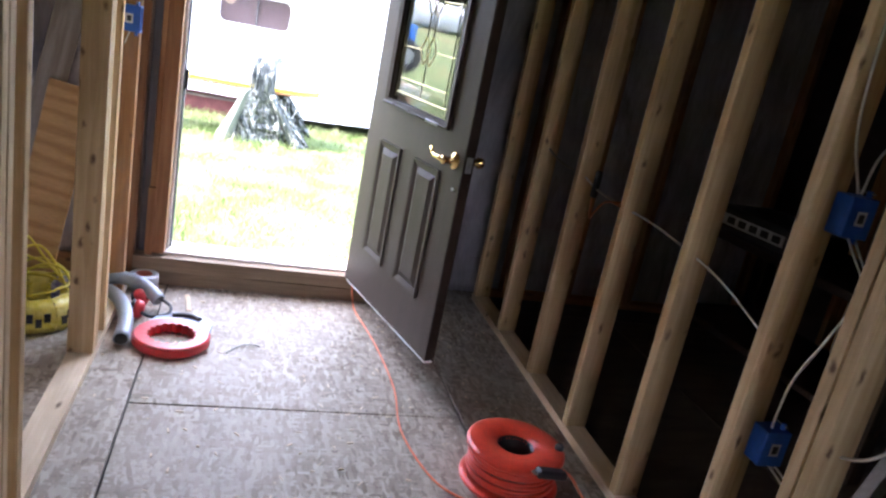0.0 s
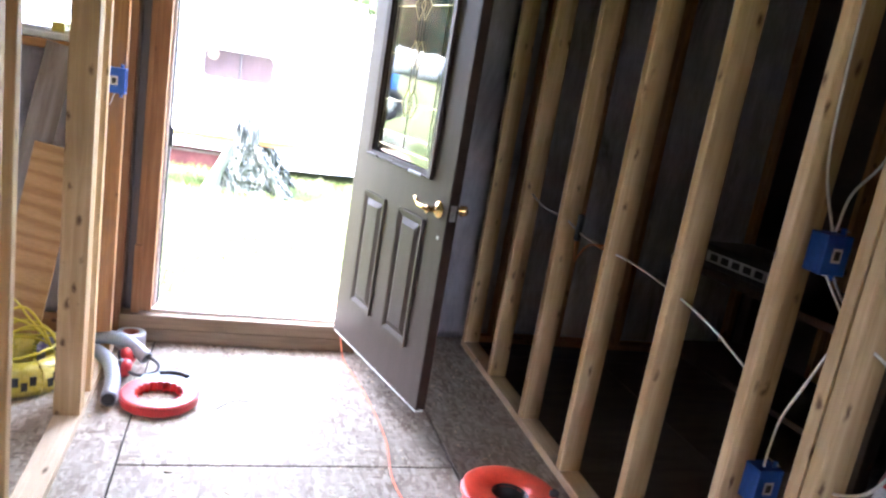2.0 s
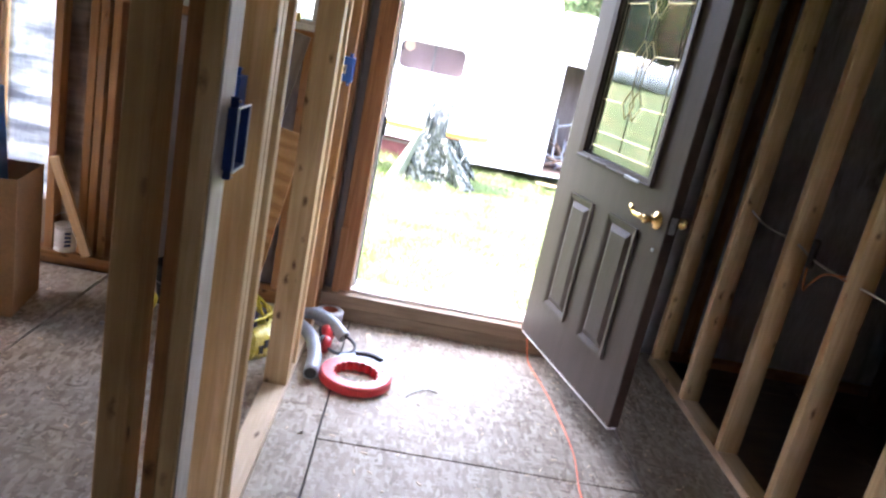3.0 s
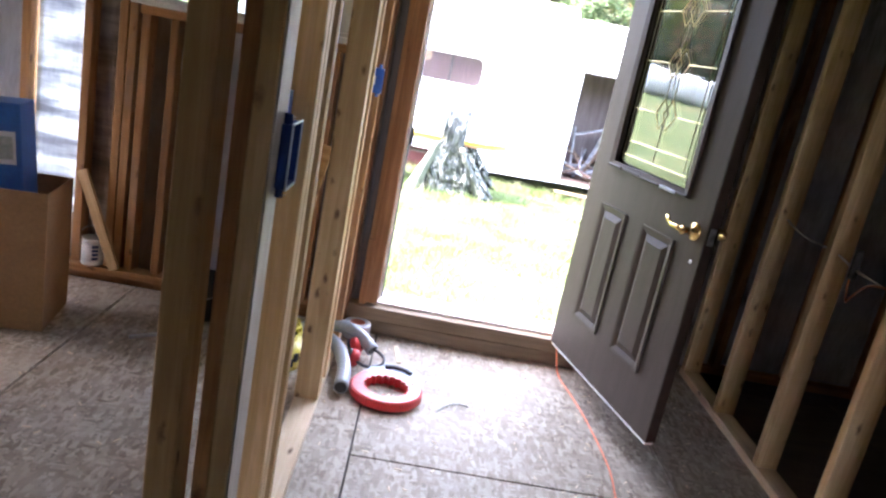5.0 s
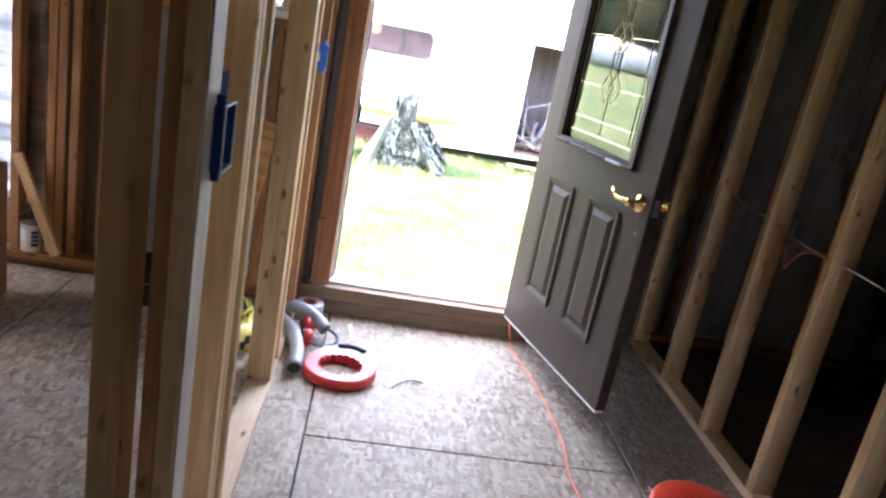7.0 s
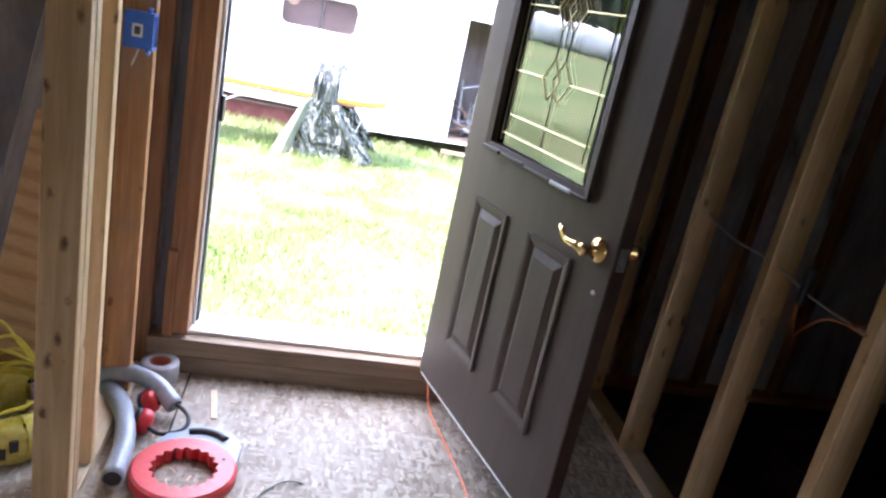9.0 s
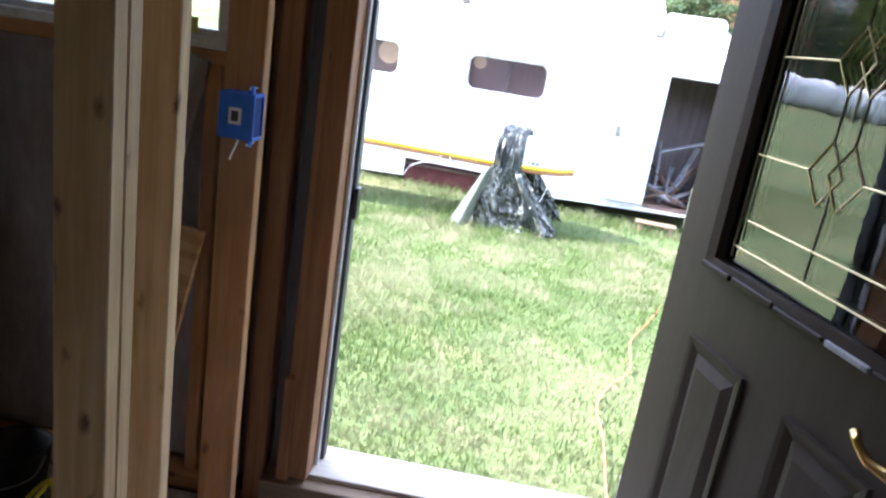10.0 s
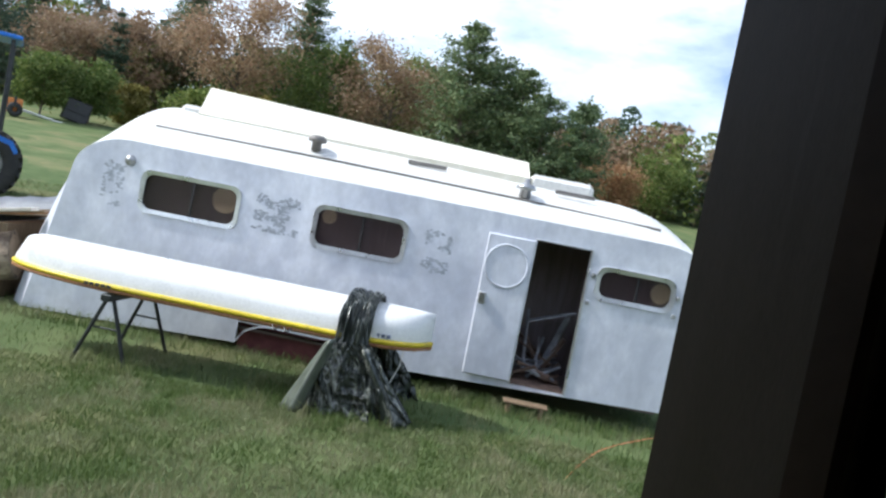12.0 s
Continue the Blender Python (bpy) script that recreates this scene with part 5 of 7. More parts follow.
ORANGE_WIRE = surf("orange_rope", (0.5, 0.16, 0.05), (0.6, 0.22, 0.08), 0.6, rand=0)
tie_ = tube([(1.374, 2.614, 0.935), (1.42, 2.611, 0.938), (1.475, 2.612, 0.94), (1.476, 2.664, 0.942), (1.42, 2.667, 0.938), (1.374, 2.664, 0.935), (1.374, 2.614, 0.935)], 0.004, 6)
tagged(part("cord_tie", tie_, ORANGE_WIRE), "orange cord tied round a stud", "cord")
cable("hanging_cord", [(1.39, 2.67, 0.935), (1.39, 2.76, 0.91), (1.395, 2.83, 0.85), (1.40, 2.86, 0.82), (1.40, 2.88, 0.87), (1.40, 2.885, 0.93)], 0.004, ORANGE_WIRE, "orange cord hanging in a loop between studs", cat="cord")
clamp_b = box(1.385, 1.41, 2.86, 2.885, 0.90, 1.01, 0.006)
tagged(part("spring_clamp", clamp_b, BLACK_PLASTIC), "small black clamp hanging on the cord", "clamp")

# ---- cord reel ----
reel = tagged(holder("cord_reel", pose(1.045, 2.285, 0.0, 0, 0, 20)), "red plastic extension cord reel lying on the floor", "cord reel")
part("flange", lathe([(0.062, 0.128), (0.066, 0.143), (0.155, 0.146), (0.168, 0.141), (0.17, 0.132), (0.162, 0.126), (0.062, 0.122)], 44, closed=True), REEL_RED, reel, smooth=True)
part("flange", lathe([(0.062, 0.004), (0.162, 0.002), (0.172, 0.006), (0.172, 0.014), (0.16, 0.02), (0.062, 0.02)], 44, closed=True), REEL_RED, reel, smooth=True)
part("hub", lathe([(0.062, 0.01), (0.066, 0.01), (0.066, 0.135), (0.062, 0.135)], 32, closed=True), BLACK_PLASTIC, reel, smooth=True)
part("hub_floor", lathe([(0.0, 0.012), (0.06, 0.012), (0.06, 0.02), (0.0, 0.02)], 24), BLACK_PLASTIC, reel)
wound = []
for k in range(28 * 9 + 1):
    a = 2 * math.pi * k / 28
    lay = k / (28 * 9)
    wound.append(((0.148 + 0.006 * math.sin(a * 1.31)) * math.cos(a), (0.148 + 0.006 * math.sin(a * 1.31)) * math.sin(a), 0.027 + 0.092 * lay))
part("wound_cord", tube(wound, 0.0058, 6), REEL_RED, reel, smooth=True)
part("grip_knob", lathe([(0.016, 0.0), (0.016, 0.014), (0.01, 0.02), (0.0, 0.02)], 14), BLACK_PLASTIC, reel, "black knob", pose(0.13, -0.075, 0.144), smooth=True)
clip_ = part("plug", box(-0.03, 0.09, -0.02, 0.02, 0, 0.03, 0.008), BLACK_PLASTIC, reel, "black plug and clip", pose(-0.02, -0.165, 0.128, 0, 12, -8))
part("prong", box(-0.045, -0.03, -0.008, -0.004, 0.01, 0.018), STEEL, clip_)
part("prong", box(-0.045, -0.03, 0.004, 0.008, 0.01, 0.018), STEEL, clip_)
part("cord_end", tube([(0.06, -0.17, 0.14), (0.10, -0.185, 0.11), (0.14, -0.21, 0.05), (0.17, -0.28, 0.01), (0.24, -0.33, 0.007)], 0.005, 7, smooth_path=5), CORD_ORANGE, reel, smooth=True)
cable("extension_cord", [(3.6, 10.2, -0.2), (3.31, 10.0, -0.2), (2.56, 9.3, -0.2), (2.2, 8.85, -0.235), (1.75, 8.0, -0.262), (1.36, 7.0, -0.25), (1.15, 6.48, -0.235), (1.07, 5.98, -0.23), (0.90, 5.65, -0.23), (0.825, 5.4, -0.23), (0.83, 5.1, -0.23), (0.80, 4.7, -0.23), (0.74, 4.25, -0.1), (0.70, 3.98, 0.157), (0.66, 3.84, 0.157), (0.645, 3.755, 0.15), (0.655, 3.70, 0.06), (0.668, 3.634, 0.006), (0.70, 3.42, 0.006), (0.725, 3.2, 0.006), (0.741, 2.86, 0.006), (0.715, 2.56, 0.006), (0.762, 2.30, 0.006), (0.84, 2.18, 0.006), (0.98, 2.11, 0.006)], 0.0039, CORD_ORANGE, "orange extension cord running out over the threshold", cat="extension cord")

# ---- fish tape and small things by the partition ----
ft = tagged(holder("fish_tape", pose(-0.147, 3.15, 0, 0, 0, 25)), "red plastic fish tape case lying flat on the floor", "fish tape")
fb = bmesh.new()
NF = 96
loops = []
for r, z in ((0, 0.002), (1, 0.0), (2, 0.008), (2, 0.036), (1, 0.044), (0, 0.042)):
    row = []
    for k in range(NF):
        a = 2 * math.pi * k / NF
        inner = 0.084 + 0.014 * abs(math.sin(a * 9))
        rad = (inner, 0.143, 0.151)[r]
        row.append(fb.verts.new((rad * math.cos(a), rad * math.sin(a), z)))
    loops.append(row)
for a, b in zip(loops, loops[1:] + loops[:1]):
    for k in range(NF):
        fb.faces.new((a[k], a[(k + 1) % NF], b[(k + 1) % NF], b[k]))
bmesh.ops.recalc_face_normals(fb, faces=fb.faces)
part("case", fb, TAPE_RED, ft)
bracket = bmesh.new()
plate_rows = [[bracket.verts.new((x, y, z)) for x, y in ((-0.13, 0.08), (-0.085, 0.128), (-0.03, 0.148), (0.03, 0.148), (0.085, 0.128), (0.13, 0.08), (0.115, 0.165), (0.08, 0.212), (0.05, 0.224), (-0.05, 0.224), (-0.08, 0.212), (-0.115, 0.165))] for z in (0.006, 0.036)]
bracket.faces.new(plate_rows[0][::-1])
bracket.faces.new(plate_rows[1])
for k in range(12):
    bracket.faces.new((plate_rows[0][k], plate_rows[0][(k + 1) % 12], plate_rows[1][(k + 1) % 12], plate_rows[1][k]))
bmesh.ops.recalc_face_normals(bracket, faces=bracket.faces)
part("handle_bracket", bracket, surf("blue_grey_bracket", (0.22, 0.27, 0.34), (0.29, 0.34, 0.41), 0.4, rand=0), ft, "blue-grey grip plate", pose(0, 0, 0, 0, 0, -38))
grip_ = tube([(-0.06, 0.176, 0.036), (-0.03, 0.192, 0.037), (0.0, 0.196, 0.037), (0.03, 0.192, 0.037), (0.06, 0.176, 0.036)], 0.013, 10, smooth_path=4)
part("handle", grip_, BLACK_PLASTIC, ft, "black ribbed grip", pose(0, 0, 0, 0, 0, -38), smooth=True)
part("screw", lathe([(0.006, 0.0), (0.005, 0.003), (0.0, 0.003)], 10), BLACK_PLASTIC, ft, m=pose(0.118, 0.0, 0.0435))
GREY_PVC = surf("grey_conduit", (0.30, 0.33, 0.36), (0.38, 0.41, 0.44), 0.35, scale=5, rand=0.04)


def elbow(pts, r, label):
    el = tagged(part("conduit_elbow", tube(pts, r, 18, smooth_path=7), GREY_PVC, smooth=True), label, "conduit", "conduit elbows on the floor")
    p, q = Vector(pts[-1]), Vector(pts[-2])
    d = (p - q).normalized()
    # black disc on the solid end, for the shade inside a hollow pipe
    part("dark_bore", tube([p - d * 0.001, p + d * 0.0015], r * 0.82, 16), BLACK_PLASTIC, el, "black disc painted as the shaded bore")
    return el


elbow([(-0.50, 3.56, 0.04), (-0.435, 3.50, 0.05), (-0.375, 3.38, 0.055), (-0.335, 3.23, 0.05), (-0.328, 3.08, 0.036)], 0.03, "grey plastic conduit elbow with a black disc painted as the shaded bore")
elbow([(-0.62, 3.52, 0.05), (-0.50, 3.548, 0.085), (-0.40, 3.545, 0.105), (-0.31, 3.515, 0.09), (-0.235, 3.455, 0.05)], 0.03, "grey plastic conduit elbow lying across another")
TAPE_PALE = surf("pale_tape_roll", (0.46, 0.47, 0.48), (0.56, 0.57, 0.58), 0.4, rand=0)
roll = tagged(holder("tape_roll", pose(-0.335, 3.71, 0.0)), "pale duct tape roll with a brown core on the floor", "tape roll")
part("tape", lathe([(0.037, 0.0), (0.063, 0.0), (0.066, 0.004), (0.066, 0.066), (0.063, 0.07), (0.037, 0.07)], 36, closed=True), TAPE_PALE, roll, smooth=True)
part("core", lathe([(0.034, 0.001), (0.037, 0.001), (0.037, 0.071), (0.034, 0.071)], 30, closed=True), surf("red_brown_card", (0.36, 0.10, 0.06), (0.44, 0.14, 0.08), 0.7, rand=0), roll, "red-brown card core", smooth=True)
muffs = tagged(holder("ear_muffs", pose(-0.30, 3.42, 0.0, 0, 0, -20)), "red ear muffs with a black band lying on the floor", "ear muffs")
for x, y, z, ry in ((-0.04, 0.045, 0.045, 62), (0.0, -0.055, 0.042, 100)):
    cup = part("cup", lathe([(0.0, 0.036), (0.026, 0.034), (0.038, 0.022), (0.041, 0.0), (0.036, -0.004), (0.0, -0.004)], 24), TAPE_RED, muffs, "", pose(x, y, z, 0, ry, 15), smooth=True)
    part("cushion", lathe([(0.018, -0.02), (0.034, -0.02), (0.038, -0.012), (0.036, -0.004), (0.018, -0.004)], 24, closed=True), BLACK_PLASTIC, cup, smooth=True)
part("headband", tube([(-0.02, 0.04, 0.05), (0.05, 0.06, 0.055), (0.12, 0.02, 0.05), (0.13, -0.03, 0.035), (0.08, -0.075, 0.03), (0.02, -0.07, 0.04)], 0.007, 8, smooth_path=6), BLACK_PLASTIC, muffs, smooth=True)
cable("wire_offcut", [(0.075, 3.085, 0.003), (0.10, 3.125, 0.004), (0.14, 3.158, 0.008), (0.175, 3.168, 0.008), (0.205, 3.165, 0.003)], 0.003, surf("grey_green_wire", (0.26, 0.27, 0.22), (0.36, 0.36, 0.3), 0.5, rand=0), "short curved offcut of wire on the floor", cat="wire")
cable("wire_offcut", [(-0.25, 3.335, 0.004), (-0.19, 3.36, 0.004), (-0.14, 3.36, 0.004), (-0.12, 3.4, 0.004)], 0.0035, CABLE_WHITE, "short white wire beside the ear muffs", cat="wire")
tagged(part("wood_sliver", box(-0.011, 0.011, 0, 0.185, 0, 0.006, 0.0015), PINE_PLATE, m=pose(-0.108, 3.475, 0, 0, 0, 8)), "thin pale sliver of wood on the floor", "wood scrap")
r3 = random.Random(21)
sbm = bmesh.new()
for k in range(420):
    x, y = (r3.uniform(-0.38, 1.33), r3.uniform(0.9, 3.7)) if k % 3 else (r3.uniform(-2.3, -0.6), r3.uniform(1.8, 3.7))
    a, w, h = r3.uniform(0, 3.14), r3.uniform(0.004, 0.014), r3.uniform(0.001, 0.003)
    c, s = math.cos(a), math.sin(a)
    q = [sbm.verts.new((x + u * c - v * s, y + u * s + v * c, z)) for z in (0.0006, 0.0006 + h) for u, v in ((-w, -h), (w, -h), (w, h), (-w, h))]
    for f in ((0, 1, 2, 3), (4, 5, 6, 7), (0, 1, 5, 4), (1, 2, 6, 5), (2, 3, 7, 6), (3, 0, 4, 7)):
        sbm.faces.new([q[i] for i in f])
bmesh.ops.recalc_face_normals(sbm, faces=sbm.faces)
tagged(part("wood_chips", sbm, PINE_PLATE), "scattered pale wood chips and splinters on the floor", "wood chips", kind="stuff")

# yellow cable in its wrapper
coil = tagged(holder("cable_coil", pose(-0.70, 3.31, 0)), "loose coil of yellow cable in a printed yellow wrapper", "cable coil")
YELLOW = surf("yellow_cable", (0.62, 0.5, 0.03), (0.72, 0.6, 0.06), 0.4, rand=0.1)
for k in range(14):
    rr = 0.14 + r3.uniform(-0.02, 0.03)
    zc, tilt, ph = 0.03 + 0.008 * k, r3.uniform(-0.03, 0.035), r3.uniform(0, 6)
    part("turn", tube([(rr * math.cos(2 * math.pi * i / 30) + 0.008 * math.sin(3 * i), rr * math.sin(2 * math.pi * i / 30), zc + tilt * math.sin(2 * math.pi * i / 30 + ph)) for i in range(31)], 0.0055, 6), YELLOW, coil, smooth=True)
for pts in ([(-0.13, -0.02, 0.1), (-0.10, 0.06, 0.22), (-0.02, 0.1, 0.27), (0.05, 0.08, 0.22), (0.12, 0.04, 0.1)], [(-0.14, -0.05, 0.08), (-0.15, 0.08, 0.2), (-0.08, 0.15, 0.29), (0.0, 0.15, 0.2), (0.1, 0.1, 0.1)], [(-0.12, 0.0, 0.1), (0.0, 0.05, 0.2), (0.1, 0.05, 0.19), (0.16, -0.02, 0.1)],
            [(-0.19, -0.08, 0.02), (-0.2, 0.02, 0.13), (-0.13, 0.1, 0.26), (-0.08, 0.06, 0.24), (-0.12, -0.05, 0.12), (-0.08, -0.13, 0.09)], [(-0.2, -0.03, 0.015), (-0.17, -0.1, 0.12), (-0.1, 0.02, 0.24), (-0.02, 0.12, 0.2), (0.08, 0.13, 0.13)], [(-0.16, 0.06, 0.06), (-0.06, 0.16, 0.18), (0.06, 0.15, 0.17), (0.15, 0.05, 0.11), (0.13, -0.08, 0.12)]):
    part("loose_turn", tube(pts, 0.0055, 6, smooth_path=6), YELLOW, coil, smooth=True)
WRAP_Y = surf("yellow_wrapper", (0.70, 0.57, 0.04), (0.82, 0.72, 0.22), 0.3, scale=25, rand=0.05, bump=0.5)
WRAP_V = surf("violet_print", (0.12, 0.09, 0.3), (0.5, 0.48, 0.62), 0.35, scale=30, rand=0.05, bump=0.4)
for a0, span, m_ in ((198, 40, WRAP_Y), (240, 22, WRAP_V), (264, 44, WRAP_Y), (310, 40, WRAP_Y), (40, 26, WRAP_V), (75, 40, WRAP_Y)):
    wb_ = bmesh.new()
    prof = [(0.108, 0.005), (0.182, 0.004), (0.198, 0.04), (0.192, 0.1), (0.152, 0.135), (0.105, 0.11)]
    ringsw = []
    for i in range(9):
        a = radians(a0 + span * i / 8)
        ringsw.append([wb_.verts.new(((r + 0.016 * noise.noise((i * 0.9, r * 40, a0))) * math.cos(a), (r + 0.008 * noise.noise((i, z * 40, a0))) * math.sin(a), z)) for r, z in prof])
    for a, b in zip(ringsw, ringsw[1:]):
        for k in range(len(prof)):
            j = (k + 1) % len(prof)
            wb_.faces.new((a[k], a[j], b[j], b[k]))
    bmesh.ops.recalc_face_normals(wb_, faces=wb_.faces)
    wr = part("wrapper", wb_, m_, coil, "crumpled printed wrapper", smooth=True)
    for k in range(4):
        a = radians(a0 + span * (0.2 + 0.2 * k))
        part("print_bar", box(-0.011, 0.011, -0.004, 0.004, 0, 0.035), INK, wr, m=pose(0.197 * math.cos(a), 0.197 * math.sin(a), 0.035 + 0.02 * (k % 2), 0, 0, math.degrees(a) + 90))

# boards leaning in the side room
tagged(part("plywood_offcut", box(-0.095, 0.095, -0.009, 0.009, 0, 0.92, 0.0015), PLY, m=pose(-0.80, 3.56, 0.0, -9, 7.5, -6)), "orange-grained plywood strip leaning on the wall studs", "plywood")
tagged(part("weathered_board", box(-0.06, 0.06, -0.012, 0.012, 0, 1.35, 0.003), surf("weathered_grey_board", (0.22, 0.19, 0.17), (0.34, 0.31, 0.29), 0.8, scale=5, stretch=(6, 6, 0.7), rand=0), m=pose(-0.93, 3.66, 0.0, -3, 11, 8)), "weathered grey board leaning across the wall studs", "board")
# carton with a blue box on it
CARD = surf("brown_cardboard", (0.30, 0.165, 0.07), (0.37, 0.215, 0.10), 0.8, scale=4, fine=60, rand=0.03, dirt_or_sheen=(0.3, 0.17, 0.085))
carton = tagged(holder("cardboard_carton", pose(-1.79, 3.30, 0, 0, 0, 10)), "tall open brown cardboard carton on the floor", "carton")
for x0, x1, y0, y1 in ((-0.2, 0.2, -0.16, -0.156), (-0.2, 0.2, 0.156, 0.16), (-0.2, -0.196, -0.156, 0.156), (0.196, 0.2, -0.156, 0.156)):
    part("side", box(x0, x1, y0, y1, 0.002, 0.58, 0.001), CARD, carton)
part("base", box(-0.196, 0.196, -0.156, 0.156, 0, 0.006), CARD, carton)
part("contents", box(-0.19, 0.19, -0.15, 0.15, 0.006, 0.44, 0.01), surf("dark_stuffing", (0.06, 0.045, 0.035), (0.11, 0.085, 0.07), 0.9, rand=0), carton)
blue = tagged(holder("blue_box", pose(-1.87, 3.33, 0.441, 0, -4, 12)), "blue printed box standing in the carton", "box")
part("body", box(-0.15, 0.15, -0.09, 0.09, 0, 0.44, 0.004), surf("blue_card", (0.02, 0.10, 0.34), (0.03, 0.15, 0.44), 0.45, rand=0), blue)
part("label", box(0.06, 0.13, -0.0915, -0.09, 0.2, 0.33), LABEL_WHITE, blue, "white label")
part("picture", box(0.07, 0.12, -0.0925, -0.0915, 0.22, 0.31), surf("faded_print", (0.3, 0.36, 0.3), (0.5, 0.5, 0.45), 0.6, scale=30, rand=0), blue)
can = tagged(holder("paint_can", pose(-1.678, 3.848, 0.0765)), "small white paint can with blue label on the plate", "can")
part("body", lathe([(0.05, 0.0), (0.052, 0.003), (0.05, 0.006), (0.05, 0.125), (0.053, 0.128), (0.05, 0.132), (0.044, 0.128), (0.0, 0.127)], 32), surf("white_can_paint", (0.62, 0.62, 0.6), (0.72, 0.72, 0.7), 0.35, rand=0, dirt_or_sheen=(0.4, 0.4, 0.38)), can, smooth=True)
part("label", lathe([(0.0503, 0.02), (0.0508, 0.02), (0.0508, 0.11), (0.0503, 0.11)], 32, closed=True), LABEL_WHITE, can, smooth=True)
for k in range(4):
    part("print_bar", box(-0.014, 0.014, -0.0525, -0.0495, 0.03 + 0.02 * k, 0.042 + 0.02 * k), BLUE_DARK, can, m=pose(0, 0, 0, 0, 0, 35))
part("handle", tube([(0.052, 0, 0.11), (0.058, 0.0, 0.16), (0.0, 0.0, 0.19), (-0.058, 0.0, 0.16), (-0.052, 0, 0.11)], 0.002, 6, smooth_path=4), STEEL, can)
tagged(part("wood_stake", box(-0.024, 0.024, -0.01, 0.01, 0, 0.5, 0.002), PINE, m=pose(-1.55, 3.80, 0.078, 0, -21, 0)), "short pale pine stake leaning on a stud", "stake")
bucket = tagged(holder("bucket", pose(-1.06, 3.62, 0)), "small dark metal pail on the floor", "pail")
part("body", lathe([(0.075, 0.0), (0.095, 0.19), (0.1, 0.195), (0.096, 0.2), (0.09, 0.19), (0.07, 0.01), (0.0, 0.008)], 28), IRON, bucket, smooth=True)
part("bail", tube([(0.095, 0, 0.18), (0.09, -0.06, 0.14), (0.0, -0.115, 0.12), (-0.09, -0.06, 0.14), (-0.095, 0, 0.18)], 0.003, 6, smooth_path=4), STEEL, bucket)
bar = tagged(holder("bar_clamp", pose(-1.16, 3.3, 0, 0, 0, 40)), "yellow handled bar clamp on the floor", "clamp")
part("bar", box(-0.1, 0.1, -0.006, 0.006, 0.01, 0.024, 0.002), STEEL, bar)
part("grip", tube([(0.05, 0, 0.018), (0.09, 0.0, 0.05), (0.12, 0, 0.11), (0.09, 0, 0.14)], 0.014, 8, smooth_path=4), YELLOW, bar, "yellow grip", smooth=True)

# ---- dark room: ladder, pole, bench ----
ALUM = surf("ladder_aluminium", (0.55, 0.56, 0.58), (0.66, 0.67, 0.69), 0.35, 0.7, rand=0.03)
RED_FIT = surf("red_fitting", (0.45, 0.03, 0.03), (0.55, 0.05, 0.045), 0.4, rand=0)
ladder = tagged(holder("stepladder", pose(0, 0, 0)), "aluminium folding ladder with red joints standing in the dark room", "ladder")
A0, A1 = Vector((2.04, 1.9, 0.0)), Vector((2.52, 1.9, 1.36))
for dy in (0.0, -0.46):
    rail = part("rail", tube([A0 + Vector((0, dy, 0)), A1 + Vector((0, dy, 0))], 0.033, 4), ALUM, ladder)
    for h in (0.06, 0.42, 0.75):
        p = A0.lerp(A1, h / 1.36) + Vector((0, dy, 0))
        part("joint", tube([p - Vector((0.01, 0, 0.028)), p + Vector((0.01, 0, 0.028))], 0.042, 6), RED_FIT, rail, "red plastic joint")
        part("pin", tube([p + Vector((-0.045, 0, 0.07)), p + Vector((-0.03, 0, 0.07))], 0.008, 6), BLACK_PLASTIC, rail)
for h in (0.4, 0.72, 1.04, 1.3):
    p = A0.lerp(A1, h / 1.36)
    part("rung", box(p.x - 0.02, p.x + 0.02, p.y - 0.46, p.y, p.z - 0.014, p.z + 0.014, 0.005), ALUM, ladder)
pole = tagged(part("red_pole", tube([(2.05, 1.36, 0.0), (1.93, 1.37, 0.5), (1.83, 1.39, 0.9), (1.79, 1.4, 1.3), (1.76, 1.4, 1.7)], 0.016, 10, smooth_path=5), surf("red_pole_paint", (0.6, 0.05, 0.03), (0.7, 0.08, 0.05), 0.4, rand=0), smooth=True), "long red pole leaning in the dark room", "pole")
bench = tagged(holder("workbench", pose(2.75, 3.1, 0, 0, 0, 4)), "dark wooden workbench with clutter on it", "workbench")
DARK_WOOD = timber("dark_bench_wood", (0.07, 0.045, 0.03), (0.035, 0.022, 0.016), rand=0.1)
part("top", box(-0.3, 0.35, -0.8, 0.62, 0.68, 0.72, 0.004), DARK_WOOD, bench)
for x, y in ((-0.26, -0.75), (0.3, -0.75), (-0.26, 0.57), (0.3, 0.57)):
    part("leg", box(x - 0.035, x + 0.035, y - 0.035, y + 0.035, 0, 0.68, 0.003), DARK_WOOD, bench)
part("shelf", box(-0.26, 0.3, -0.75, 0.57, 0.2, 0.23, 0.003), DARK_WOOD, bench)
tool = tagged(holder("tool_case", pose(2.58, 3.28, 0.7205, 0, 0, 8)), "black tool case with a white printed panel on the bench", "tool case")
part("body", box(-0.09, 0.3, -0.25, 0.28, 0, 0.12, 0.015, segs=2), BLACK_PLASTIC, tool)
pan = part("printed_panel", box(-0.0925, -0.09, -0.2, 0.2, 0.03, 0.085), LABEL_WHITE, tool, "white printed panel")
for k in range(5):
    part("print_bar", box(-0.0935, -0.0925, -0.18 + 0.075 * k, -0.13 + 0.075 * k, 0.04, 0.075), INK, pan)

# ---- grass blades ----
gr = np.random.default_rng(4)


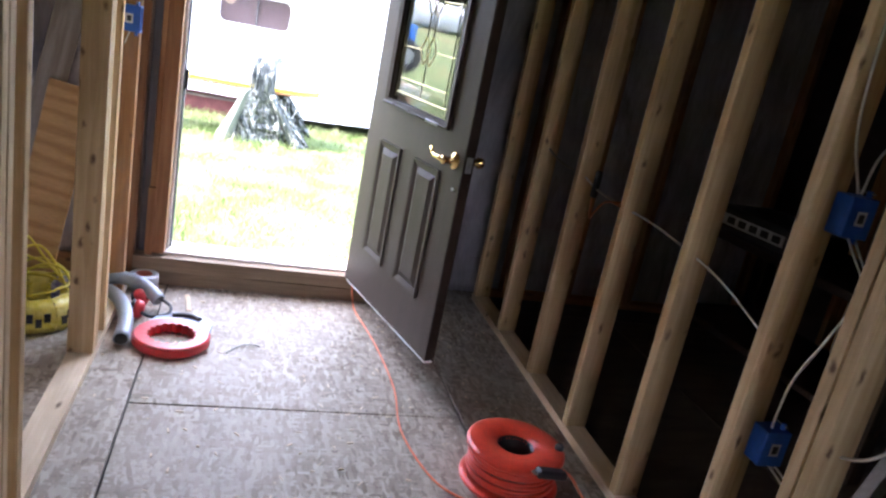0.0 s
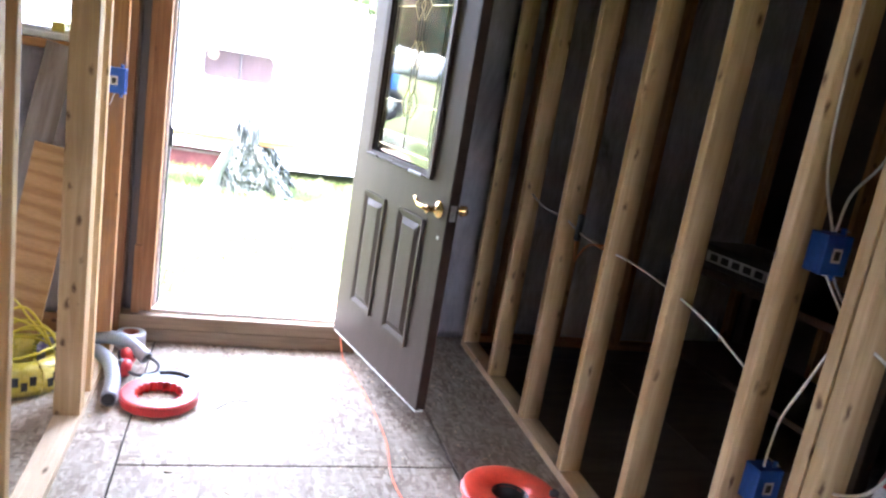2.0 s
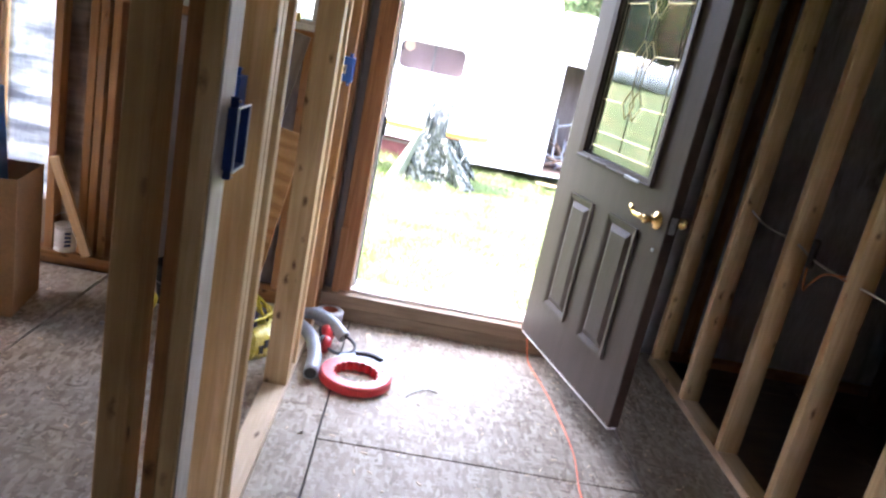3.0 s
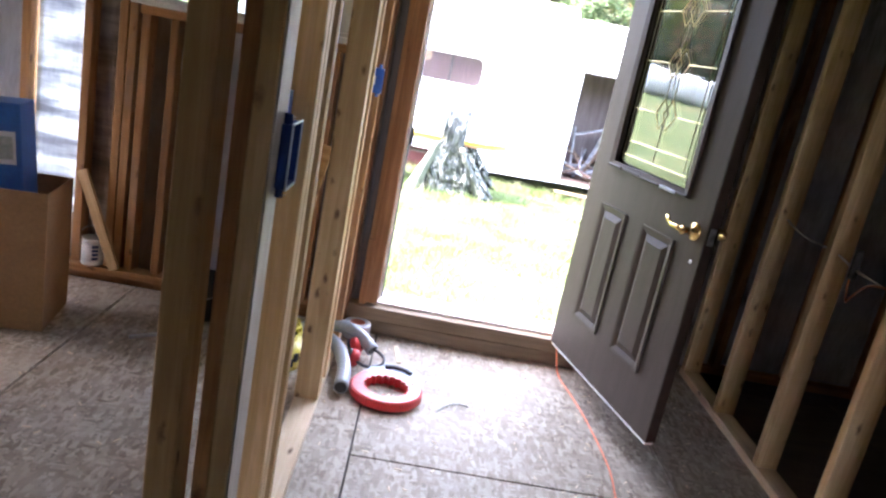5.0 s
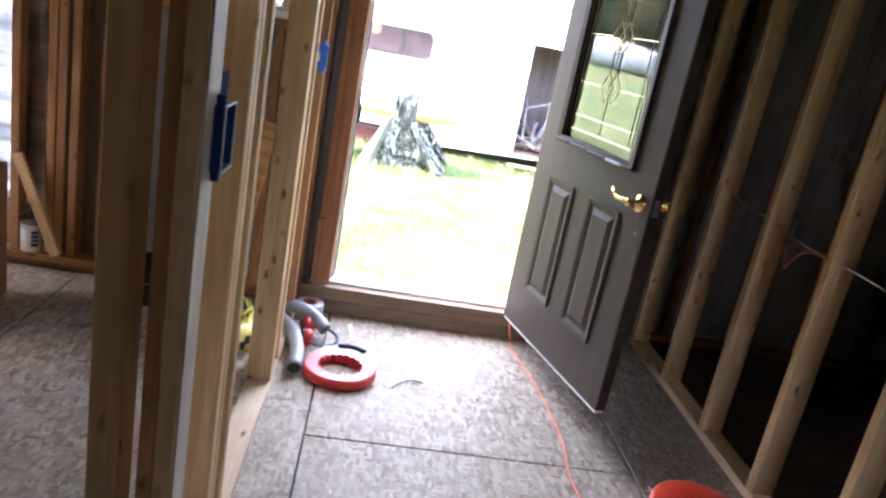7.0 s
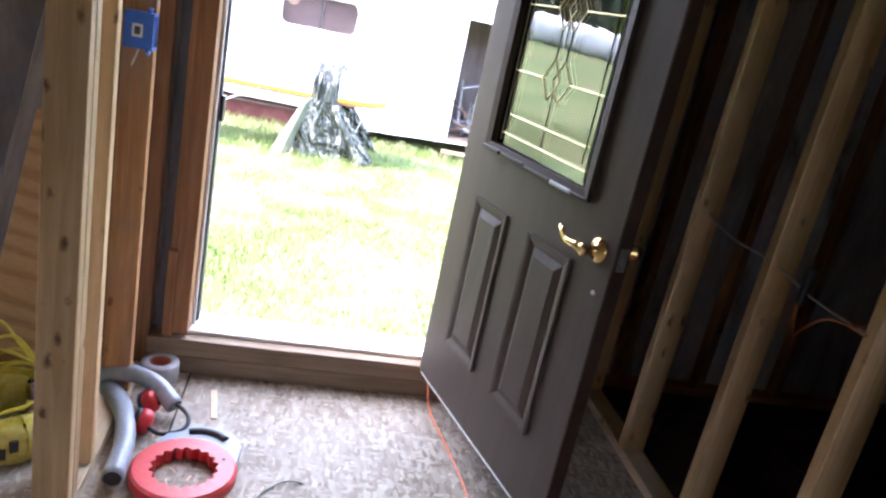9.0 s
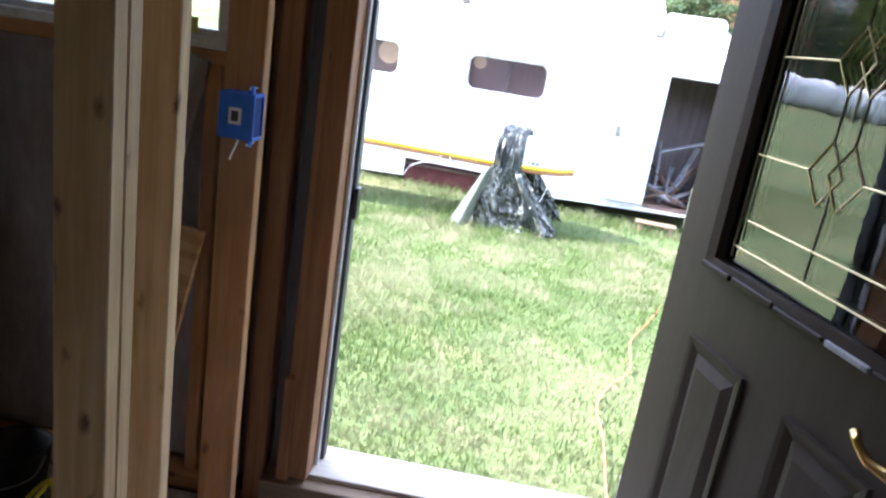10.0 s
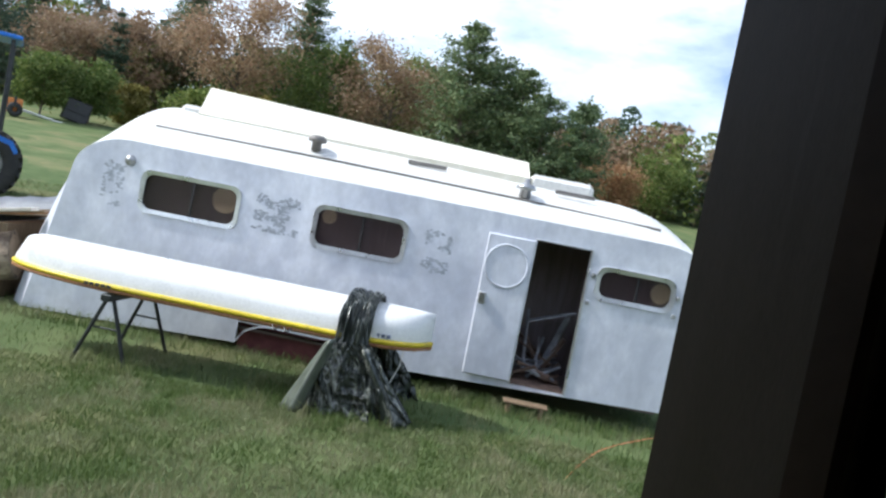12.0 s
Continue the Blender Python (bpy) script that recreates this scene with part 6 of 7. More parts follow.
def blades(name, n, xr, yr, h0, h1, keep=None, label=""):
    x, y = gr.uniform(*xr, n), gr.uniform(*yr, n)
    if keep is not None:
        k = keep(x, y)
        x, y = x[k], y[k]
    n = len(x)
    patch = np.array([noise.noise((a * 0.55, b * 0.55, 2.0)) for a, b in zip(x, y)])
    h = gr.uniform(h0, h1, n) * (1 + 0.6 * patch)
    a, lean_a, bend = gr.uniform(0, 6.283, n), gr.uniform(0, 6.283, n), gr.uniform(0.2, 1.1, n) * h
    w = gr.uniform(0.002, 0.0045, n) * (1 + h * 3)
    z = np.array([ground_z(p, q) for p, q in zip(x, y)])
    cx, cy = np.cos(a) * w, np.sin(a) * w
    lx, ly = np.cos(lean_a) * bend, np.sin(lean_a) * bend
    v = np.empty((n, 5, 3))
    v[:, 0] = np.stack([x - cx, y - cy, z - 0.02], 1)
    v[:, 1] = np.stack([x + cx, y + cy, z - 0.02], 1)
    v[:, 2] = np.stack([x + lx * 0.35 + cx * 0.7, y + ly * 0.35 + cy * 0.7, z + h * 0.6], 1)
    v[:, 3] = np.stack([x + lx * 0.35 - cx * 0.7, y + ly * 0.35 - cy * 0.7, z + h * 0.6], 1)
    v[:, 4] = np.stack([x + lx, y + ly, z + h], 1)
    i = np.arange(n) * 5
    faces = np.concatenate([np.stack([i, i + 1, i + 2, i + 3], 1).reshape(-1), np.stack([i + 3, i + 2, i + 4], 1).reshape(-1)])
    me = bpy.data.meshes.new(name)
    me.vertices.add(n * 5)
    me.vertices.foreach_set("co", v.reshape(-1))
    me.loops.add(len(faces))
    me.loops.foreach_set("vertex_index", faces)
    me.polygons.add(2 * n)
    me.polygons.foreach_set("loop_start", np.concatenate([np.arange(n) * 4, n * 4 + np.arange(n) * 3]))
    me.update()
    me.validate()
    me.materials.append(GRASS_BLADE)
    return tagged(new(name, me), label, "grass", kind="stuff")


blades("lawn_grass", 190000, (-4.5, 4.2), (4.0, 9.2), 0.018, 0.055, lambda x, y: (x > -0.8 - 0.42 * (y - 3.6)) & (x < 1.2 + 0.35 * (y - 3.6)), "short mown lawn grass with paler dry tufts")
blades("far_lawn_grass", 60000, (-9, 5), (9.2, 20), 0.04, 0.10, lambda x, y: ~((y > 10.7 - 0.12 * x) & (y < 12.3 - 0.12 * x) & (x > -3.2) & (x < 3.0)), "lawn grass round the trailer and beyond")
blades("tall_grass", 16000, (-3.6, 4.2), (8.2, 10.6), 0.05, 0.14, lambda x, y: (np.abs(y - (10.30 - 0.12 * x)) < 0.28) | (np.hypot(x + 0.0, y - 9.25) < 0.75) | (np.hypot(x + 1.8, y - 9.5) < 0.5), "taller unmown grass under the trailer and canoe")


# ---- trees ----
BARK = surf("tree_bark", (0.10, 0.075, 0.055), (0.19, 0.15, 0.12), 0.9, scale=4, stretch=(6, 6, 1), fine=40, bump=0.6, rand=0.2)
NEEDLE = island_leaf("pine_needles", (0.085, 0.13, 0.07), (0.145, 0.2, 0.105), (0.23, 0.28, 0.145), 0.6, 0.25)
SPRUCE = island_leaf("dark_spruce_needles", (0.055, 0.09, 0.062), (0.085, 0.13, 0.088), (0.14, 0.185, 0.12), 0.6, 0.2)
LEAF_GREEN = island_leaf("green_leaves", (0.08, 0.13, 0.03), (0.155, 0.205, 0.055), (0.27, 0.30, 0.10), 0.6, 0.35)
LEAF_RUST = island_leaf("rusty_leaves", (0.22, 0.145, 0.095), (0.34, 0.235, 0.16), (0.43, 0.34, 0.235), 0.6, 0.35)
LEAF_ORANGE = island_leaf("orange_leaves", (0.28, 0.14, 0.075), (0.42, 0.23, 0.12), (0.5, 0.35, 0.18), 0.6, 0.3)
LEAF_YELLOW = island_leaf("yellowing_leaves", (0.16, 0.13, 0.03), (0.26, 0.22, 0.06), (0.36, 0.32, 0.12), 0.6, 0.3)


def leaf_mesh(name, centres, sizes, rng, flat=0.0):
    """Small four-sided leaves or sprays, each turned its own way."""
    n = len(centres)
    c = np.asarray(centres)
    s = np.asarray(sizes)[:, None]
    a = rng.normal(size=(n, 3))
    a[:, 2] *= 1 - flat
    a /= np.linalg.norm(a, axis=1)[:, None] + 1e-9
    b = rng.normal(size=(n, 3))
    b[:, 2] *= 1 - flat
    b -= a * np.sum(a * b, 1)[:, None]
    b /= np.linalg.norm(b, axis=1)[:, None] + 1e-9
    b *= 0.45
    v = np.stack([c - a * s, c - b * s + a * s * 0.1, c + a * s, c + b * s + a * s * 0.2], 1)
    me = bpy.data.meshes.new(name)
    me.vertices.add(4 * n)
    me.vertices.foreach_set("co", v.reshape(-1))
    me.loops.add(4 * n)
    me.loops.foreach_set("vertex_index", np.arange(4 * n))
    me.polygons.add(n)
    me.polygons.foreach_set("loop_start", np.arange(n) * 4)
    me.update()
    return me


def conifer(x, y, h, spread, material, seed, label, bare=0.12, thin=1.0):
    rng = np.random.default_rng(seed)
    rd = random.Random(seed)
    z = ground_z(x, y) - 0.1
    tree = tagged(holder("conifer", pose(x, y, z, 0, 0, rd.uniform(0, 360))), label, "tree", "trees at the edge of the field")
    part("trunk", tube([(0, 0, 0), (0.02 * h * rd.uniform(-1, 1) * 0.3, 0, h * 0.5), (0, 0, h * 0.97)], 1, 8, radii=[0.018 * h, 0.012 * h, 0.002 * h]), BARK, tree)
    limbs, pts, size = None, [], []
    whorls = int(h * 2.1)
    for k in range(whorls):
        f = bare + (1 - bare) * (k + rd.uniform(-0.3, 0.3)) / whorls
        reach = spread * (1 - f) ** (0.42 if material is NEEDLE else 0.75) * (0.3 + 0.7 * min(1, (f - bare + 0.05) / 0.12)) * rd.uniform(0.75, 1.15)
        m = rd.randint(5, 7)
        for j in range(m):
            if rd.random() > thin:
                continue
            a = 6.283 * (j + rd.uniform(-0.3, 0.3)) / m + k
            ln = max(0.15, reach * rd.uniform(0.6, 1.15))
            up = rd.uniform(-0.15, 0.25) + 0.5 * f
            d = np.array([math.cos(a), math.sin(a), up])
            p0 = np.array([0, 0, f * h])
            limbs = tube([p0, p0 + d * ln * 0.5, p0 + d * ln + np.array([0, 0, 0.05 * ln])], 1, 4, bm=limbs, radii=[0.006 * h * (1 - f) + 0.01, 0.004 * h * (1 - f) + 0.006, 0.004])
            q = int((50 + 105 * ln) if material is NEEDLE else (30 + 60 * ln))
            t = rng.uniform(0.2, 1.05, q)
            side = rng.normal(0, 0.13 * ln + 0.05, (q, 3))
            side[:, 2] *= 0.45
            pts.append(p0 + d * ln * t[:, None] + side)
            size.append(rng.uniform(0.06, 0.15, q) * (0.7 + 0.02 * h))
    tip = 20
    pts.append(np.stack([rng.normal(0, 0.08, tip), rng.normal(0, 0.08, tip), h * rng.uniform(0.93, 1.03, tip)], 1))
    size.append(rng.uniform(0.08, 0.16, tip))
    tagged(part("branchwork", limbs, BARK, tree), kind="stuff")
    me = leaf_mesh("crown", np.concatenate(pts), np.concatenate(size), rng, 0.55)
    me.materials.append(material)
    crown = new("crown", me)
    crown.parent = tree
    return tree


def broadleaf(x, y, h, spread, material, seed, label, low=0.25, dense=1.0):
    rng = np.random.default_rng(seed)
    rd = random.Random(seed)
    z = ground_z(x, y) - 0.1
    tree = tagged(holder("broadleaf_tree", pose(x, y, z)), label, "tree", "trees at the edge of the field")
    part("trunk", tube([(0, 0, 0), (rd.uniform(-0.1, 0.1), rd.uniform(-0.1, 0.1), h * 0.4), (rd.uniform(-0.2, 0.2), 0, h * 0.85)], 1, 8, radii=[0.02 * h, 0.013 * h, 0.003 * h]), BARK, tree)
    limbs, pts, size = None, [], []
    for k in range(int(15 + h)):
        f = low + (0.92 - low) * rd.random()
        a = rd.uniform(0, 6.283)
        ln = spread * (0.45 + 0.75 * math.sin(math.pi * min(1, (f - low) / (1 - low) * 0.85 + 0.15))) * rd.uniform(0.6, 1.05)
        p0 = np.array([0, 0, f * h])
        d = np.array([math.cos(a), math.sin(a), rd.uniform(0.25, 0.9)])
        p1 = p0 + d * ln * 0.55
        p2 = p0 + d * ln + np.array([rd.uniform(-0.2, 0.2), rd.uniform(-0.2, 0.2), 0.1])
        limbs = tube([p0, p1, p2], 1, 4, bm=limbs, radii=[0.007 * h, 0.004 * h, 0.006])
        for cpt, rad, q in ((p1, 0.3 * ln + 0.15, 150), (p2, 0.34 * ln + 0.2, 230)):
            q = int(q * dense * 1.5)
            pts.append(cpt + rng.normal(0, 1, (q, 3)) * np.array([rad, rad, rad * 0.7]) * 0.62)
            size.append(rng.uniform(0.05, 0.13, q) * (0.8 + 0.035 * h))
    tagged(part("branchwork", limbs, BARK, tree), kind="stuff")
    me = leaf_mesh("crown", np.concatenate(pts), np.concatenate(size), rng)
    me.materials.append(material)
    crown = new("crown", me)
    crown.parent = tree
    return tree


EYE_END = Vector((0.36, 3.11, 1.5))


def spot(az, dist):
    return EYE_END.x + dist * math.sin(radians(az)), EYE_END.y + dist * math.cos(radians(az))


def height_to(az, dist, elev):
    x, y = spot(az, dist)
    return EYE_END.z + dist * math.tan(radians(elev)) - ground_z(x, y) + 0.1


seed = 100
for kind, az, dist, elev, wide, mat_, lab in (
        ("c", -30.5, 52, 11.0, 2.6, SPRUCE, "dark dense spruce at the field's edge"),
        ("c", -27.5, 54, 10.2, 2.8, SPRUCE, "dark dense spruce at the field's edge"),
        ("b", -25.0, 50, 8.0, 2.4, LEAF_RUST, "russet autumn tree at the field's edge"),
        ("c", -22.6, 49, 9.8, 1.9, SPRUCE, "slim dark spruce at the field's edge"),
        ("b", -20.6, 52, 8.6, 2.5, LEAF_RUST, "russet autumn tree at the field's edge"),
        ("c", -17.9, 54, 13.5, 3.0, NEEDLE, "tall tufted pine with open branches"),
        ("b", -14.2, 47, 12.2, 2.9, LEAF_RUST, "tall brownish autumn tree, thinly leaved"),
        ("b", -11.5, 50, 8.5, 2.5, LEAF_GREEN, "yellowish green tree at the field's edge"),
        ("c", -9.6, 50, 14.2, 2.7, NEEDLE, "tall tufted pine with open branches"),
        ("b", -7.2, 46, 10.0, 2.3, LEAF_GREEN, "yellowish green tree at the field's edge"),
        ("c", -5.3, 52, 9.5, 2.4, SPRUCE, "dark dense spruce at the field's edge"),
        ("b", -2.4, 44, 11.4, 2.5, LEAF_RUST, "tall brownish autumn tree, thinly leaved"),
        ("b", 0.2, 48, 10.0, 2.4, LEAF_GREEN, "yellowish green tree at the field's edge"),
        ("c", 3.1, 38, 14.8, 2.8, NEEDLE, "large bushy white pine behind the trailer"),
        ("c", 5.6, 40, 12.6, 2.7, NEEDLE, "large bushy white pine behind the trailer"),
        ("c", 7.6, 38, 12.4, 2.6, NEEDLE, "large bushy white pine behind the trailer"),
        ("c", 9.6, 37, 10.8, 2.4, NEEDLE, "bushy white pine behind the trailer"),
        ("c", 12.8, 37, 11.0, 2.0, NEEDLE, "bushy white pine standing a little apart"),
        ("b", 15.4, 48, 5.6, 1.6, LEAF_ORANGE, "small bright orange maple"),
        ("c", 17.8, 56, 6.8, 2.2, SPRUCE, "distant dark spruce beyond the trailer"),
        ("b", 19.2, 52, 6.2, 2.3, LEAF_GREEN, "yellowish green tree at the field's edge"),
        ("c", 20.6, 54, 7.4, 2.3, NEEDLE, "distant bushy pine beyond the trailer"),
        ("c", 22.6, 54, 7.2, 2.4, SPRUCE, "distant dark spruce beyond the trailer"),
        ("b", -26.6, 38, 5.4, 0.85, LEAF_GREEN, "low round green bush on the field"),
        ("b", -23.6, 39, 5.4, 0.8, LEAF_GREEN, "low round green bush on the field"),
        ("b", -21.2, 41, 4.6, 0.55, LEAF_YELLOW, "small yellow shrub on the field"),
        ("b", -16.4, 38, 5.0, 1.05, LEAF_GREEN, "broad low green bush on the field"),
        ("b", -12.9, 42, 5.6, 1.0, LEAF_YELLOW, "yellowing young tree at the field's edge")):
    x, y = spot(az, dist)
    h = height_to(az, dist, elev)
    seed += 1
    if kind == "c":
        conifer(x, y, h, wide, mat_, seed, lab, thin=0.95 if mat_ is NEEDLE else 1.0, bare=0.06)
    else:
        broadleaf(x, y, h, wide, mat_, seed, lab, low=0.1 if h < 4 else 0.2)
# the woods behind, too far and dense to tell trees apart
for mat_, sd in ((SPRUCE, 1), (LEAF_RUST, 2), (LEAF_GREEN, 3)):
    rng = np.random.default_rng(sd)
    pts, size = [], []
    for k in range(165):
        az, dist = rng.uniform(-50, 48) if k < 95 else rng.uniform(-125, -48), rng.uniform(52, 72)
        x, y = spot(az, dist)
        h = rng.uniform(4.0, 8.0) if sd > 1 else rng.uniform(4.5, 8.0)
        if k >= 95:
            h *= 1.4
        q = 700
        f = rng.uniform(0, 1, q)
        rad = (1.9 if sd == 1 else 2.1) * (1 - f) ** (0.5 if sd == 1 else 0.35) + 0.2
        th = rng.uniform(0, 6.283, q)
        rr_ = rad * np.sqrt(rng.uniform(0, 1, q))
        pts.append(np.stack([x + rr_ * np.cos(th), y + rr_ * np.sin(th), ground_z(x, y) + f * h], 1))
        size.append(rng.uniform(0.12, 0.3, q))
    me = leaf_mesh("far_woods", np.concatenate(pts), np.concatenate(size), rng, 0.2)
    me.materials.append(mat_)
    tagged(new("far_woods", me), "mixed autumn woods in the distance", "woods", kind="stuff")

# ---- tractor on the field ----
TR_BLUE = surf("tractor_blue", (0.02, 0.13, 0.5), (0.03, 0.19, 0.62), 0.35, rand=0, dirt_or_sheen=(0.1, 0.16, 0.3))
TYRE = surf("tractor_tyre", (0.02, 0.02, 0.02), (0.04, 0.037, 0.034), 0.8, rand=0)
RIM = surf("pale_rim", (0.6, 0.6, 0.57), (0.7, 0.7, 0.67), 0.4, rand=0)
tx_, ty_ = -7.83, 17.35
tractor = tagged(holder("tractor", pose(tx_, ty_, ground_z(tx_, ty_), 0, 0, 207)), "blue compact tractor with a roll-over frame and canopy", "tractor")
part("hood", box(0.5, 1.75, -0.28, 0.28, 0.72, 1.18, 0.07, segs=3), TR_BLUE, tractor)
part("chassis", box(-0.5, 1.7, -0.22, 0.22, 0.42, 0.74, 0.03), BLACK_PLASTIC, tractor)
part("seat", box(-0.25, 0.15, -0.22, 0.22, 0.92, 1.0, 0.03, segs=2), BLACK_PLASTIC, tractor)
part("seat_back", box(-0.3, -0.22, -0.22, 0.22, 1.0, 1.35, 0.03, segs=2), BLACK_PLASTIC, tractor)
part("steering_wheel", lathe([(0.17, -0.012), (0.19, -0.012), (0.19, 0.012), (0.17, 0.012)], 20, closed=True), BLACK_PLASTIC, tractor, m=pose(0.42, 0, 1.25, 0, -30, 0))
for sy in (-1, 1):
    part("fender", prism([(-0.72, 0.92), (-0.6, 1.12), (-0.3, 1.2), (0.1, 1.2), (0.34, 1.05), (0.3, 0.98), (0.08, 1.1), (-0.3, 1.1), (-0.55, 1.04), (-0.66, 0.88)], sy * 0.42 if sy > 0 else -0.78, 0.78 if sy > 0 else -0.42), TR_BLUE, tractor)
    part("roll_post", tube([(-0.35, sy * 0.5, 0.8), (-0.36, sy * 0.5, 2.1), (-0.35, sy * 0.48, 2.96)], 0.035, 6), BLACK_PLASTIC, tractor)
    part("front_post", tube([(0.45, sy * 0.48, 0.9), (0.4, sy * 0.48, 2.1), (0.3, sy * 0.48, 2.96)], 0.025, 6), BLACK_PLASTIC, tractor)
    for x, r, w, nm in ((-0.15, 0.64, 0.17, "rear_wheel"), (1.45, 0.4, 0.12, "front_wheel")):
        wh = part(nm, lathe([(r * 0.55, -w), (r * 0.93, -w), (r, -w * 0.6), (r, w * 0.6), (r * 0.93, w), (r * 0.55, w)], 40, closed=True), TYRE, tractor, "", pose(x, sy * 0.6, r, 90, 0, 0), smooth=True)
        part("rim", lathe([(r * 0.55, -w * 0.7), (r * 0.57, w * 0.7), (r * 0.4, w * 0.4), (r * 0.12, w * 0.55), (0.0, w * 0.55)], 30), RIM, wh, "pale steel rim", smooth=True)
        part("rim", lathe([(r * 0.55, w * 0.7), (r * 0.57, -w * 0.7), (r * 0.4, -w * 0.4), (r * 0.12, -w * 0.55), (0.0, -w * 0.55)], 30), RIM, wh, "pale steel rim", smooth=True)
        for k in range(22):
            for sg in (-1, 1):
                part("lug", box(-0.03, 0.03, -0.012, 0.035, -w * 0.5, w * 0.5), TYRE, wh, m=pose(0, 0, 0, 0, 0, k * 360 / 22 + (8 if sg > 0 else 0)) @ pose(r, 0, sg * w * 0.5, sg * 35, 0, 0))
part("canopy", box(-0.5, 0.7, -0.62, 0.62, 2.97, 3.05, 0.03, segs=2), TR_BLUE, tractor, "blue canopy")
part("mirror", box(-0.56, -0.52, 0.55, 0.7, 1.75, 1.95, 0.01), BLACK_PLASTIC, tractor)
ORANGE = surf("orange_implement", (0.5, 0.16, 0.03), (0.6, 0.22, 0.05), 0.5, rand=0)
ox, oy = -16.6, 34.9
rake = tagged(holder("hay_rake", pose(ox, oy, ground_z(ox, oy), 0, 0, 40)), "small orange farm implement with a pale drawbar", "farm implement")
part("body", box(-0.35, 0.25, -0.3, 0.3, 0.15, 0.75, 0.06, segs=2), ORANGE, rake)
part("drawbar", tube([(0.2, 0.0, 0.35), (1.2, 0.1, 0.22), (2.3, 0.1, 0.06)], 0.05, 6), RIM, rake, "pale steel drawbar")
part("wheel", lathe([(0.1, -0.08), (0.28, -0.08), (0.3, 0.0), (0.28, 0.08), (0.1, 0.08)], 20, closed=True), TYRE, rake, m=pose(-0.05, -0.4, 0.28, 90, 0, 0), smooth=True)
bx, by = -15.53, 37.9
bin_ = tagged(holder("black_crate", pose(bx, by, ground_z(bx, by), 0, 0, 30)), "black plastic crate lying on the field", "crate")
part("body", box(-0.55, 0.55, -0.35, 0.35, 0, 1.0, 0.04), BLACK_PLASTIC, bin_, m=pose(0, 0, 0.02, 0, 12, 0))
part("slat", box(-0.57, 0.57, -0.37, 0.37, 0.4, 0.5, 0.01), RUBBER, bin_, m=pose(0, 0, 0.02, 0, 12, 0))

# ---- row of wrapped bales far over the field ----
WRAP = surf("white_bale_film", (0.74, 0.75, 0.77), (0.82, 0.83, 0.85), 0.35, scale=5, stretch=(1, 1, 5), fine=30, bump=0.3, rand=0.04, dirt_or_sheen=(0.5, 0.52, 0.52), dirt_or_sheen_at=(0.6, 0.75))
for k in range(15):
    wx, wy = -16.5 - 1.0 * k, 29.6 - 0.72 * k
    bale = tagged(part("wrapped_bale", lathe([(0.0, -0.59), (0.5, -0.59), (0.56, -0.57), (0.6, -0.5), (0.62, -0.2), (0.61, 0.1), (0.62, 0.35), (0.59, 0.52), (0.54, 0.58), (0.0, 0.6)], 28), WRAP, m=pose(wx, wy, ground_z(wx, wy) + 0.58, 0, 90, 35.8), smooth=True), "white film-wrapped round bale in a long row on the field", "bale", "wrapped bales on the field")

# ---- timber pile at the end of the trailer ----
GZ = ground_z(-4.2, 11.6)
big = tagged(holder("bark_log", pose(-4.5, 10.95, GZ + 0.27, 0, 76, 12)), "thick rough-barked log lying by the trailer", "log")
lb = bmesh.new()
NL = 22
lr = []
for j in range(19):
    lr.append([lb.verts.new(((0.26 + 0.035 * noise.noise((math.cos(6.283 * i / NL) * 5, math.sin(6.283 * i / NL) * 5, j * 0.9))) * math.cos(6.283 * i / NL), (0.26 + 0.035 * noise.noise((math.cos(6.283 * i / NL) * 5, math.sin(6.283 * i / NL) * 5, j * 0.9))) * math.sin(6.283 * i / NL), -0.9 + 0.1 * j)) for i in range(NL)])
for a, b in zip(lr, lr[1:]):
    for i in range(NL):
        lb.faces.new((a[i], a[(i + 1) % NL], b[(i + 1) % NL], b[i]))
lb.faces.new(lr[0][::-1])
lb.faces.new(lr[-1])
part("bark", lb, surf("pale_rough_bark", (0.14, 0.10, 0.07), (0.42, 0.33, 0.24), 0.9, scale=9, stretch=(1, 1, 0.6), fine=40, bump=1.0, rand=0, spread=(0.4, 0.6)), big)
part("cut_face", tube([(0, 0, 0.9), (0, 0, 0.903)], 0.22, 20), surf("cut_log_face", (0.36, 0.26, 0.17), (0.5, 0.38, 0.26), 0.8, scale=10, rand=0), big, "pale cut face")
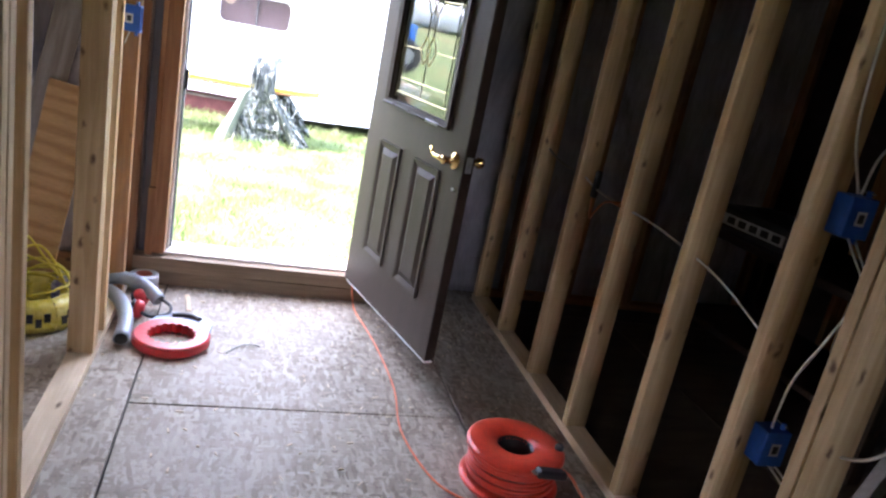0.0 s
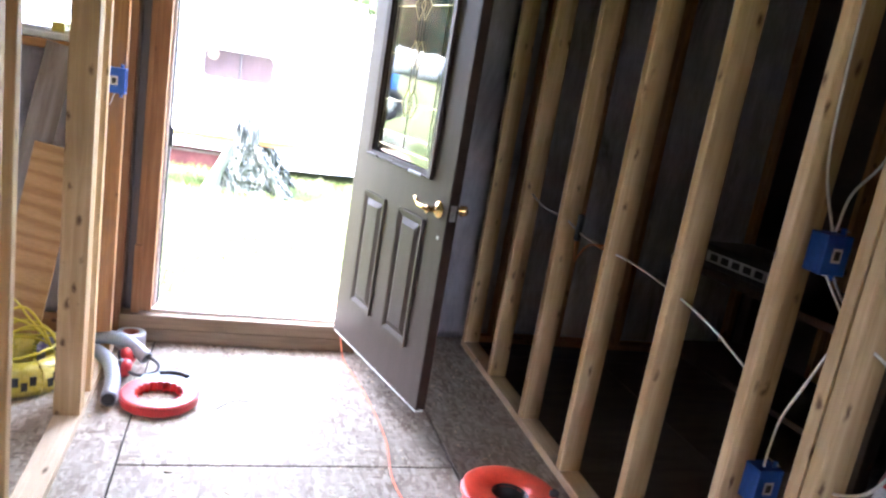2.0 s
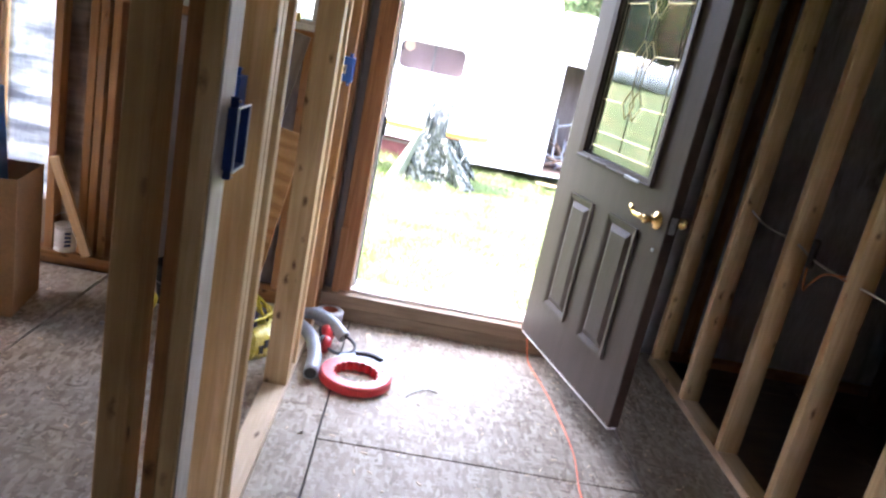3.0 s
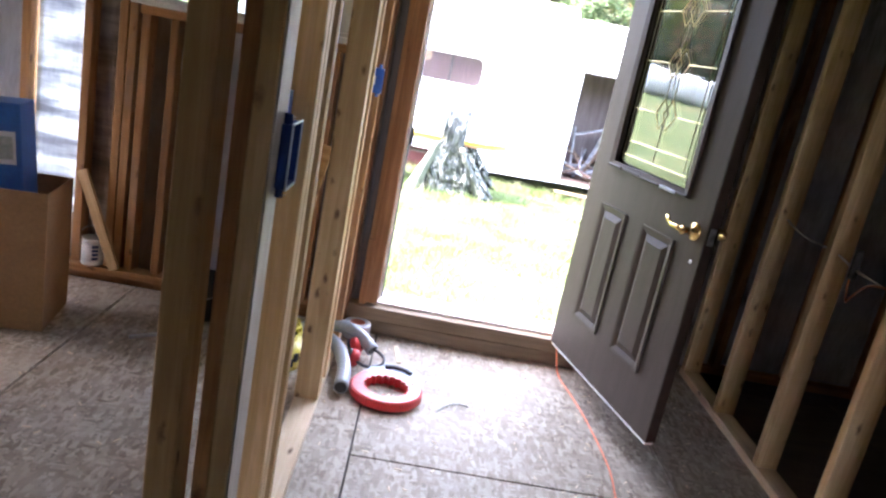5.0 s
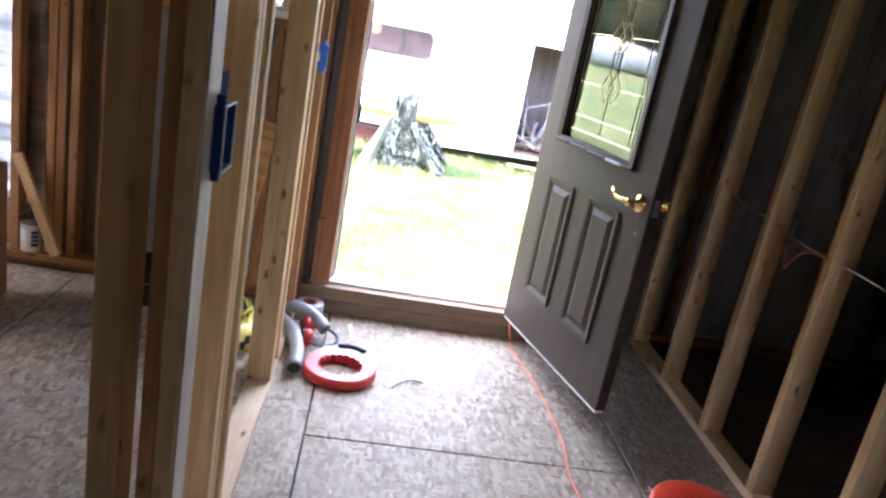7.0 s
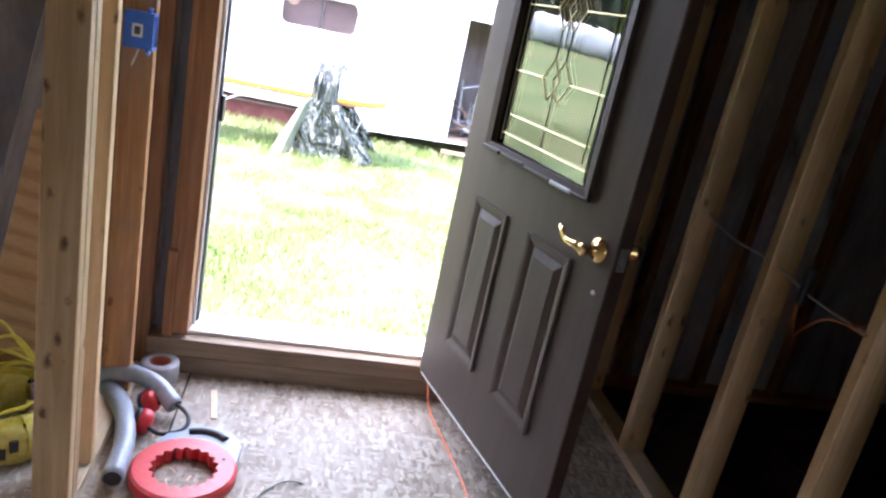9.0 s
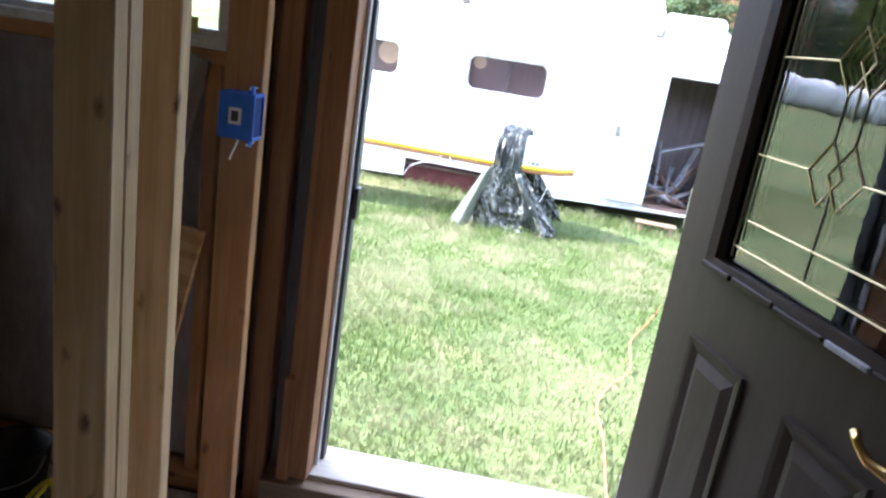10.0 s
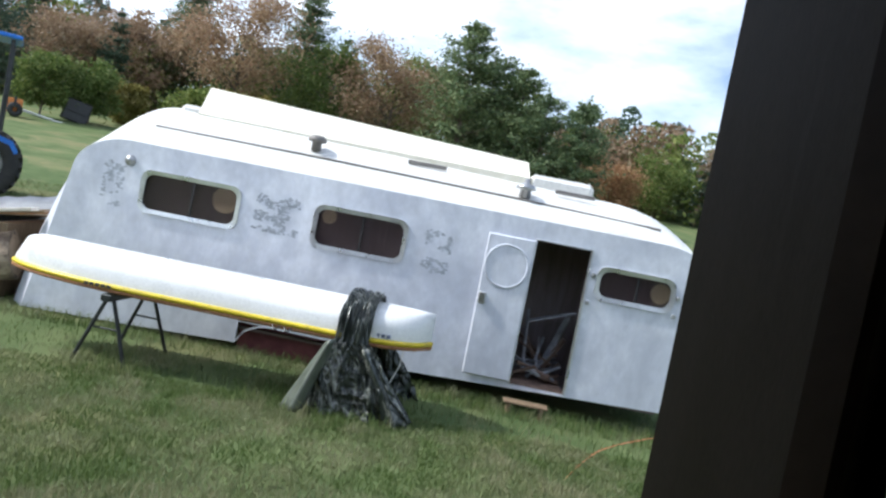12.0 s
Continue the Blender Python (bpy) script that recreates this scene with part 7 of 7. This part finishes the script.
for k in range(9):
    bm = box(0, 2.4, -0.075, 0.075, 0, 0.035, 0.004)
    tagged(part("plank", bm, (WHITE_WOOD, SILL_WOOD, PINE_OLD)[k % 3], m=pose(-5.75 + 0.03 * k, 11.15 + 0.11 * k, GZ + 0.52 + 0.02 * k, 0, -12 + 0.8 * k, -6 + 2 * k)), "weathered plank on the timber pile by the trailer", "plank", "planks on the timber pile")
for k in range(3):
    tagged(part("bearer", box(-0.06, 0.06, -0.6, 0.6, 0, 0.5 + 0.17 * k, 0.005), SILL_WOOD, m=pose(-5.3 + 0.75 * k, 11.65, GZ - 0.02)), "stacked bearer under the planks", "timber", "bearers of the timber pile")
mesh_roll = tagged(holder("wire_mesh_roll", pose(-5.9, 12.6, GZ + 0.3, 0, 82, 5)), "roll of galvanised wire mesh on the grass", "wire roll")
WIRE = surf("galvanised_wire", (0.42, 0.44, 0.47), (0.52, 0.54, 0.57), 0.4, 0.6, rand=0.1)
for k in range(26):
    part("wire", tube([(0.28 * math.cos(6.283 * i / 20), 0.28 * math.sin(6.283 * i / 20), -0.75 + 0.06 * k) for i in range(21)], 0.005, 4), WIRE, mesh_roll)
for i in range(24):
    a = 6.283 * i / 24
    part("wire", tube([(0.28 * math.cos(a), 0.28 * math.sin(a), -0.76), (0.28 * math.cos(a), 0.28 * math.sin(a), 0.76)], 0.005, 4), WIRE, mesh_roll)
tb2 = bmesh.new()
gr2 = [[tb2.verts.new((-5.2 + 1.9 * i / 16, 12.05 + 1.1 * j / 10, GZ + 0.62 + 0.42 * i / 16 + 0.2 * math.sin(math.pi * j / 10) + 0.06 * noise.noise((i * 0.5, j * 0.6, 4)) - 0.5 * (abs(j - 5) / 5) ** 3)) for i in range(17)] for j in range(11)]
for a, b in zip(gr2, gr2[1:]):
    for i in range(16):
        tb2.faces.new((a[i], a[i + 1], b[i + 1], b[i]))
bmesh.ops.solidify(tb2, geom=list(tb2.faces), thickness=0.01)
tagged(part("grey_tarpaulin", tb2, surf("grey_blue_tarp", (0.26, 0.28, 0.31), (0.38, 0.40, 0.44), 0.45, scale=5, bump=0.6, rand=0), smooth=True), "grey tarpaulin spread over the timber pile", "tarpaulin")
tagged(part("stack_core", box(-5.1, -3.4, 12.2, 13.0, GZ - 0.05, GZ + 0.6, 0.02), SILL_WOOD), "stack of old boards under the grey tarpaulin", "timber stack")
